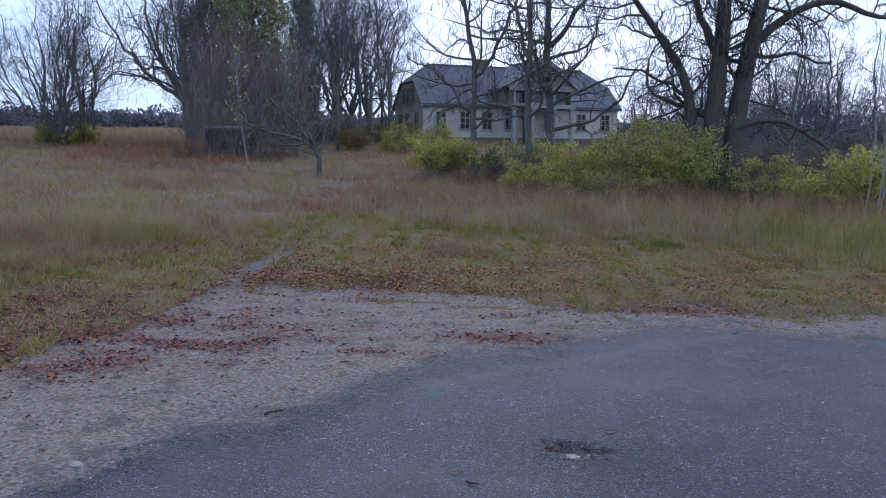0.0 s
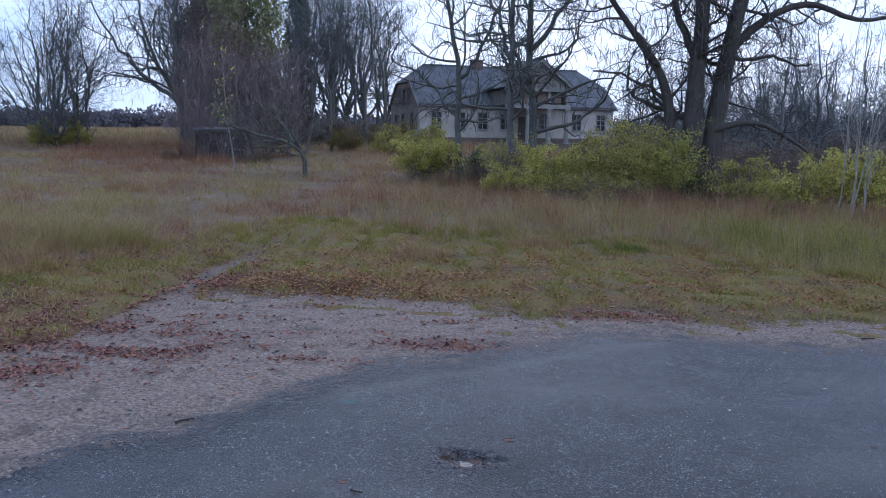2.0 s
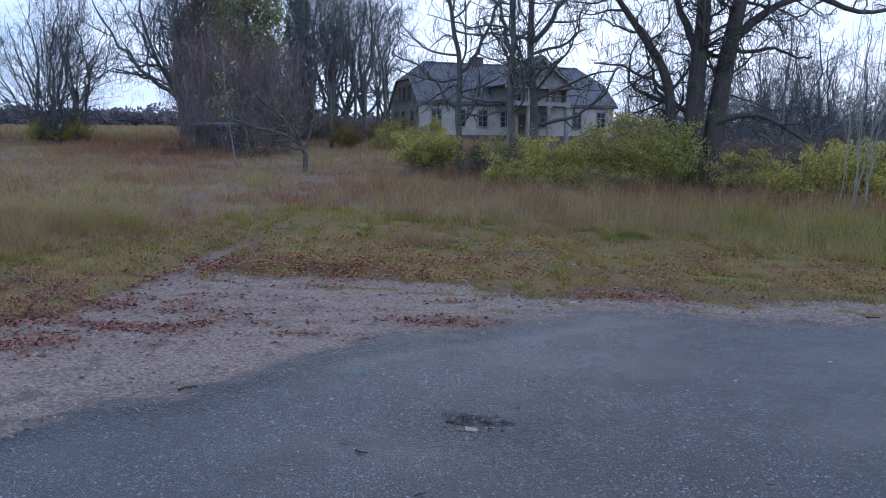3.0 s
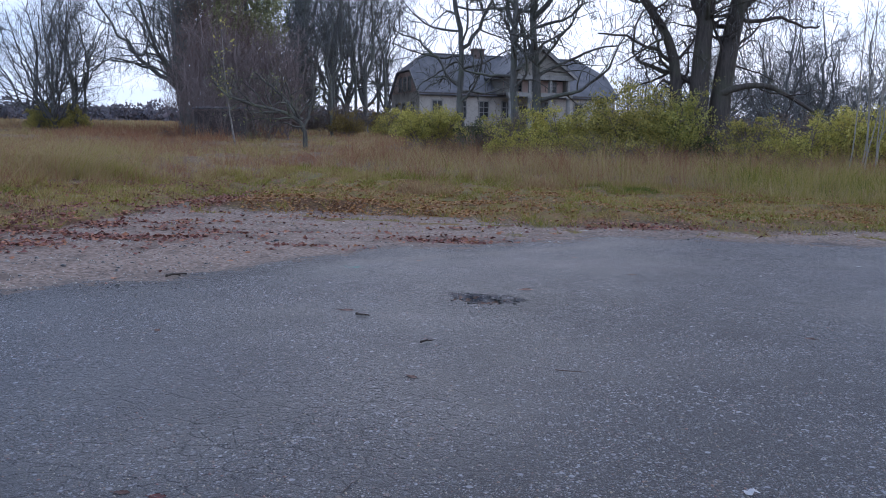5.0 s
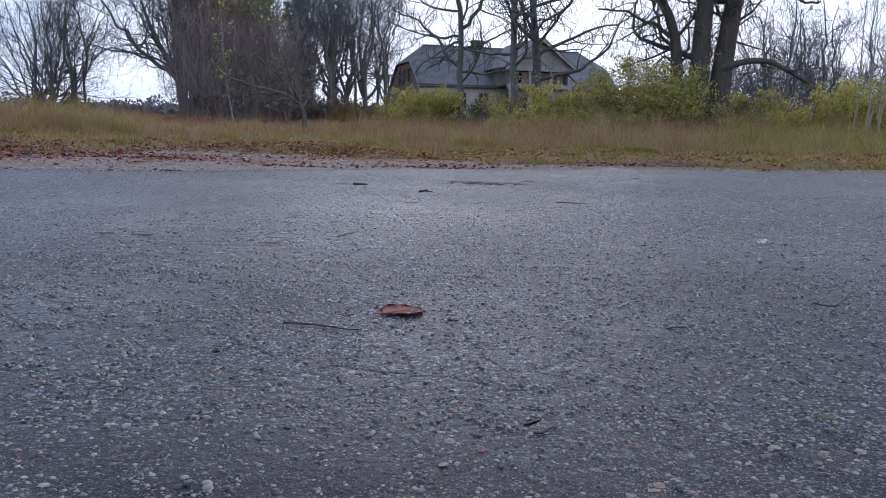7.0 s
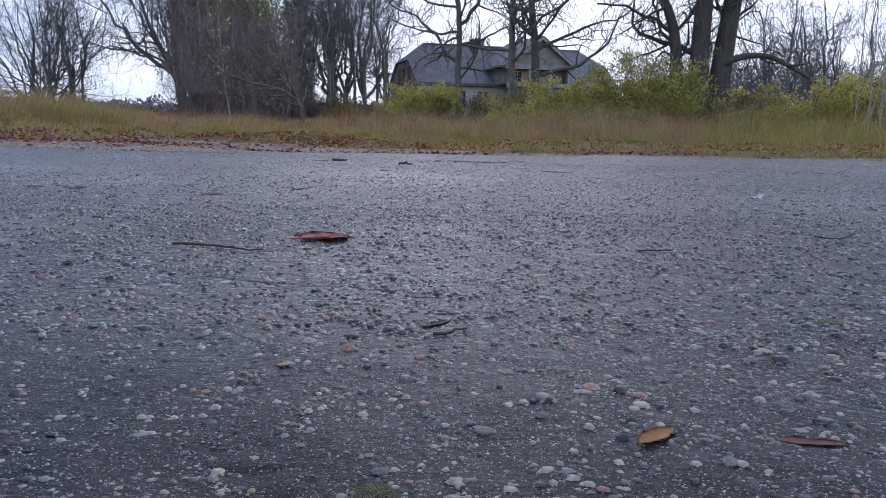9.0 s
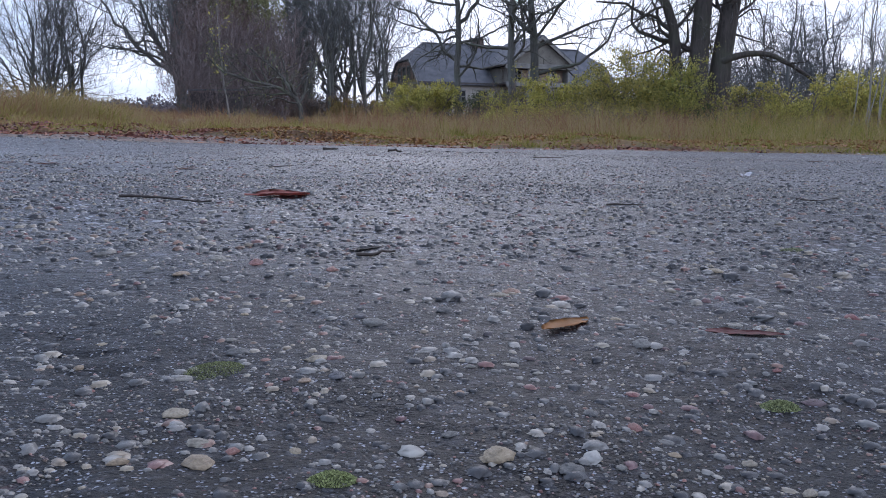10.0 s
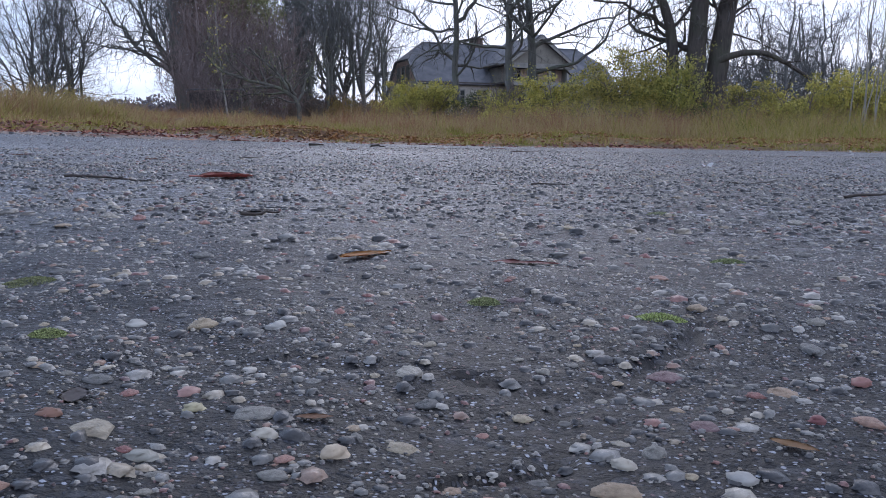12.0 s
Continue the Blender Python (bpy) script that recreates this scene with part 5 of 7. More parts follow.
for n, (label, pts, r0) in enumerate((
        ("bare grey-barked tree with spreading crooked branches", [(0.24, 26.5, 0), (0.20, 26.5, 1.7), (0.15, 26.5, 3.0), (0.21, 26.5, 4.05), (-0.05, 26.5, 5.3), (-0.2, 26.5, 6.1), (-0.5, 26.6, 8.8)], 0.125),
        ("slim bare tree in front of the old house", [(1.79, 24, 0), (1.77, 24, 1.2), (1.73, 24, 2.9), (1.70, 24, 4.4), (1.78, 24, 5.7), (1.9, 24.1, 9.0)], 0.125),
        ("bare tree with a dark straight trunk", [(2.50, 24.5, 0), (2.44, 24.5, 1.5), (2.33, 24.5, 3.2), (2.22, 24.5, 4.6), (2.34, 24.5, 5.7), (2.5, 24.6, 9.6)], 0.155))):
    rng = np.random.RandomState(60 + n)
    x, y = pts[0][:2]
    pts[0] = (x, y, gz(x, y) - 0.1)
    side = [(pts[3][0], y, 3.7 + 0.3 * n), (x + (0.9, -0.6, 1.1)[n], y + 0.3, 5.0 + 0.4 * n), (x + (1.7, -1.1, 2.3)[n], y + 0.5, 7.6)]
    low = [(pts[2][0], y, 2.5 + 0.3 * n), (x - (1.0, -0.9, 0.8)[n], y - 0.3, 3.5 + 0.2 * n), (x - (2.2, -1.9, 1.6)[n], y - 0.5, 4.3 + 0.3 * n)]
    bare_tree(label, [(pts, r0, 0.04, 0.03), (side, r0 * 0.55, 0.03, 0.06), (low, r0 * 0.42, 0.02, 0.08)], rng, CROWN, MAT_BARK, MAT_TWIG, 0.0075, group="park trees")

rng = np.random.RandomState(70)
oz = gz(5.9, 21.2)
oak = [([(6.25, 21.2, oz - 0.1), (6.26, 21.2, 1.1), (6.23, 21.2, 2.1), (6.28, 21.2, 3.15), (6.33, 21.3, 4.15), (6.43, 21.4, 5.15), (6.7, 21.9, 9.0)], 0.29, 0.10, 0.02),
       ([(5.70, 21.1, oz - 0.1), (5.66, 21.1, 1.1), (5.72, 21.2, 1.9), (5.63, 21.2, 2.85), (5.44, 21.2, 3.65), (5.18, 21.2, 3.9), (4.86, 21.2, 4.15), (4.59, 21.2, 4.65), (4.1, 21.2, 5.15), (3.4, 21.3, 6.4)], 0.20, 0.04, 0.02),
       ([(6.72, 21.1, oz - 0.1), (6.78, 21.2, 1.1), (6.81, 21.3, 2.35), (6.97, 21.3, 3.26), (7.17, 21.3, 4.27), (7.37, 21.4, 5.17), (8.2, 22.0, 8.8)], 0.31, 0.10, 0.02),
       ([(6.75, 21.1, 2.0), (6.95, 21.0, 2.13), (7.33, 21.0, 2.18), (7.83, 21.0, 2.23), (8.15, 21.0, 2.08), (8.57, 21.0, 1.83), (8.88, 21.0, 1.63), (9.1, 21.0, 1.45)], 0.10, 0.035, 0.01),
       ([(7.20, 21.4, 4.1), (7.38, 21.6, 4.25), (7.71, 21.6, 4.62), (8.2, 21.6, 4.92), (8.9, 21.6, 5.17), (9.4, 21.6, 5.17), (9.83, 21.6, 4.87), (10.45, 21.6, 4.72), (11.4, 21.8, 4.9)], 0.13, 0.04, 0.015),
       ([(6.2, 21.3, 3.9), (5.9, 21.6, 4.8), (5.6, 21.8, 6.2), (5.3, 22.0, 8.0)], 0.11, 0.04, 0.03),
       ([(5.66, 21.2, 2.7), (5.2, 21.3, 3.05), (4.7, 21.4, 3.15), (4.2, 21.4, 3.45), (3.7, 21.5, 3.5)], 0.06, 0.02, 0.05),
       ([(7.1, 21.3, 3.9), (7.6, 21.3, 3.75), (8.1, 21.3, 3.9), (8.7, 21.4, 3.6), (9.2, 21.5, 3.7)], 0.06, 0.02, 0.05)]
bare_tree("huge bare oak with several thick leaning trunks", oak, rng, [(17, 0.22, 1.0, 35, 85, 0.28, 0.50, 10, 0.24, 0.03, 0.42), (9, 0.10, 1.0, 35, 80, 0.40, 0.64, 7, 0.28, 0.02, 0.62, 0.25, 0.35), (6, 0.10, 1.0, 30, 78, 0.44, 0.70, 4, 0.26, 0.02, 0.66, 0.3, 0.25), (3, 0.2, 1.0, 30, 70, 0.45, 0.8, 2, 0.3, 0.02, 0.7, 0.4, 0.2)], MAT_BARK_OAK, MAT_TWIG, 0.0065, name="oak_tree", group="park trees")

# apple tree, low and crooked
rng = np.random.RandomState(71)
az = gz(-4.95, 27)
apple = [([(-4.95, 27, az - 0.1), (-4.93, 27, 0.9), (-5.0, 27, 1.25), (-5.1, 27, 1.5), (-5.6, 27, 1.75), (-6.4, 26.9, 1.85), (-7.2, 26.8, 2.1), (-7.8, 26.7, 2.6)], 0.085, 0.025, 0.04),
         ([(-4.98, 27, 1.2), (-4.75, 27.1, 1.5), (-4.7, 27.2, 1.9), (-4.5, 27.3, 2.5)], 0.06, 0.02, 0.04),
         ([(-5.2, 27, 1.55), (-5.6, 27.3, 2.0), (-6.1, 27.5, 2.5), (-6.7, 27.6, 3.0)], 0.06, 0.02, 0.02),
         ([(-5.05, 27, 1.45), (-5.3, 26.6, 1.9), (-5.4, 26.3, 2.6)], 0.05, 0.02, 0.02)]
bare_tree("low crooked apple tree with lichen-grey, half-bare branches", apple, rng, [(17, 0.2, 1.0, 30, 85, 0.34, 0.62, 7, 0.3, 0.05, 0.55), (7, 0.15, 1.0, 30, 75, 0.35, 0.65, 5, 0.32, 0.05, 0.6, 0.3, 0.3), (4, 0.15, 1.0, 30, 70, 0.4, 0.8, 3, 0.28, 0.05, 0.6, 0.3, 0.2)], bark("bark_apple", (0.055, 0.052, 0.048), (0.17, 0.165, 0.145), (0.20, 0.215, 0.15)), MAT_TWIG_APPLE, 0.0055, name="apple_tree", foliage=(MAT_NEEDLE_GR, 0.55, 0.075, "last dull green leaves and lichen tufts"))

# young birch
rng = np.random.RandomState(72)
bz = gz(-7.85, 29)
bare_tree("slender young birch with yellow leaves at its top", [([(-7.85, 29, bz - 0.1), (-7.98, 29, 1.4), (-8.15, 29, 2.9), (-8.25, 29, 4.85)], 0.036, 0.010, 0.01)], rng, [(14, 0.3, 1.0, 20, 45, 0.14, 0.26, 5, 0.12, 0.05, 0.35), (6, 0.2, 1.0, 25, 60, 0.4, 0.7, 3, 0.2, -0.02, 0.5), (3, 0.2, 1.0, 25, 60, 0.4, 0.7, 2, 0.2, -0.05, 0.6)], MAT_BIRCH, MAT_TWIG_RED, 0.004, name="birch_tree", foliage=(MAT_LEAF_YG, 0.6, 0.10, "sparse yellow leaves"))

# pale saplings at the hedge's end
rng = np.random.RandomState(73)
for k in range(6):
    x, y = 8.30 + rng.normal(0, 0.16), 16.7 + rng.normal(0, 0.15)
    zt = rng.uniform(2.6, 4.4)
    bare_tree("thin pale-barked sapling beside the hedge", [(trunk_line(x, y, x + rng.normal(0.15, 0.25), zt, None, 0.03, rng), rng.uniform(0.011, 0.020), 0.005, 0.01)], rng, [(9, 0.25, 1.0, 15, 45, 0.2, 0.4, 4, 0.12, 0.08), (4, 0.2, 1.0, 20, 50, 0.3, 0.5, 2, 0.15, 0.05)], MAT_SAPLING, MAT_SAPLING, 0.003, name="sapling", group="saplings")


# bare trees further off: a few grown ones, then copies
def far_tree(label, seed, h, r, fork, stems, fan, shoots, twig, thin, gnarl=0.2, up=0.05, name="tree", group="far bare trees", bark_mat=None, reach=(0.38, 0.62), fine=(6, 5, 3)):
    """A bare tree whose trunk forks at that share of its height into several stems that lean out by up to fan."""
    rng = np.random.RandomState(seed)
    top = np.array([rng.normal(0, 0.02) * h, rng.normal(0, 0.02) * h, h * fork])
    seeds = [([(0, 0, -0.2), tuple(top * 0.5 + rng.normal(0, 0.03, 3)), tuple(top)], r, r * 0.8, 0.02)]
    for k in range(stems):
        a = 2 * np.pi * (k + rng.uniform(0, 0.7)) / stems
        lean = fan * (0.08 if k == 0 else rng.uniform(0.45, 1.0))
        ln = h * (1 - fork) * (1.0 if k == 0 else rng.uniform(0.75, 1.0))
        d = np.array([np.cos(a) * lean, np.sin(a) * lean, math.sqrt(max(0.1, 1 - lean * lean))])
        p0 = top * rng.uniform(0.75, 1.0)
        p1 = p0 + d * np.array([1.15, 1.15, 0.85]) * ln * 0.35 + rng.normal(0, 0.02 * h, 3)
        p2 = p0 + d * ln * 0.7 + rng.normal(0, 0.02 * h, 3)
        p3 = p0 + d * np.array([0.9, 0.9, 1.08]) * ln
        seeds.append(([p0, p1, p2, p3], r * (0.85 if k == 0 else rng.uniform(0.45, 0.7)), 0.02, 0.012 * h))
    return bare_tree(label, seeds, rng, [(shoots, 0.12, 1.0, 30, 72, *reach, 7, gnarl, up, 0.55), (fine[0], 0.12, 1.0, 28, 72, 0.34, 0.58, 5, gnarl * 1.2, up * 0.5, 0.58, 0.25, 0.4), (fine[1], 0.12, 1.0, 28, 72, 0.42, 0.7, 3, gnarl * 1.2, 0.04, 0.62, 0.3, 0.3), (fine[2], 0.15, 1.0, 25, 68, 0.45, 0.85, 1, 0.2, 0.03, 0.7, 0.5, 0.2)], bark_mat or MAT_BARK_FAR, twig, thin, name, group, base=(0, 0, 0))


def put(ob, x, y, turn, size=1.0, sink=0.0):
    m = pose(x, y, gz(x, y) - sink, 0, 0, turn)
    ob.matrix_world = m @ Matrix.Diagonal((size, size, size, 1))
    return ob


def again(ob, x, y, turn, size=1.0):
    c = copy_thing(ob, pose(x, y, gz(x, y), 0, 0, turn))
    c.scale = (size, size, size)
    return c


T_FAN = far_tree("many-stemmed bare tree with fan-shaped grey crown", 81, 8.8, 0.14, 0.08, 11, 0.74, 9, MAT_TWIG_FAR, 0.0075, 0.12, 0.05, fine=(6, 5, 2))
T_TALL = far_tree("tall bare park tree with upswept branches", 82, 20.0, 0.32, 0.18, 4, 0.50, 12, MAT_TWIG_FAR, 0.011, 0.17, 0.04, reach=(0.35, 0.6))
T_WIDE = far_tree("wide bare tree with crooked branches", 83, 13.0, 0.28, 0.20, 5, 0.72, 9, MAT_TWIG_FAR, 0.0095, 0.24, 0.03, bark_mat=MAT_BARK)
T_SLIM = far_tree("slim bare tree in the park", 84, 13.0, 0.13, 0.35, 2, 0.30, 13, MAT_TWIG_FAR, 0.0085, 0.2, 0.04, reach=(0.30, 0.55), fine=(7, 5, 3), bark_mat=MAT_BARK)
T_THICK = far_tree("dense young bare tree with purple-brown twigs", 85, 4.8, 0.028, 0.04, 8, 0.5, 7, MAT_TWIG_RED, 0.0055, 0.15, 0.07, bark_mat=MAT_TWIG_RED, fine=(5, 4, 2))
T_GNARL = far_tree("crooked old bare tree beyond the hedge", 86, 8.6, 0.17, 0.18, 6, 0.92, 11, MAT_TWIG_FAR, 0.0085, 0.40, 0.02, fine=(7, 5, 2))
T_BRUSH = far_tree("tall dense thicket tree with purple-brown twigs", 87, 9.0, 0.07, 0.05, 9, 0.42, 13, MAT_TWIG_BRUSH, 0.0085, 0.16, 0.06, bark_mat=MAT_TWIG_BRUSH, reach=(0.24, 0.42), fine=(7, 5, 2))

put(T_FAN, -25.0, 50.0, 20)
for x, y, a, s in ((-27.6, 52.0, 140, 0.95), (-36.0, 56.0, 250, 0.85)):
    again(T_FAN, x, y, a, s)
put(T_TALL, -29.2, 84.0, 0)
for x, y, a, s in ((-13.6, 79.0, 130, 0.9), (-10.2, 84.0, 260, 0.85), (-20.0, 92.0, 30, 1.1), (-12.5, 76.5, 310, 0.8)):
    again(T_TALL, x, y, a, s)
put(T_WIDE, -28.3, 81.0, 150, 1.2)
for x, y, a, s in ((-11.4, 75.0, 40, 1.0), (-20.9, 60.5, 300, 1.2), (-22.0, 64.5, 60, 1.1), (-9.4, 92.0, 120, 0.85), (30.0, 68.0, 200, 0.55), (0.0, 101.0, 20, 0.85), (20.5, 96.0, 170, 0.62), (25.5, 72.0, 330, 0.5)):
    again(T_WIDE, x, y, a, s)
put(T_SLIM, -8.6, 53.0, 0, 0.8)
for k in range(8):
    rng = np.random.RandomState(200 + k)
    again(T_SLIM, -14.6 + 8.6 * k / 7 + rng.normal(0, 0.4), rng.uniform(60, 78), rng.uniform(0, 360), rng.uniform(0.75, 1.15))
for x, y, a, s in ((-24.3, 50.6, 40, 0.78), (-23.9, 51.2, 200, 0.7), (-24.9, 52.0, 120, 0.75), (-33.0, 55.0, 10, 0.7), (-21.5, 62.0, 60, 0.9)):
    again(T_SLIM, x, y, a, s)
put(T_THICK, -12.0, 40.5, 0)
for k in range(12):
    rng = np.random.RandomState(230 + k)
    again(T_THICK, -12.9 + 3.9 * k / 11 + rng.normal(0, 0.3), rng.uniform(39.3, 45), rng.uniform(0, 360), rng.uniform(0.75, 1.15))
put(T_BRUSH, -12.6, 43.0, 0, 0.56)
for x, y, a, k in ((-13.7, 44.0, 60, 0.66), (-12.0, 42.3, 130, 0.46), (-11.3, 44.0, 220, 0.55), (-10.3, 43.0, 300, 0.42), (-13.5, 46.5, 20, 0.82), (-12.2, 47.0, 170, 0.66), (-10.9, 46.5, 80, 0.50), (-9.5, 44.0, 15, 0.36)):
    again(T_BRUSH, x, y, a, k)
put(T_GNARL, 14.5, 38.0, 0, 0.76)
for x, y, a, k in ((17.5, 41.0, 110, 0.78), (22.0, 46.0, 230, 0.80), (13.6, 48.0, 300, 0.76), (27.0, 50.0, 50, 0.85), (20.5, 38.0, 20, 0.62), (16.5, 55.0, 260, 0.78), (19.0, 64.0, 10, 0.8), (23.5, 66.0, 130, 0.8), (28.0, 64.0, 220, 0.8), (11.2, 40.0, 75, 0.66), (12.2, 62.0, 140, 0.70), (18.6, 46.5, 150, 0.78), (24.5, 44.0, 190, 0.74), (20.2, 52.0, 280, 0.84), (15.4, 43.0, 200, 0.72)):
    again(T_GNARL, x, y, a, k)


# conifers
def conifer(label, seed, h, rad, material, x, y, lean_top=0.15):
    rng = np.random.RandomState(seed)
    ob = thing("conifer", label, "tree", pose(x, y, gz(x, y)), "conifers")
    P = np.array([[[0, 0, -0.2], [0.02, 0, h * 0.3], [-0.03, 0.02, h * 0.6], [0, 0, h]]], float)
    attach("trunk", mesh_of("trunk", *tubes([(P, np.array([[0.22, 0.17, 0.1, 0.02]]), 8)]), MAT_BARK, True), ob)
    n = int(h * 16)
    f = np.sort(rng.uniform(0.06, 0.99, n))
    a = rng.uniform(0, 2 * np.pi, n)
    ln = rad * (1 - f) ** 0.75 * rng.uniform(0.7, 1.1, n) + 0.15
    d = np.stack([np.cos(a), np.sin(a), np.full(n, -0.10)], 1)
    t = np.linspace(0, 1, 6)
    Q = np.stack([np.zeros(n), np.zeros(n), f * h], 1)[:, None] + d[:, None] * (ln[:, None] * t)[:, :, None] + np.array([0, 0, 1.0]) * (0.12 * ln[:, None] * (t ** 2 - 0.9 * np.sin(t * 3)))[:, :, None]
    attach("branches", mesh_of("branches", *tubes([(Q, np.full((n, 6), 0.02), 3)]), MAT_TWIG), ob)
    m = int(h * 400)
    own, u = rng.randint(0, n, m), rng.uniform(0.25, 1, m) ** 0.7
    C = Q[own, 0] + (Q[own, 5] - Q[own, 0]) * u[:, None] + rng.normal(0, 0.12, (m, 3)) * np.array([1, 1, 1.1])
    C[:, 2] -= np.abs(rng.normal(0, 0.22, m))
    attach("foliage", leaf_mesh(rng, C, 0.24, material), ob, kind="stuff")
    return ob


conifer("tall dark spruce behind the thicket", 90, 20.0, 1.9, MAT_NEEDLE, -16.6, 80.0)
conifer("dark spruce among the bare trees", 91, 18.0, 1.7, MAT_NEEDLE, -16.9, 84.0)


# broad trees that have kept dull leaves
def leafy_tree(label, seed, x, y, h, rad, material, count, size, low=0.2):
    rng = np.random.RandomState(seed)
    z = gz(x, y)
    seeds = [([(x, y, z - 0.2), (x + 0.1, y, z + h * 0.4), (x - 0.15, y + 0.1, z + h * 0.75), (x, y, z + h)], 0.22, 0.03, 0.05)]
    ob = bare_tree(label, seeds, rng, [(26, low, 1.0, 20, 50, 0.22, 0.36, 7, 0.14, 0.10, 0.5), (9, 0.15, 1.0, 25, 60, 0.35, 0.6, 5, 0.2, 0.05, 0.6), (6, 0.15, 1.0, 25, 60, 0.45, 0.8, 3, 0.2, -0.02, 0.6)], MAT_BARK, MAT_TWIG_RED, 0.008, group="leafy trees")
    t = rng.uniform(low, 1.0, count)
    a, q = rng.uniform(0, 2 * np.pi, count), rng.uniform(0, 1, count) ** 0.5
    w = rad * np.sin(np.pi * np.clip((t - low) / (1 - low) * 0.85 + 0.12, 0, 1)) ** 0.7
    C = np.stack([q * w * np.cos(a), q * w * np.sin(a), t * h], 1)
    C += 0.35 * np.stack([wob(C[:, 0], C[:, 2], 1.2, seed), wob(C[:, 1], C[:, 2], 1.2, seed + 1), wob(C[:, 0], C[:, 1], 1.2, seed + 2)], 1)
    hold = wob(C[:, 0] + C[:, 1] * 0.6, C[:, 2], 1.5, seed + 3) + rng.normal(0, 0.35, count) > -0.75
    attach("foliage", leaf_mesh(rng, C[hold], size, material), ob, kind="stuff")
    return ob


leafy_tree("tall tree with dull olive leaves behind the thicket", 92, -13.9, 53.0, 14.0, 2.5, MAT_NEEDLE_GR, 30000, 0.17, 0.26)
leafy_tree("tall dense tree with brownish-green leaves", 93, -17.0, 56.0, 15.0, 2.4, MAT_LEAF_DULL, 19000, 0.16, 0.12)
leafy_tree("leafy tree with purple-brown dull foliage", 94, -18.9, 60.0, 16.0, 1.7, MAT_LEAF_DULL, 9000, 0.155, 0.06)


# far wood along the horizon
def far_wood():
    rng = np.random.RandomState(95)
    n = 430
    a = np.radians(np.linspace(-38, 34, n) + rng.normal(0, 0.1, n))
    d = rng.uniform(225, 260, n)
    x, y = d * np.sin(a), d * np.cos(a)
    C = []
    for k in range(n):
        h = rng.uniform(5.0, 6.6) + 0.8 * math.sin(a[k] * 31) + (1.2 if rng.uniform() < 0.12 else 0.0)
        m = 90
        f = rng.uniform(0, 1, m) ** 1.15
        w = (1.0 - 0.70 * f ** 3) * rng.uniform(1.2, 2.0)
        C.append(np.stack([x[k] + rng.normal(0, 1, m) * w, y[k] + rng.normal(0, 1, m) * w, gz(x[k], y[k]) + f * h], 1))
    C = np.concatenate(C)
    tagged(new("far_wood", leaf_mesh(rng, C, 0.86, MAT_HAZED_WOOD, name="far_wood")), "hazy mixed wood along the horizon", "forest", kind="stuff")
    k = rng.randint(0, n, 9000)
    low = np.stack([x[k] + rng.normal(0, 2.5, 9000), y[k] + 8 + rng.normal(0, 2.5, 9000), 0.6 + rng.uniform(0, 1, 9000) ** 1.3 * 3.9], 1)
    low[:, 2] += ground_z(low[:, 0], low[:, 1])
    tagged(new("far_wood", leaf_mesh(rng, low, 3.2, MAT_HAZED_WOOD, name="far_wood")), "dense undergrowth of the far wood", "forest", kind="stuff")


# pale blue-grey leaf tones: the haze of distance is put into the colour
MAT_HAZED_WOOD = leafy("far_wood", [(0.2, (0.125, 0.125, 0.150)), (0.5, (0.155, 0.145, 0.162)), (0.7, (0.17, 0.14, 0.148)), (0.9, (0.19, 0.165, 0.165))], 0.9, 0.0)
far_wood()


# old shed at the thicket's foot
def shed():
    x, y = -10.95, 37.4
    ob = thing("shed", "low old dark grey plank shed in the thicket", "shed", pose(x, y, gz(x, y), 0, 0, 14))
    grey_wood = simple("grey_planks", [(0.3, (0.060, 0.056, 0.058)), (0.7, (0.13, 0.12, 0.118))], 2.0, 0.9, 0.2, 0.3)
    rng = np.random.RandomState(97)
    for k in range(15):
        x0 = -1.1 + k * 0.147
        part("plank", box((x0, -1.0, -0.2), (x0 + rng.uniform(0.115, 0.142), -0.97 + rng.uniform(0, 0.012), 1.36 + rng.normal(0, 0.06))), grey_wood, ob)
    part("back_wall", box((-1.1, 0.9, -0.2), (1.1, 0.95, 1.4)), grey_wood, ob)
    part("side_wall", box((-1.1, -0.95, -0.2), (-1.05, 0.898, 1.4)), grey_wood, ob)
    part("side_wall", box((1.05, -0.95, -0.2), (1.1, 0.898, 1.4)), grey_wood, ob)
    r = bmesh.new()
    slab(r, [(-1.2, -1.12, 1.44), (1.2, -1.12, 1.50), (1.2, 1.1, 1.60), (-1.2, 1.1, 1.60)], 0.06)
    part("roof", r, SLATE, ob)


shed()
for x, y, a, k in ((-9.4, 36.6, 250, 0.66), (-12.2, 36.6, 80, 0.7), (-11.3, 36.1, 30, 0.5), (-10.5, 35.9, 190, 0.45)):
    again(T_THICK, x, y, a, k)
for n, (x, y, w, h) in enumerate(((-11.6, 36.3, 0.9, 0.75), (-10.1, 35.8, 0.9, 0.65), (-9.0, 36.4, 0.8, 0.8), (-12.9, 37.0, 0.9, 0.8))):
    bush("low russet tangle of weeds before the shed", x, y, w, 0.5, h, 600, 0.06, MAT_LEAF_DULL, 240 + n, 0.05, 60, MAT_WEED, "weed_clump", "weeds by the thicket")


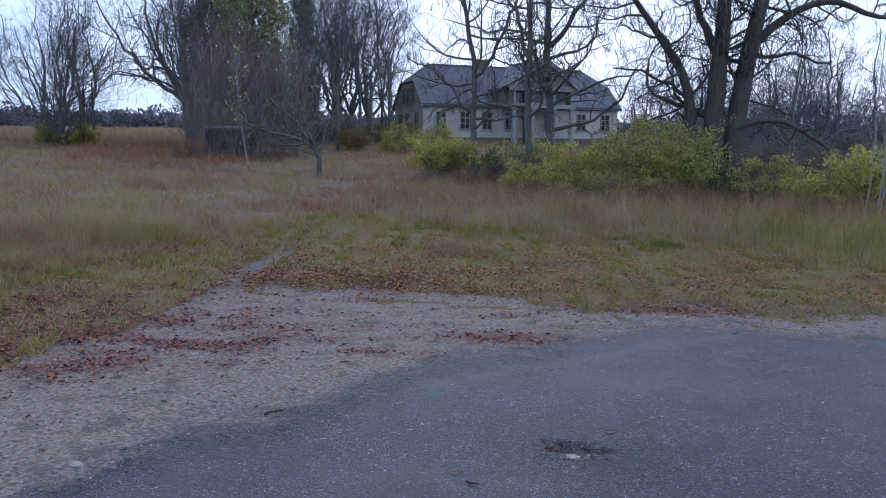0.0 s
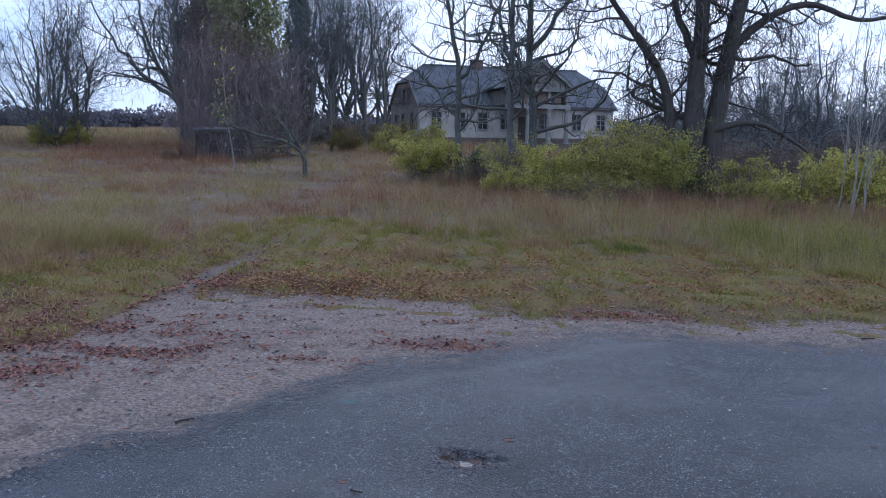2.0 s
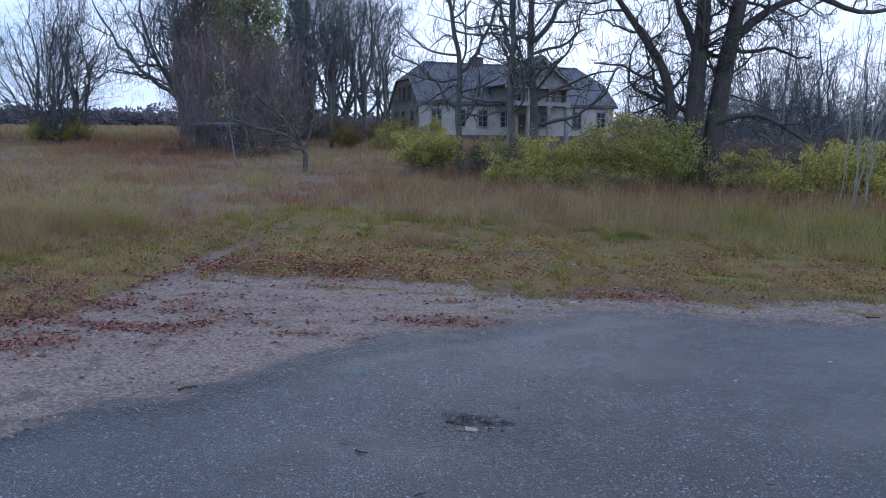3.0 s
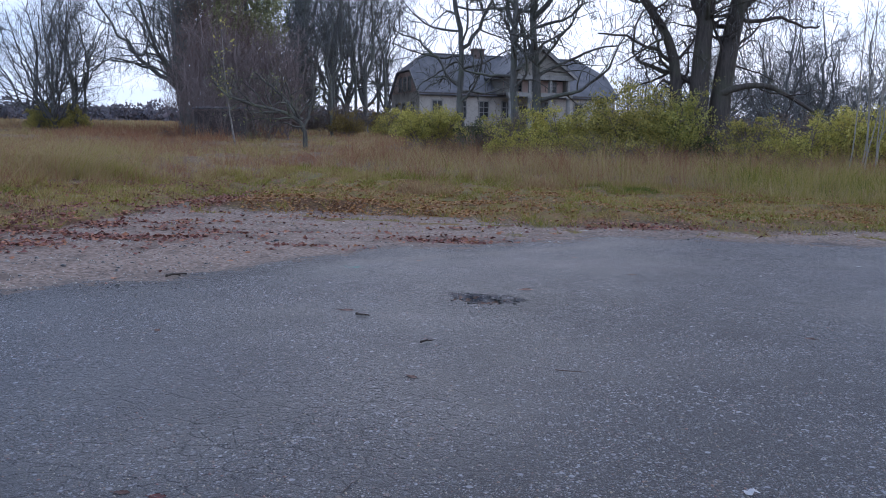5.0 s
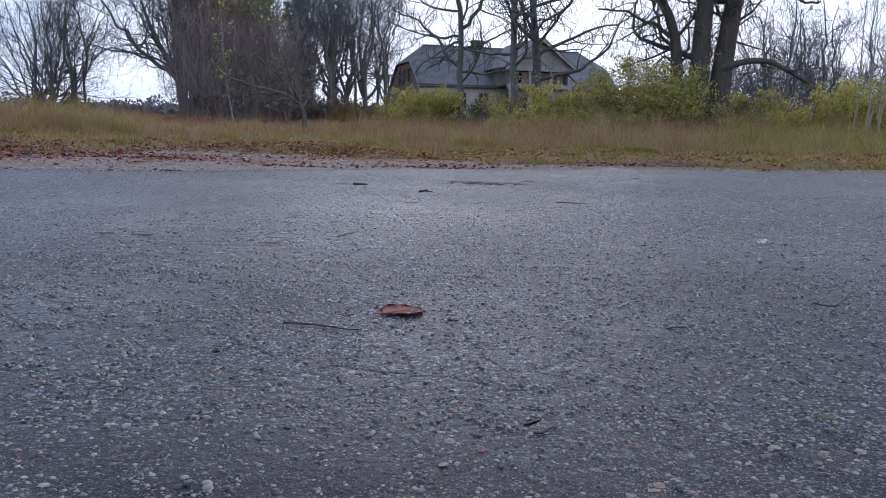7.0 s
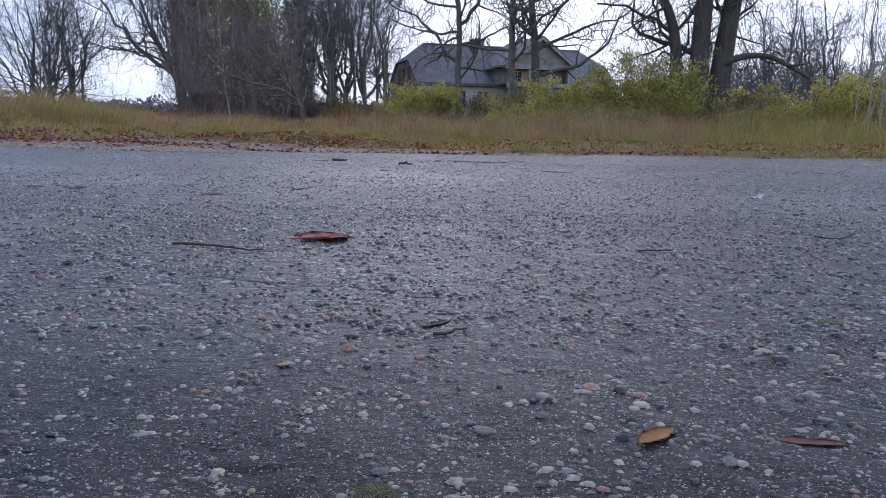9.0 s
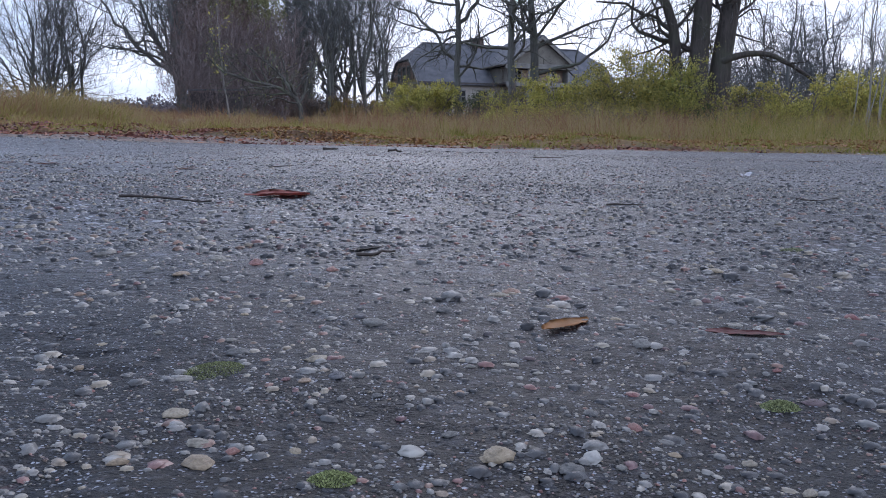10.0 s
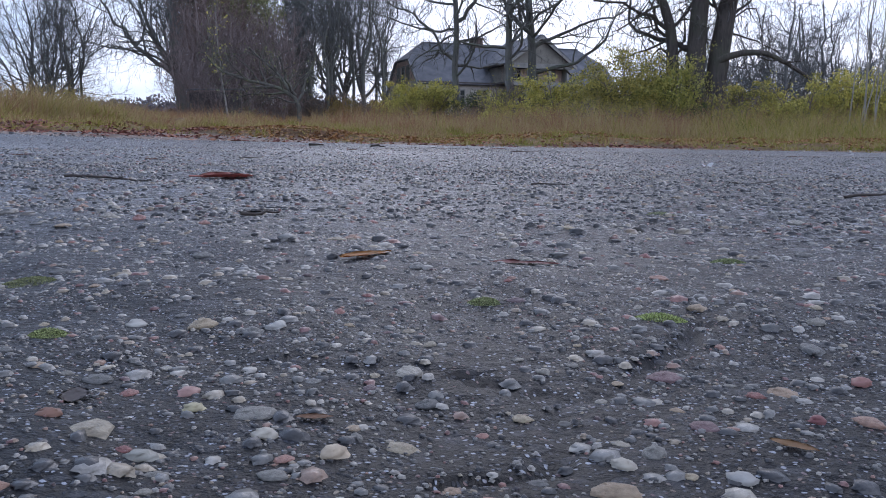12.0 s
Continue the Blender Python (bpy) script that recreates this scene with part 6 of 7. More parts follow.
# ---- on the road: stones in the asphalt, leaves, twigs, litter ----
def pebble_material():
    m, ns, ls, b = nodes_of("road_stone", 0.34, 0.7)
    rnd = ns.new("ShaderNodeObjectInfo").outputs["Random"]
    isl = ns.new("ShaderNodeNewGeometry").outputs["Random Per Island"]
    co = ns.new("ShaderNodeTexCoord").outputs["Object"]
    f = calc(ns, ls, "FRACT", calc(ns, ls, "ADD", rnd, isl))
    col = ramp(ns, ls, f, [(0.0, (0.024, 0.024, 0.028)), (0.32, (0.042, 0.042, 0.046)), (0.46, (0.105, 0.103, 0.100)), (0.60, (0.20, 0.194, 0.183)), (0.78, (0.36, 0.335, 0.30)), (0.86, (0.34, 0.29, 0.215)), (0.90, (0.25, 0.20, 0.145)), (0.94, (0.28, 0.14, 0.115)), (0.975, (0.17, 0.085, 0.085)), (1.0, (0.04, 0.04, 0.045))])
    grain = noise_at(ns, ls, co, 900, 4, 0.65)
    col = mix(ns, ls, 1.0, col, ramp(ns, ls, grain, [(0.3, grey(0.62)), (0.6, grey(1.05))]), "MULTIPLY")
    ls.new(col, b.inputs["Base Color"])
    bump(ns, ls, b, grain, 0.35, 0.001)
    return m


MAT_PEBBLE = pebble_material()


def pale_pebble_material():
    m, ns, ls, b = nodes_of("pale_pebble", 0.5, 0.4)
    rnd = ns.new("ShaderNodeObjectInfo").outputs["Random"]
    co = ns.new("ShaderNodeTexCoord").outputs["Object"]
    col = ramp(ns, ls, rnd, [(0.0, (0.10, 0.10, 0.10)), (0.22, (0.17, 0.165, 0.155)), (0.40, (0.24, 0.225, 0.195)), (0.52, (0.33, 0.305, 0.26)), (0.64, (0.36, 0.295, 0.20)), (0.74, (0.33, 0.235, 0.165)), (0.83, (0.34, 0.19, 0.155)), (0.92, (0.24, 0.10, 0.095)), (1.0, (0.13, 0.13, 0.14))])
    grain = noise_at(ns, ls, co, 2.4, 5, 0.65)
    ls.new(mix(ns, ls, 1.0, col, ramp(ns, ls, grain, [(0.3, grey(0.6)), (0.62, grey(1.08))]), "MULTIPLY"), b.inputs["Base Color"])
    bump(ns, ls, b, grain, 0.4, 0.3)
    return m


MAT_PEBBLE_PALE = pale_pebble_material()


def dome(rng, sides, rings):
    """The upper part of a rounded stone of unit size, a little irregular."""
    v, f = [], []
    for k in range(rings):
        e = (k / rings) * math.pi / 2
        for i in range(sides):
            a = 2 * math.pi * (i + 0.5 * (k % 2)) / sides
            q = rng.uniform(0.70, 1.15)
            v.append((math.cos(a) * math.cos(e) * q, math.sin(a) * math.cos(e) * q, math.sin(e) * rng.uniform(0.85, 1.1) - 0.25))
    v.append((rng.normal(0, 0.1), rng.normal(0, 0.1), 0.75))
    for k in range(rings - 1):
        for i in range(sides):
            j = (i + 1) % sides
            f += [(k * sides + i, k * sides + j, (k + 1) * sides + j), (k * sides + i, (k + 1) * sides + j, (k + 1) * sides + i)]
    for i in range(sides):
        f.append(((rings - 1) * sides + i, (rings - 1) * sides + (i + 1) % sides, len(v) - 1))
    return np.array(v), np.array(f)


def stone_field(name, rng, x, y, r, tall, shapes):
    n = len(x)
    vs, fs, base = [], [], 0
    pick = rng.randint(0, len(shapes), n)
    for k, (V, F) in enumerate(shapes):
        s = np.nonzero(pick == k)[0]
        if len(s) == 0:
            continue
        a = rng.uniform(0, 2 * np.pi, len(s))
        el = rng.uniform(0.62, 1.0, len(s))
        X, Y = V[None, :, 0] * r[s, None], V[None, :, 1] * (r[s] * el)[:, None]
        c, q = np.cos(a)[:, None], np.sin(a)[:, None]
        P = np.stack([x[s, None] + X * c - Y * q, y[s, None] + X * q + Y * c, ground_z(x[s], y[s])[:, None] + V[None, :, 2] * (r[s] * tall[s])[:, None]], -1)
        idx = base + (np.arange(len(s)) * len(V))[:, None, None] + F[None]
        vs.append(P.reshape(-1, 3))
        fs.append(idx.reshape(-1, 3))
        base += len(s) * len(V)
    return mesh_of(name, np.concatenate(vs), np.concatenate(fs), MAT_PEBBLE, True)


def build_stones():
    rng = np.random.RandomState(120)
    fine = [dome(rng, 6, 2) for _ in range(14)]
    rough = [dome(rng, 4 + k % 2, 2) for k in range(12)]
    chips = [dome(rng, 5, 1) for _ in range(8)]

    def wedge(n, d0, d1):
        d = np.sqrt(rng.uniform(d0 * d0, d1 * d1, n))
        spill = 0.85 * step(d, 0.15, 0.28) * (1 - step(d, 0.75, 1.3))
        return 0.80 - 0.036 * d + (1.0 - (2.45 + spill) * rng.uniform(0, 1, n)) * (0.015 + 0.60 * d), 0.385 + d

    def lay(name, label, cat, n, d0, d1, r0, r1, t0, t1, shapes, thin=0.0):
        """Stones between two distances, r0 to r1 in radius with few large ones, lying in patches."""
        x, y = wedge(n, d0, d1)
        keep = (crack_depth(x, y) < 0.35) & (asphalt_line(x, y) > 0.1)
        keep &= rng.uniform(-1, 1, n) * (0.4 + thin) < 0.7 + wob(x, y, 0.05 + 0.12 * d0, 44 + len(name)) - thin
        x, y = x[keep], y[keep]
        r = np.minimum(r0 + (r1 - r0) * 0.28 * rng.gamma(1.3, 0.9, len(x)), r1)
        tagged(new(name, stone_field(name, rng, x, y, r, rng.uniform(t0, t1, len(x)), shapes)), label, cat, kind="stuff")

    lay("road_grit", "fine grit packed in the asphalt", "grit", 9500, 0.05, 0.20, 0.00034, 0.0009, 0.40, 0.8, rough)
    lay("road_grit", "fine grit packed in the asphalt", "grit", 13500, 0.20, 0.42, 0.00045, 0.0011, 0.40, 0.9, chips)
    lay("road_stones", "pale, grey and reddish stones set in asphalt", "stones", 6000, 0.05, 0.45, 0.0009, 0.0030, 0.30, 0.62, fine)
    lay("road_stones", "small stones packed in worn asphalt", "stones", 22500, 0.38, 1.15, 0.0014, 0.0036, 0.42, 0.90, rough)
    lay("road_stones", "larger stones showing in the worn asphalt", "stones", 7000, 0.28, 2.0, 0.0026, 0.0056, 0.35, 0.70, rough)
    lay("road_stones", "small stones standing out of the worn asphalt", "stones", 10000, 1.1, 3.8, 0.0024, 0.0065, 0.35, 0.70, rough)
    # loose grit on the gravel
    n = 19000
    x, y = rng.uniform(-4.5, 5.5, n), rng.uniform(2.6, 8.3, n)
    keep = (gravel_line(x, y) > 0) & (asphalt_line(x, y) < 0.25) & (rng.uniform(0, 1, n) < 0.35 + 0.6 * (x < -0.8))
    x, y = x[keep], y[keep]
    r = 0.004 + 0.005 * rng.gamma(1.2, 0.6, len(x))
    tagged(new("gravel_stones", stone_field("gravel_stones", rng, x, y, np.minimum(r, 0.028), rng.uniform(0.4, 0.8, len(x)), rough)), "loose grey and pale stones on the gravel verge", "gravel", kind="stuff")
    # the larger single stones near the camera's lowest place
    meshes = []
    for k in range(14):
        V, F = dome(rng, 8, 4)
        meshes.append(mesh_of("pebble", V, F, MAT_PEBBLE_PALE, True))
    done = []
    for k in range(1500):
        if len(done) >= 300:
            break
        d = 0.055 + 0.42 * rng.uniform(0, 1) ** 1.5
        px, py = 0.80 - 0.036 * d + rng.uniform(-1.25, 1) * (0.01 + 0.58 * d), 0.385 + d
        q = (0.0012 + 0.0026 * rng.uniform(0, 1) ** 3) * (0.85 + 1.5 * d)
        if any((px - a) ** 2 + (py - b) ** 2 < (q + c) ** 2 * 1.1 for a, b, c in done):
            continue
        done.append((px, py, q))
        ob = new("pebble", meshes[k % 14])
        ob.matrix_world = pose(px, py, gz(px, py), 0, 0, rng.uniform(0, 360)) @ Matrix.Diagonal((q, q * rng.uniform(0.6, 1), q * rng.uniform(0.32, 0.62), 1))
        ob.parent = road


build_stones()


def leaf_thing(label, x, y, length, width, turn, col, curl=0.25, name="fallen_leaf", lobes=0.12, seed=1, thick=0.0005, stalk=True):
    """A dry curled leaf with a midrib, lying on the road."""
    rng = np.random.RandomState(seed)
    m, ns, ls, b = nodes_of("dry_leaf", 0.55, 0.35)
    co = ns.new("ShaderNodeTexCoord").outputs["Object"]
    blot = noise_at(ns, ls, co, 60, 4)
    ls.new(ramp(ns, ls, blot, [(0.3, tuple(c * 0.5 for c in col)), (0.65, col)]), b.inputs["Base Color"])
    bump(ns, ls, b, noise_at(ns, ls, co, 150, 3), 0.4, 0.001)
    bm = bmesh.new()
    nu, nv = 11, 5
    grid = []
    for i in range(nu):
        t = i / (nu - 1)
        w = width / 2 * math.sin(math.pi * min(1, t * 0.92 + 0.06)) ** 0.8 * (1 + lobes * math.sin(t * 19))
        row = []
        for j in range(nv):
            s = j / (nv - 1) * 2 - 1
            z = curl * width * (s * s) * (0.6 + 0.4 * math.sin(t * 4)) + curl * length * 0.25 * (t - 0.5) ** 2 + rng.normal(0, 0.005 * length)
            row.append(bm.verts.new((length * (t - 0.5), w * s, z + 0.008 * length)))
        grid.append(row)
    for i in range(nu - 1):
        for j in range(nv - 1):
            f = bm.faces.new((grid[i][j], grid[i + 1][j], grid[i + 1][j + 1], grid[i][j + 1]))
            f.smooth = True
    bmesh.ops.solidify(bm, geom=bm.faces[:], thickness=thick)
    ob = thing(name, label, "leaf", pose(x, y, gz(x, y) + 0.0004 - 0.03 * max(0.0, length - 0.03), 0, 0, turn), "single leaves")
    part("blade", bm, m, ob)
    if not stalk:
        return ob
    P = np.array([[[-length * 0.72, 0.002, 0.002], [-length * 0.45, 0, 0.0015], [0, 0, 0.0022], [length * 0.4, 0, 0.003]]])
    attach("stalk", mesh_of("stalk", *tubes([(P, np.array([[0.0009, 0.0008, 0.0006, 0.0003]]) * length / 0.05, 5)]), m, True), ob)
    return ob


leaf_thing("red-brown flat leaf lying on the asphalt", 0.563, 1.155, 0.050, 0.056, 30, (0.48, 0.18, 0.15), 0.075, seed=2)
leaf_thing("narrow orange-brown leaf strip on the asphalt", 0.764, 0.642, 0.021, 0.0082, 48, (0.54, 0.25, 0.08), 0.10, seed=3, thick=0.0003, stalk=False)
leaf_thing("narrow dark red-brown leaf strip on the asphalt", 0.813, 0.646, 0.027, 0.0068, -8, (0.27, 0.105, 0.10), 0.06, seed=4, thick=0.0003, stalk=False)
leaf_thing("tiny orange leaf scrap between the stones", 0.841, 0.490, 0.0065, 0.0026, -40, (0.36, 0.20, 0.09), 0.04, seed=5, thick=0.0002, stalk=False)
leaf_thing("small brown leaf scrap between the stones", 0.776, 0.495, 0.0055, 0.0022, 5, (0.26, 0.13, 0.07), 0.04, seed=6, thick=0.0002, stalk=False)
leaf_thing("grey rotted leaf pressed into the asphalt", 0.739, 0.500, 0.0075, 0.0042, 110, (0.17, 0.14, 0.13), 0.03, seed=7, thick=0.0002, stalk=False)
leaf_thing("dark grey leaf strip on the asphalt", 0.686, 0.800, 0.022, 0.0055, 50, (0.12, 0.10, 0.095), 0.04, seed=13, thick=0.0003, stalk=False)
leaf_thing("dark red leaf on the wet-looking asphalt", -0.005, 1.813, 0.036, 0.028, 5, (0.22, 0.075, 0.07), 0.03, seed=8)
leaf_thing("brown leaf on the wet-looking asphalt", -0.085, 1.825, 0.034, 0.022, 5, (0.19, 0.11, 0.095), 0.03, seed=14)
leaf_thing("pale orange leaf on the asphalt", 0.265, 1.745, 0.032, 0.024, 15, (0.26, 0.14, 0.11), 0.03, seed=9)
leaf_thing("faded red leaf flat on the asphalt", 0.09, 3.69, 0.060, 0.045, 0, (0.34, 0.19, 0.16), 0.03, seed=10)
leaf_thing("orange-brown leaf beside the pothole", 0.907, 4.32, 0.07, 0.05, 25, (0.40, 0.22, 0.17), 0.05, seed=11)
leaf_thing("brown leaf caught in the pothole", 0.56, 4.08, 0.07, 0.04, 60, (0.20, 0.11, 0.07), 0.4, seed=12)
for k, (x, y) in enumerate(((1.55, 4.9), (2.35, 6.2), (3.1, 6.3), (-0.55, 3.2), (1.95, 3.4), (2.9, 4.4), (0.3, 5.2), (1.3, 5.6), (0.45, 2.7))):
    leaf_thing("small brown leaf scattered on the road", x, y, 0.040, 0.024, 40 * k, (0.28, 0.16, 0.13), 0.05, seed=20 + k)


def twig_thing(label, pts, r, col=(0.035, 0.028, 0.024), seed=0, side=True, lift=0.004):
    rng = np.random.RandomState(seed)
    P = np.array([(x, y, gz(x, y) + lift) for x, y in pts])
    o = P[0].copy()
    P = resample(P - o, 9, r * 0.9, rng)
    P[:, 2] = np.maximum(P[:, 2], [gz(*(q[:2] + o[:2])) - o[2] + r * 0.8 + lift for q in P])
    ob = thing("twig", label, "twig", Matrix.Translation(Vector(o)), "twigs on the road")
    m = simple("wet_twig", [(0.3, col), (0.7, tuple(c * 2 for c in col))], 90, 0.6, 0.3, 0.3, 500, 0.001)
    attach("stick", mesh_of("stick", *tubes([(P[None], np.linspace(r, r * 0.45, 9)[None], 6)]), m, True), ob)
    if side:
        i = 5
        d = (P[i + 1] - P[i]) + np.array([0, 0, 0.2 * r]) + rng.normal(0, 0.3, 3) * np.linalg.norm(P[i + 1] - P[i])
        S = np.stack([P[i], P[i] + d * 0.6, P[i] + d * 1.1])
        attach("side_shoot", mesh_of("side_shoot", *tubes([(S[None], np.array([[r * 0.5, r * 0.4, r * 0.25]]), 5)]), m, True), ob)
    return ob


twig_thing("thin dark forked twig on the asphalt", [(0.445, 1.075), (0.49, 1.068), (0.527, 1.058)], 0.0014, seed=1, lift=0.001)
twig_thing("short dark stick on the asphalt", [(0.685, 0.774), (0.693, 0.782), (0.701, 0.787)], 0.0010, seed=2, side=False, lift=0.0005)
twig_thing("long thin bent twig on the asphalt", [(1.075, 1.285), (1.09, 1.25), (1.16, 1.372)], 0.0010, seed=3, lift=0.0005)
twig_thing("short thin twig on the asphalt", [(0.847, 1.097), (0.862, 1.105), (0.878, 1.109)], 0.0009, seed=4, side=False, lift=0.0005)
twig_thing("dark stick lying on the road", [(1.094, 1.049), (1.12, 1.06), (1.16, 1.072)], 0.0014, seed=5, lift=0.0005)
twig_thing("thin twig lying on the road", [(1.277, 1.505), (1.282, 1.47), (1.277, 1.439)], 0.0014, seed=6, lift=0.0005)
twig_thing("small dark stick on the road", [(0.145, 3.59), (0.17, 3.575), (0.205, 3.56)], 0.006, seed=7, side=False)
twig_thing("small dark stick near the pothole", [(0.45, 3.12), (0.47, 3.145), (0.49, 3.16)], 0.0045, seed=8, side=False)
twig_thing("dark stick at the asphalt's broken edge", [(-0.98, 4.41), (-0.94, 4.45), (-0.89, 4.47)], 0.009, seed=9)
twig_thing("thin dark twig on the asphalt", [(0.369, 1.863), (0.38, 1.90), (0.393, 1.939)], 0.0014, seed=10, side=False, lift=0.001)
twig_thing("thin brown stick on the asphalt", [(0.905, 2.822), (0.95, 2.812), (0.99, 2.802)], 0.0018, (0.07, 0.05, 0.045), seed=12, side=False, lift=0.002)
twig_thing("dark stick near the gravel edge", [(4.10, 7.10), (4.16, 7.13), (4.21, 7.12)], 0.010, seed=11)


def scrap_of_paper():
    m = simple("white_paper", [(0.3, (0.62, 0.63, 0.66)), (0.7, (0.80, 0.80, 0.82))], 60, 0.7, 0.3, 0.3, 300, 0.002)
    rng = np.random.RandomState(130)
    bm = bmesh.new()
    g = [[bm.verts.new((0.032 * (i / 5 - 0.5) + rng.normal(0, 0.002), 0.022 * (j / 3 - 0.5) + rng.normal(0, 0.002), 0.002 + abs(rng.normal(0, 0.003)) + 0.004 * (i == 3))) for j in range(4)] for i in range(6)]
    for i in range(5):
        for j in range(3):
            bm.faces.new((g[i][j], g[i + 1][j], g[i + 1][j + 1], g[i][j + 1]))
    bmesh.ops.solidify(bm, geom=bm.faces[:], thickness=0.0004)
    me = bpy.data.meshes.new("paper_scrap")
    bm.to_mesh(me)
    bm.free()
    me.materials.append(m)
    ob = new("paper_scrap", me)
    ob.matrix_world = pose(1.238, 1.935, gz(1.238, 1.935) + 0.001, 0, 0, 20)
    tagged(ob, "crumpled white paper scrap on the asphalt", "litter")


scrap_of_paper()


def moss_cushion(label, x, y, rx, ry, seed, col=(0.36, 0.42, 0.16)):
    rng = np.random.RandomState(seed)
    m, ns, ls, b = nodes_of("moss", 0.85, 0.2)
    isl = ns.new("ShaderNodeNewGeometry").outputs["Random Per Island"]
    ls.new(ramp(ns, ls, isl, [(0.1, tuple(c * 0.35 for c in col)), (0.6, col), (0.95, tuple(min(1, c * 1.5) for c in col))]), b.inputs["Base Color"])
    n = 2600
    a, q = rng.uniform(0, 2 * np.pi, n), np.sqrt(rng.uniform(0, 1, n))
    px, py = q * rx * np.cos(a), q * ry * np.sin(a)
    C = np.stack([px, py, ground_z(x + px, y + py) - gz(x, y) + 0.0013 * (1 - q * q) * rng.uniform(0.3, 1.2, n)], 1)
    ob = new("moss_cushion", leaf_mesh(rng, C, 0.00034, m, name="moss_cushion"))
    ob.location = (x, y, gz(x, y))
    tagged(ob, label, "moss", "moss on the road", "stuff")


moss_cushion("bright green moss cushion in a crack", 0.840, 0.564, 0.0058, 0.0034, 1)
moss_cushion("small green moss patch between stones", 0.801, 0.580, 0.0042, 0.0026, 2, (0.31, 0.34, 0.17))
moss_cushion("dark green moss patch on the asphalt", 0.677, 0.599, 0.0070, 0.0070, 3, (0.23, 0.25, 0.12))
moss_cushion("green moss patch on the asphalt", 0.716, 0.536, 0.0040, 0.0034, 4, (0.30, 0.34, 0.15))
moss_cushion("tuft of grey-green moss on the road", 0.899, 0.827, 0.0080, 0.0050, 5, (0.32, 0.34, 0.20))
moss_cushion("small green moss patch on the road", 0.885, 0.665, 0.0065, 0.0035, 6, (0.27, 0.31, 0.15))


def single_stone(label, x, y, r, col, seed, tall=0.7):
    rng = np.random.RandomState(seed)
    V, F = dome(rng, 9, 5)
    m = simple("stone_tone", [(0.3, tuple(c * 0.55 for c in col)), (0.7, col)], 150, 0.55, 0.4, 0.4, 700, 0.001)
    ob = new("stone", mesh_of("stone", V * np.array([r, r * rng.uniform(0.65, 0.95), r * tall]), F, m, True))
    ob.matrix_world = pose(x, y, gz(x, y) + r * tall * 0.15, 0, 0, rng.uniform(0, 360))
    tagged(ob, label, "stone", "single stones on the road")


for k, (label, x, y, r, col, tall) in enumerate((
        ("dark rough stone lying on the asphalt", 0.875, 0.769, 0.0036, (0.05, 0.045, 0.04), 1.3),
        ("black stone lying on the asphalt", 0.753, 0.642, 0.0024, (0.035, 0.035, 0.038), 1.2),
        ("black pebble on the asphalt", 0.759, 0.658, 0.0022, (0.035, 0.035, 0.038), 1.2),
        ("reddish pebble set in the asphalt", 0.866, 0.525, 0.0027, (0.30, 0.14, 0.12), 0.9),
        ("dark red pebble set in the asphalt", 0.849, 0.502, 0.0018, (0.22, 0.08, 0.08), 0.9),
        ("pale quartz pebble with an ochre side", 0.781, 0.482, 0.0021, (0.55, 0.45, 0.33), 1.3),
        ("brown pebble set in the asphalt", 0.741, 0.489, 0.0021, (0.26, 0.14, 0.10), 0.9),
        ("pale beige pebble set in the asphalt", 0.771, 0.487, 0.0022, (0.46, 0.42, 0.35), 0.9),
        ("pale yellow pebble set in the asphalt", 0.758, 0.497, 0.0020, (0.46, 0.41, 0.26), 0.9),
        ("pinkish pebble set in the asphalt", 0.754, 0.506, 0.0022, (0.40, 0.24, 0.21), 0.9),
        ("round beige pebble set in the asphalt", 0.817, 0.482, 0.0018, (0.44, 0.40, 0.33), 1.0),
        ("greyish pebble set in the asphalt", 0.758, 0.478, 0.0024, (0.34, 0.33, 0.29), 0.8),
        ("white pebble set in the asphalt", 0.831, 0.480, 0.0024, (0.40, 0.385, 0.36), 0.9),
        ("pale oval pebble set in the asphalt", 0.727, 0.551, 0.0028, (0.46, 0.44, 0.40), 0.9),
        ("grey-white pebble set in the asphalt", 0.758, 0.548, 0.0024, (0.44, 0.43, 0.40), 0.9),
        ("dark stone on the road", 0.806, 1.420, 0.0045, (0.04, 0.038, 0.036), 1.1),
        ("small dark stone on the road", 0.847, 1.468, 0.0045, (0.04, 0.038, 0.036), 1.1),
        ("black stone on the road", 1.063, 1.314, 0.0030, (0.04, 0.038, 0.036), 1.3),
        ("white stone on the road", 2.297, 4.969, 0.014, (0.6, 0.6, 0.6), 0.6),
        ("pale stone on the road's far side", 3.112, 5.531, 0.014, (0.6, 0.6, 0.6), 0.6),
        ("white stone by the gravel edge", 1.217, 6.492, 0.016, (0.6, 0.6, 0.58), 0.6),
        ("flat pale stone at the road's edge", -1.64, 3.60, 0.045, (0.36, 0.34, 0.31), 0.3),
        ("flat grey stone at the road's edge", -1.72, 3.86, 0.035, (0.30, 0.29, 0.27), 0.3))):
    single_stone(label, x, y, r, col, 300 + k, tall * 0.6)


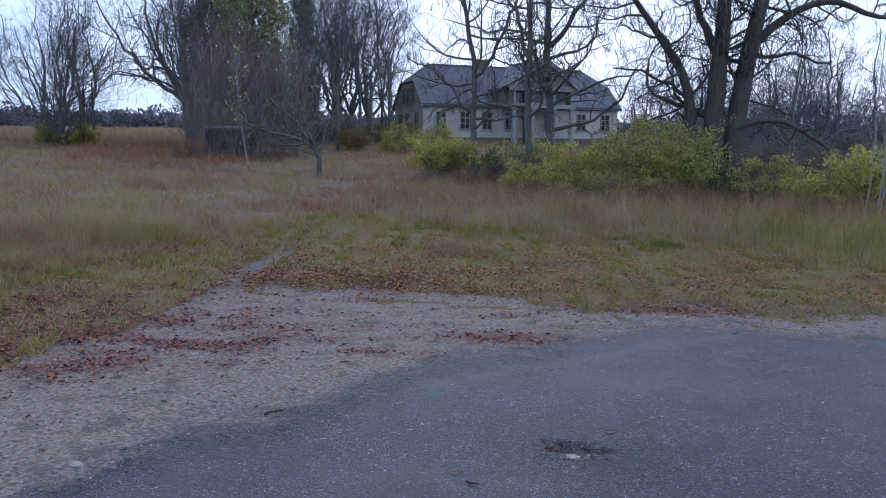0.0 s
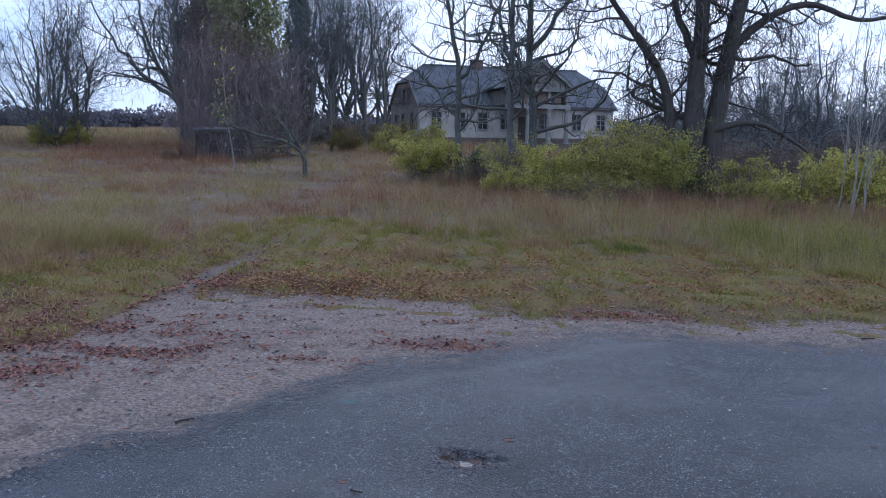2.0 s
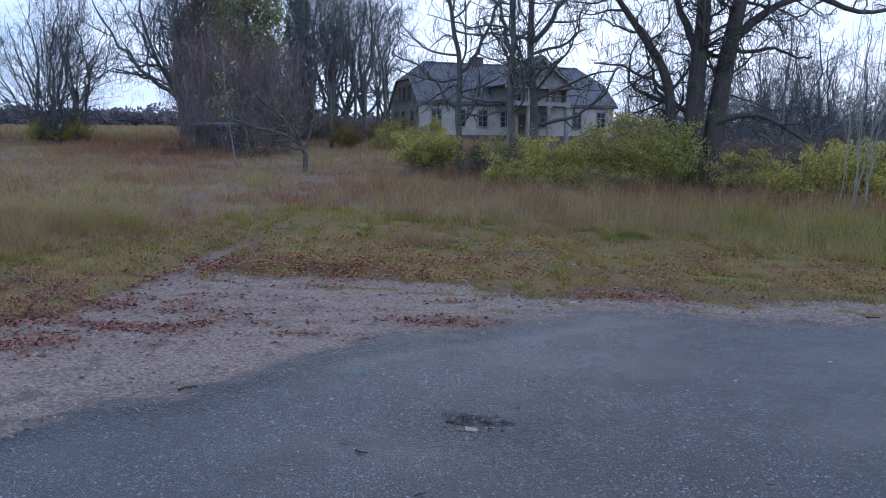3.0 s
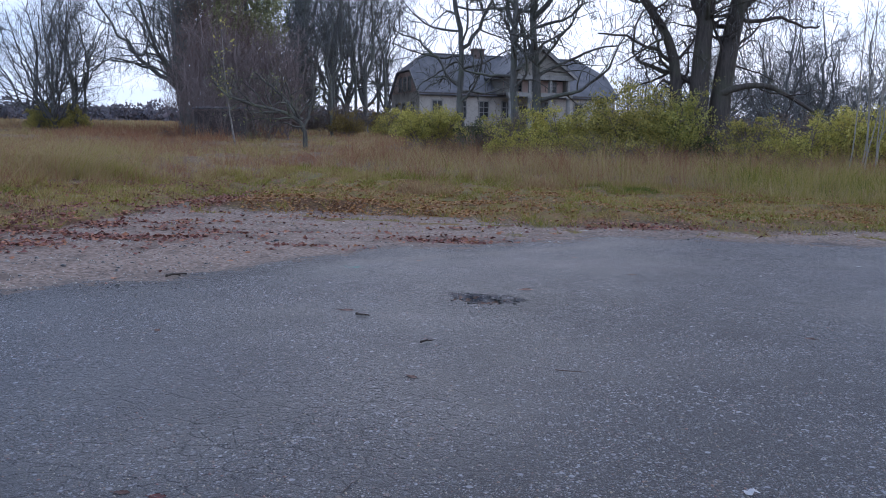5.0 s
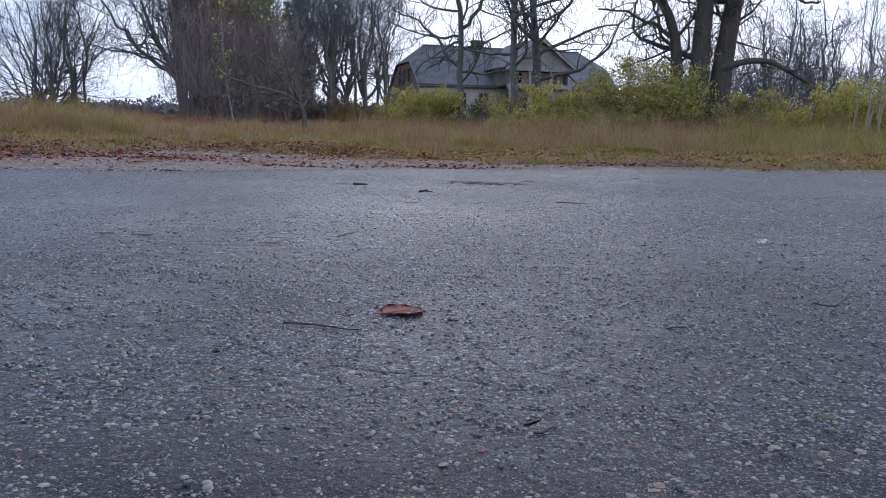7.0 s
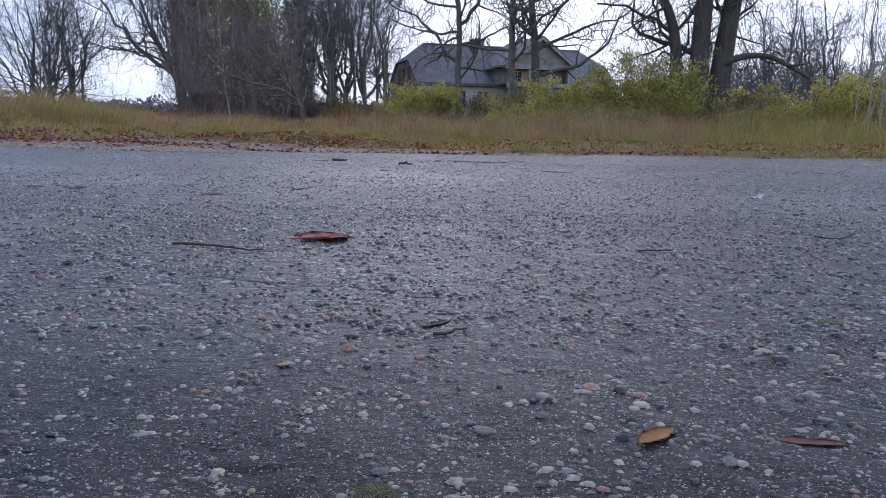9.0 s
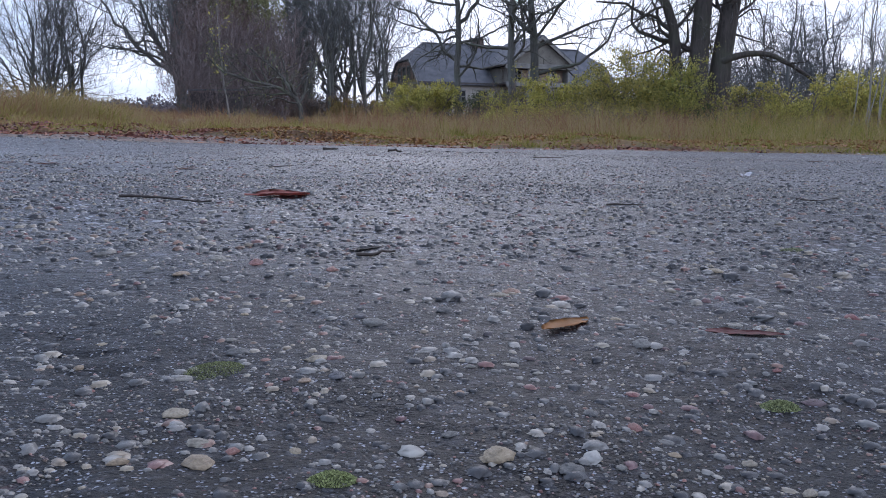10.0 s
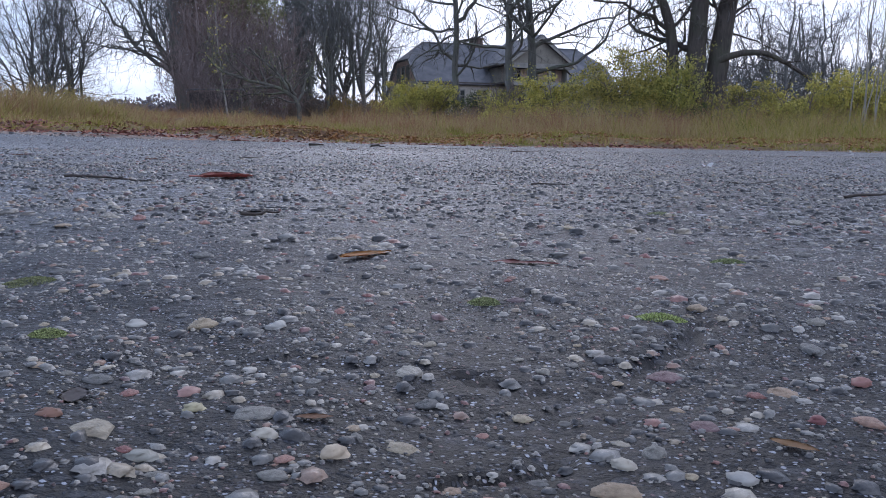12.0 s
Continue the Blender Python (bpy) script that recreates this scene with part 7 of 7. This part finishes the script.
def paint_mark():
    rng = np.random.RandomState(140)
    m = simple("teal_spray_paint", [(0.40, (0.05, 0.10, 0.10)), (0.65, (0.07, 0.22, 0.20))], 45, 0.7, 0.3, 0.2, 260, 0.001)
    bm = bmesh.new()
    for _ in range(26):
        cx, cy, r = rng.normal(0, 0.045), rng.normal(0, 0.028), rng.uniform(0.004, 0.013)
        ring = [bm.verts.new((cx + r * q * math.cos(a), cy + r * q * math.sin(a), ground_z(-0.055 + cx, 4.87 + cy) - gz(-0.055, 4.87) + 0.004)) for a, q in ((k * math.pi / 4, rng.uniform(0.6, 1.2)) for k in range(8))]
        bm.faces.new(ring)
    me = bpy.data.meshes.new("paint_mark")
    bm.to_mesh(me)
    bm.free()
    me.materials.append(m)
    ob = new("paint_mark", me)
    ob.location = (-0.055, 4.87, gz(-0.055, 4.87))
    tagged(ob, "small faded teal paint mark on the asphalt", "paint mark")


paint_mark()


def puddle(label, x, y, rx, ry, z, seed, turn=0.0, rough=0.03):
    """A still sheet of rain water with an uneven shore."""
    m, ns, ls, b = nodes_of("shallow_water", rough, 0.3)
    b.inputs["Base Color"].default_value = (0.030, 0.028, 0.026, 1)
    bump(ns, ls, b, noise_at(ns, ls, ns.new("ShaderNodeTexCoord").outputs["Object"], 30, 2), 0.05, 0.002)
    rng = np.random.RandomState(seed)
    bm = bmesh.new()
    ring = []
    c, s = math.cos(radians(turn)), math.sin(radians(turn))
    for k in range(26):
        a, q = 2 * math.pi * k / 26, rng.uniform(0.72, 1.18)
        u, v = rx * q * math.cos(a), ry * q * math.sin(a)
        ring.append(bm.verts.new((x + u * c - v * s, y + u * s + v * c, z)))
    bm.faces.new(ring)
    me = bpy.data.meshes.new("puddle")
    bm.to_mesh(me)
    bm.free()
    me.materials.append(m)
    tagged(new("puddle", me), label, "puddle", kind="structure")


puddle("small puddle of rain water in the pothole", 0.655, 4.03, 0.055, 0.040, gz(0.68, 4.02) + 0.004, 141, 0, 0.10)
puddle("small puddle of rain water in the pothole", 0.775, 4.03, 0.040, 0.028, gz(0.775, 4.03) + 0.003, 143)
puddle("narrow pale puddle among leaves at the road's edge", 1.62, 7.53, 0.21, 0.055, gz(1.62, 7.53) + 0.006, 142, 60, 0.32)

# crumbs of broken asphalt in and round the pothole
rng = np.random.RandomState(150)
for k in range(34):
    a, q = rng.uniform(0, 2 * math.pi), rng.uniform(0.2, 1.0) ** 0.6
    tone = rng.choice([0.03, 0.04, 0.05, 0.16])
    single_stone("broken crumb of asphalt by the pothole", 0.69 + 0.19 * q * math.cos(a), 4.02 + 0.13 * q * math.sin(a), rng.uniform(0.006, 0.016), (tone, tone * 0.95, tone * 0.92), 400 + k, 0.55)
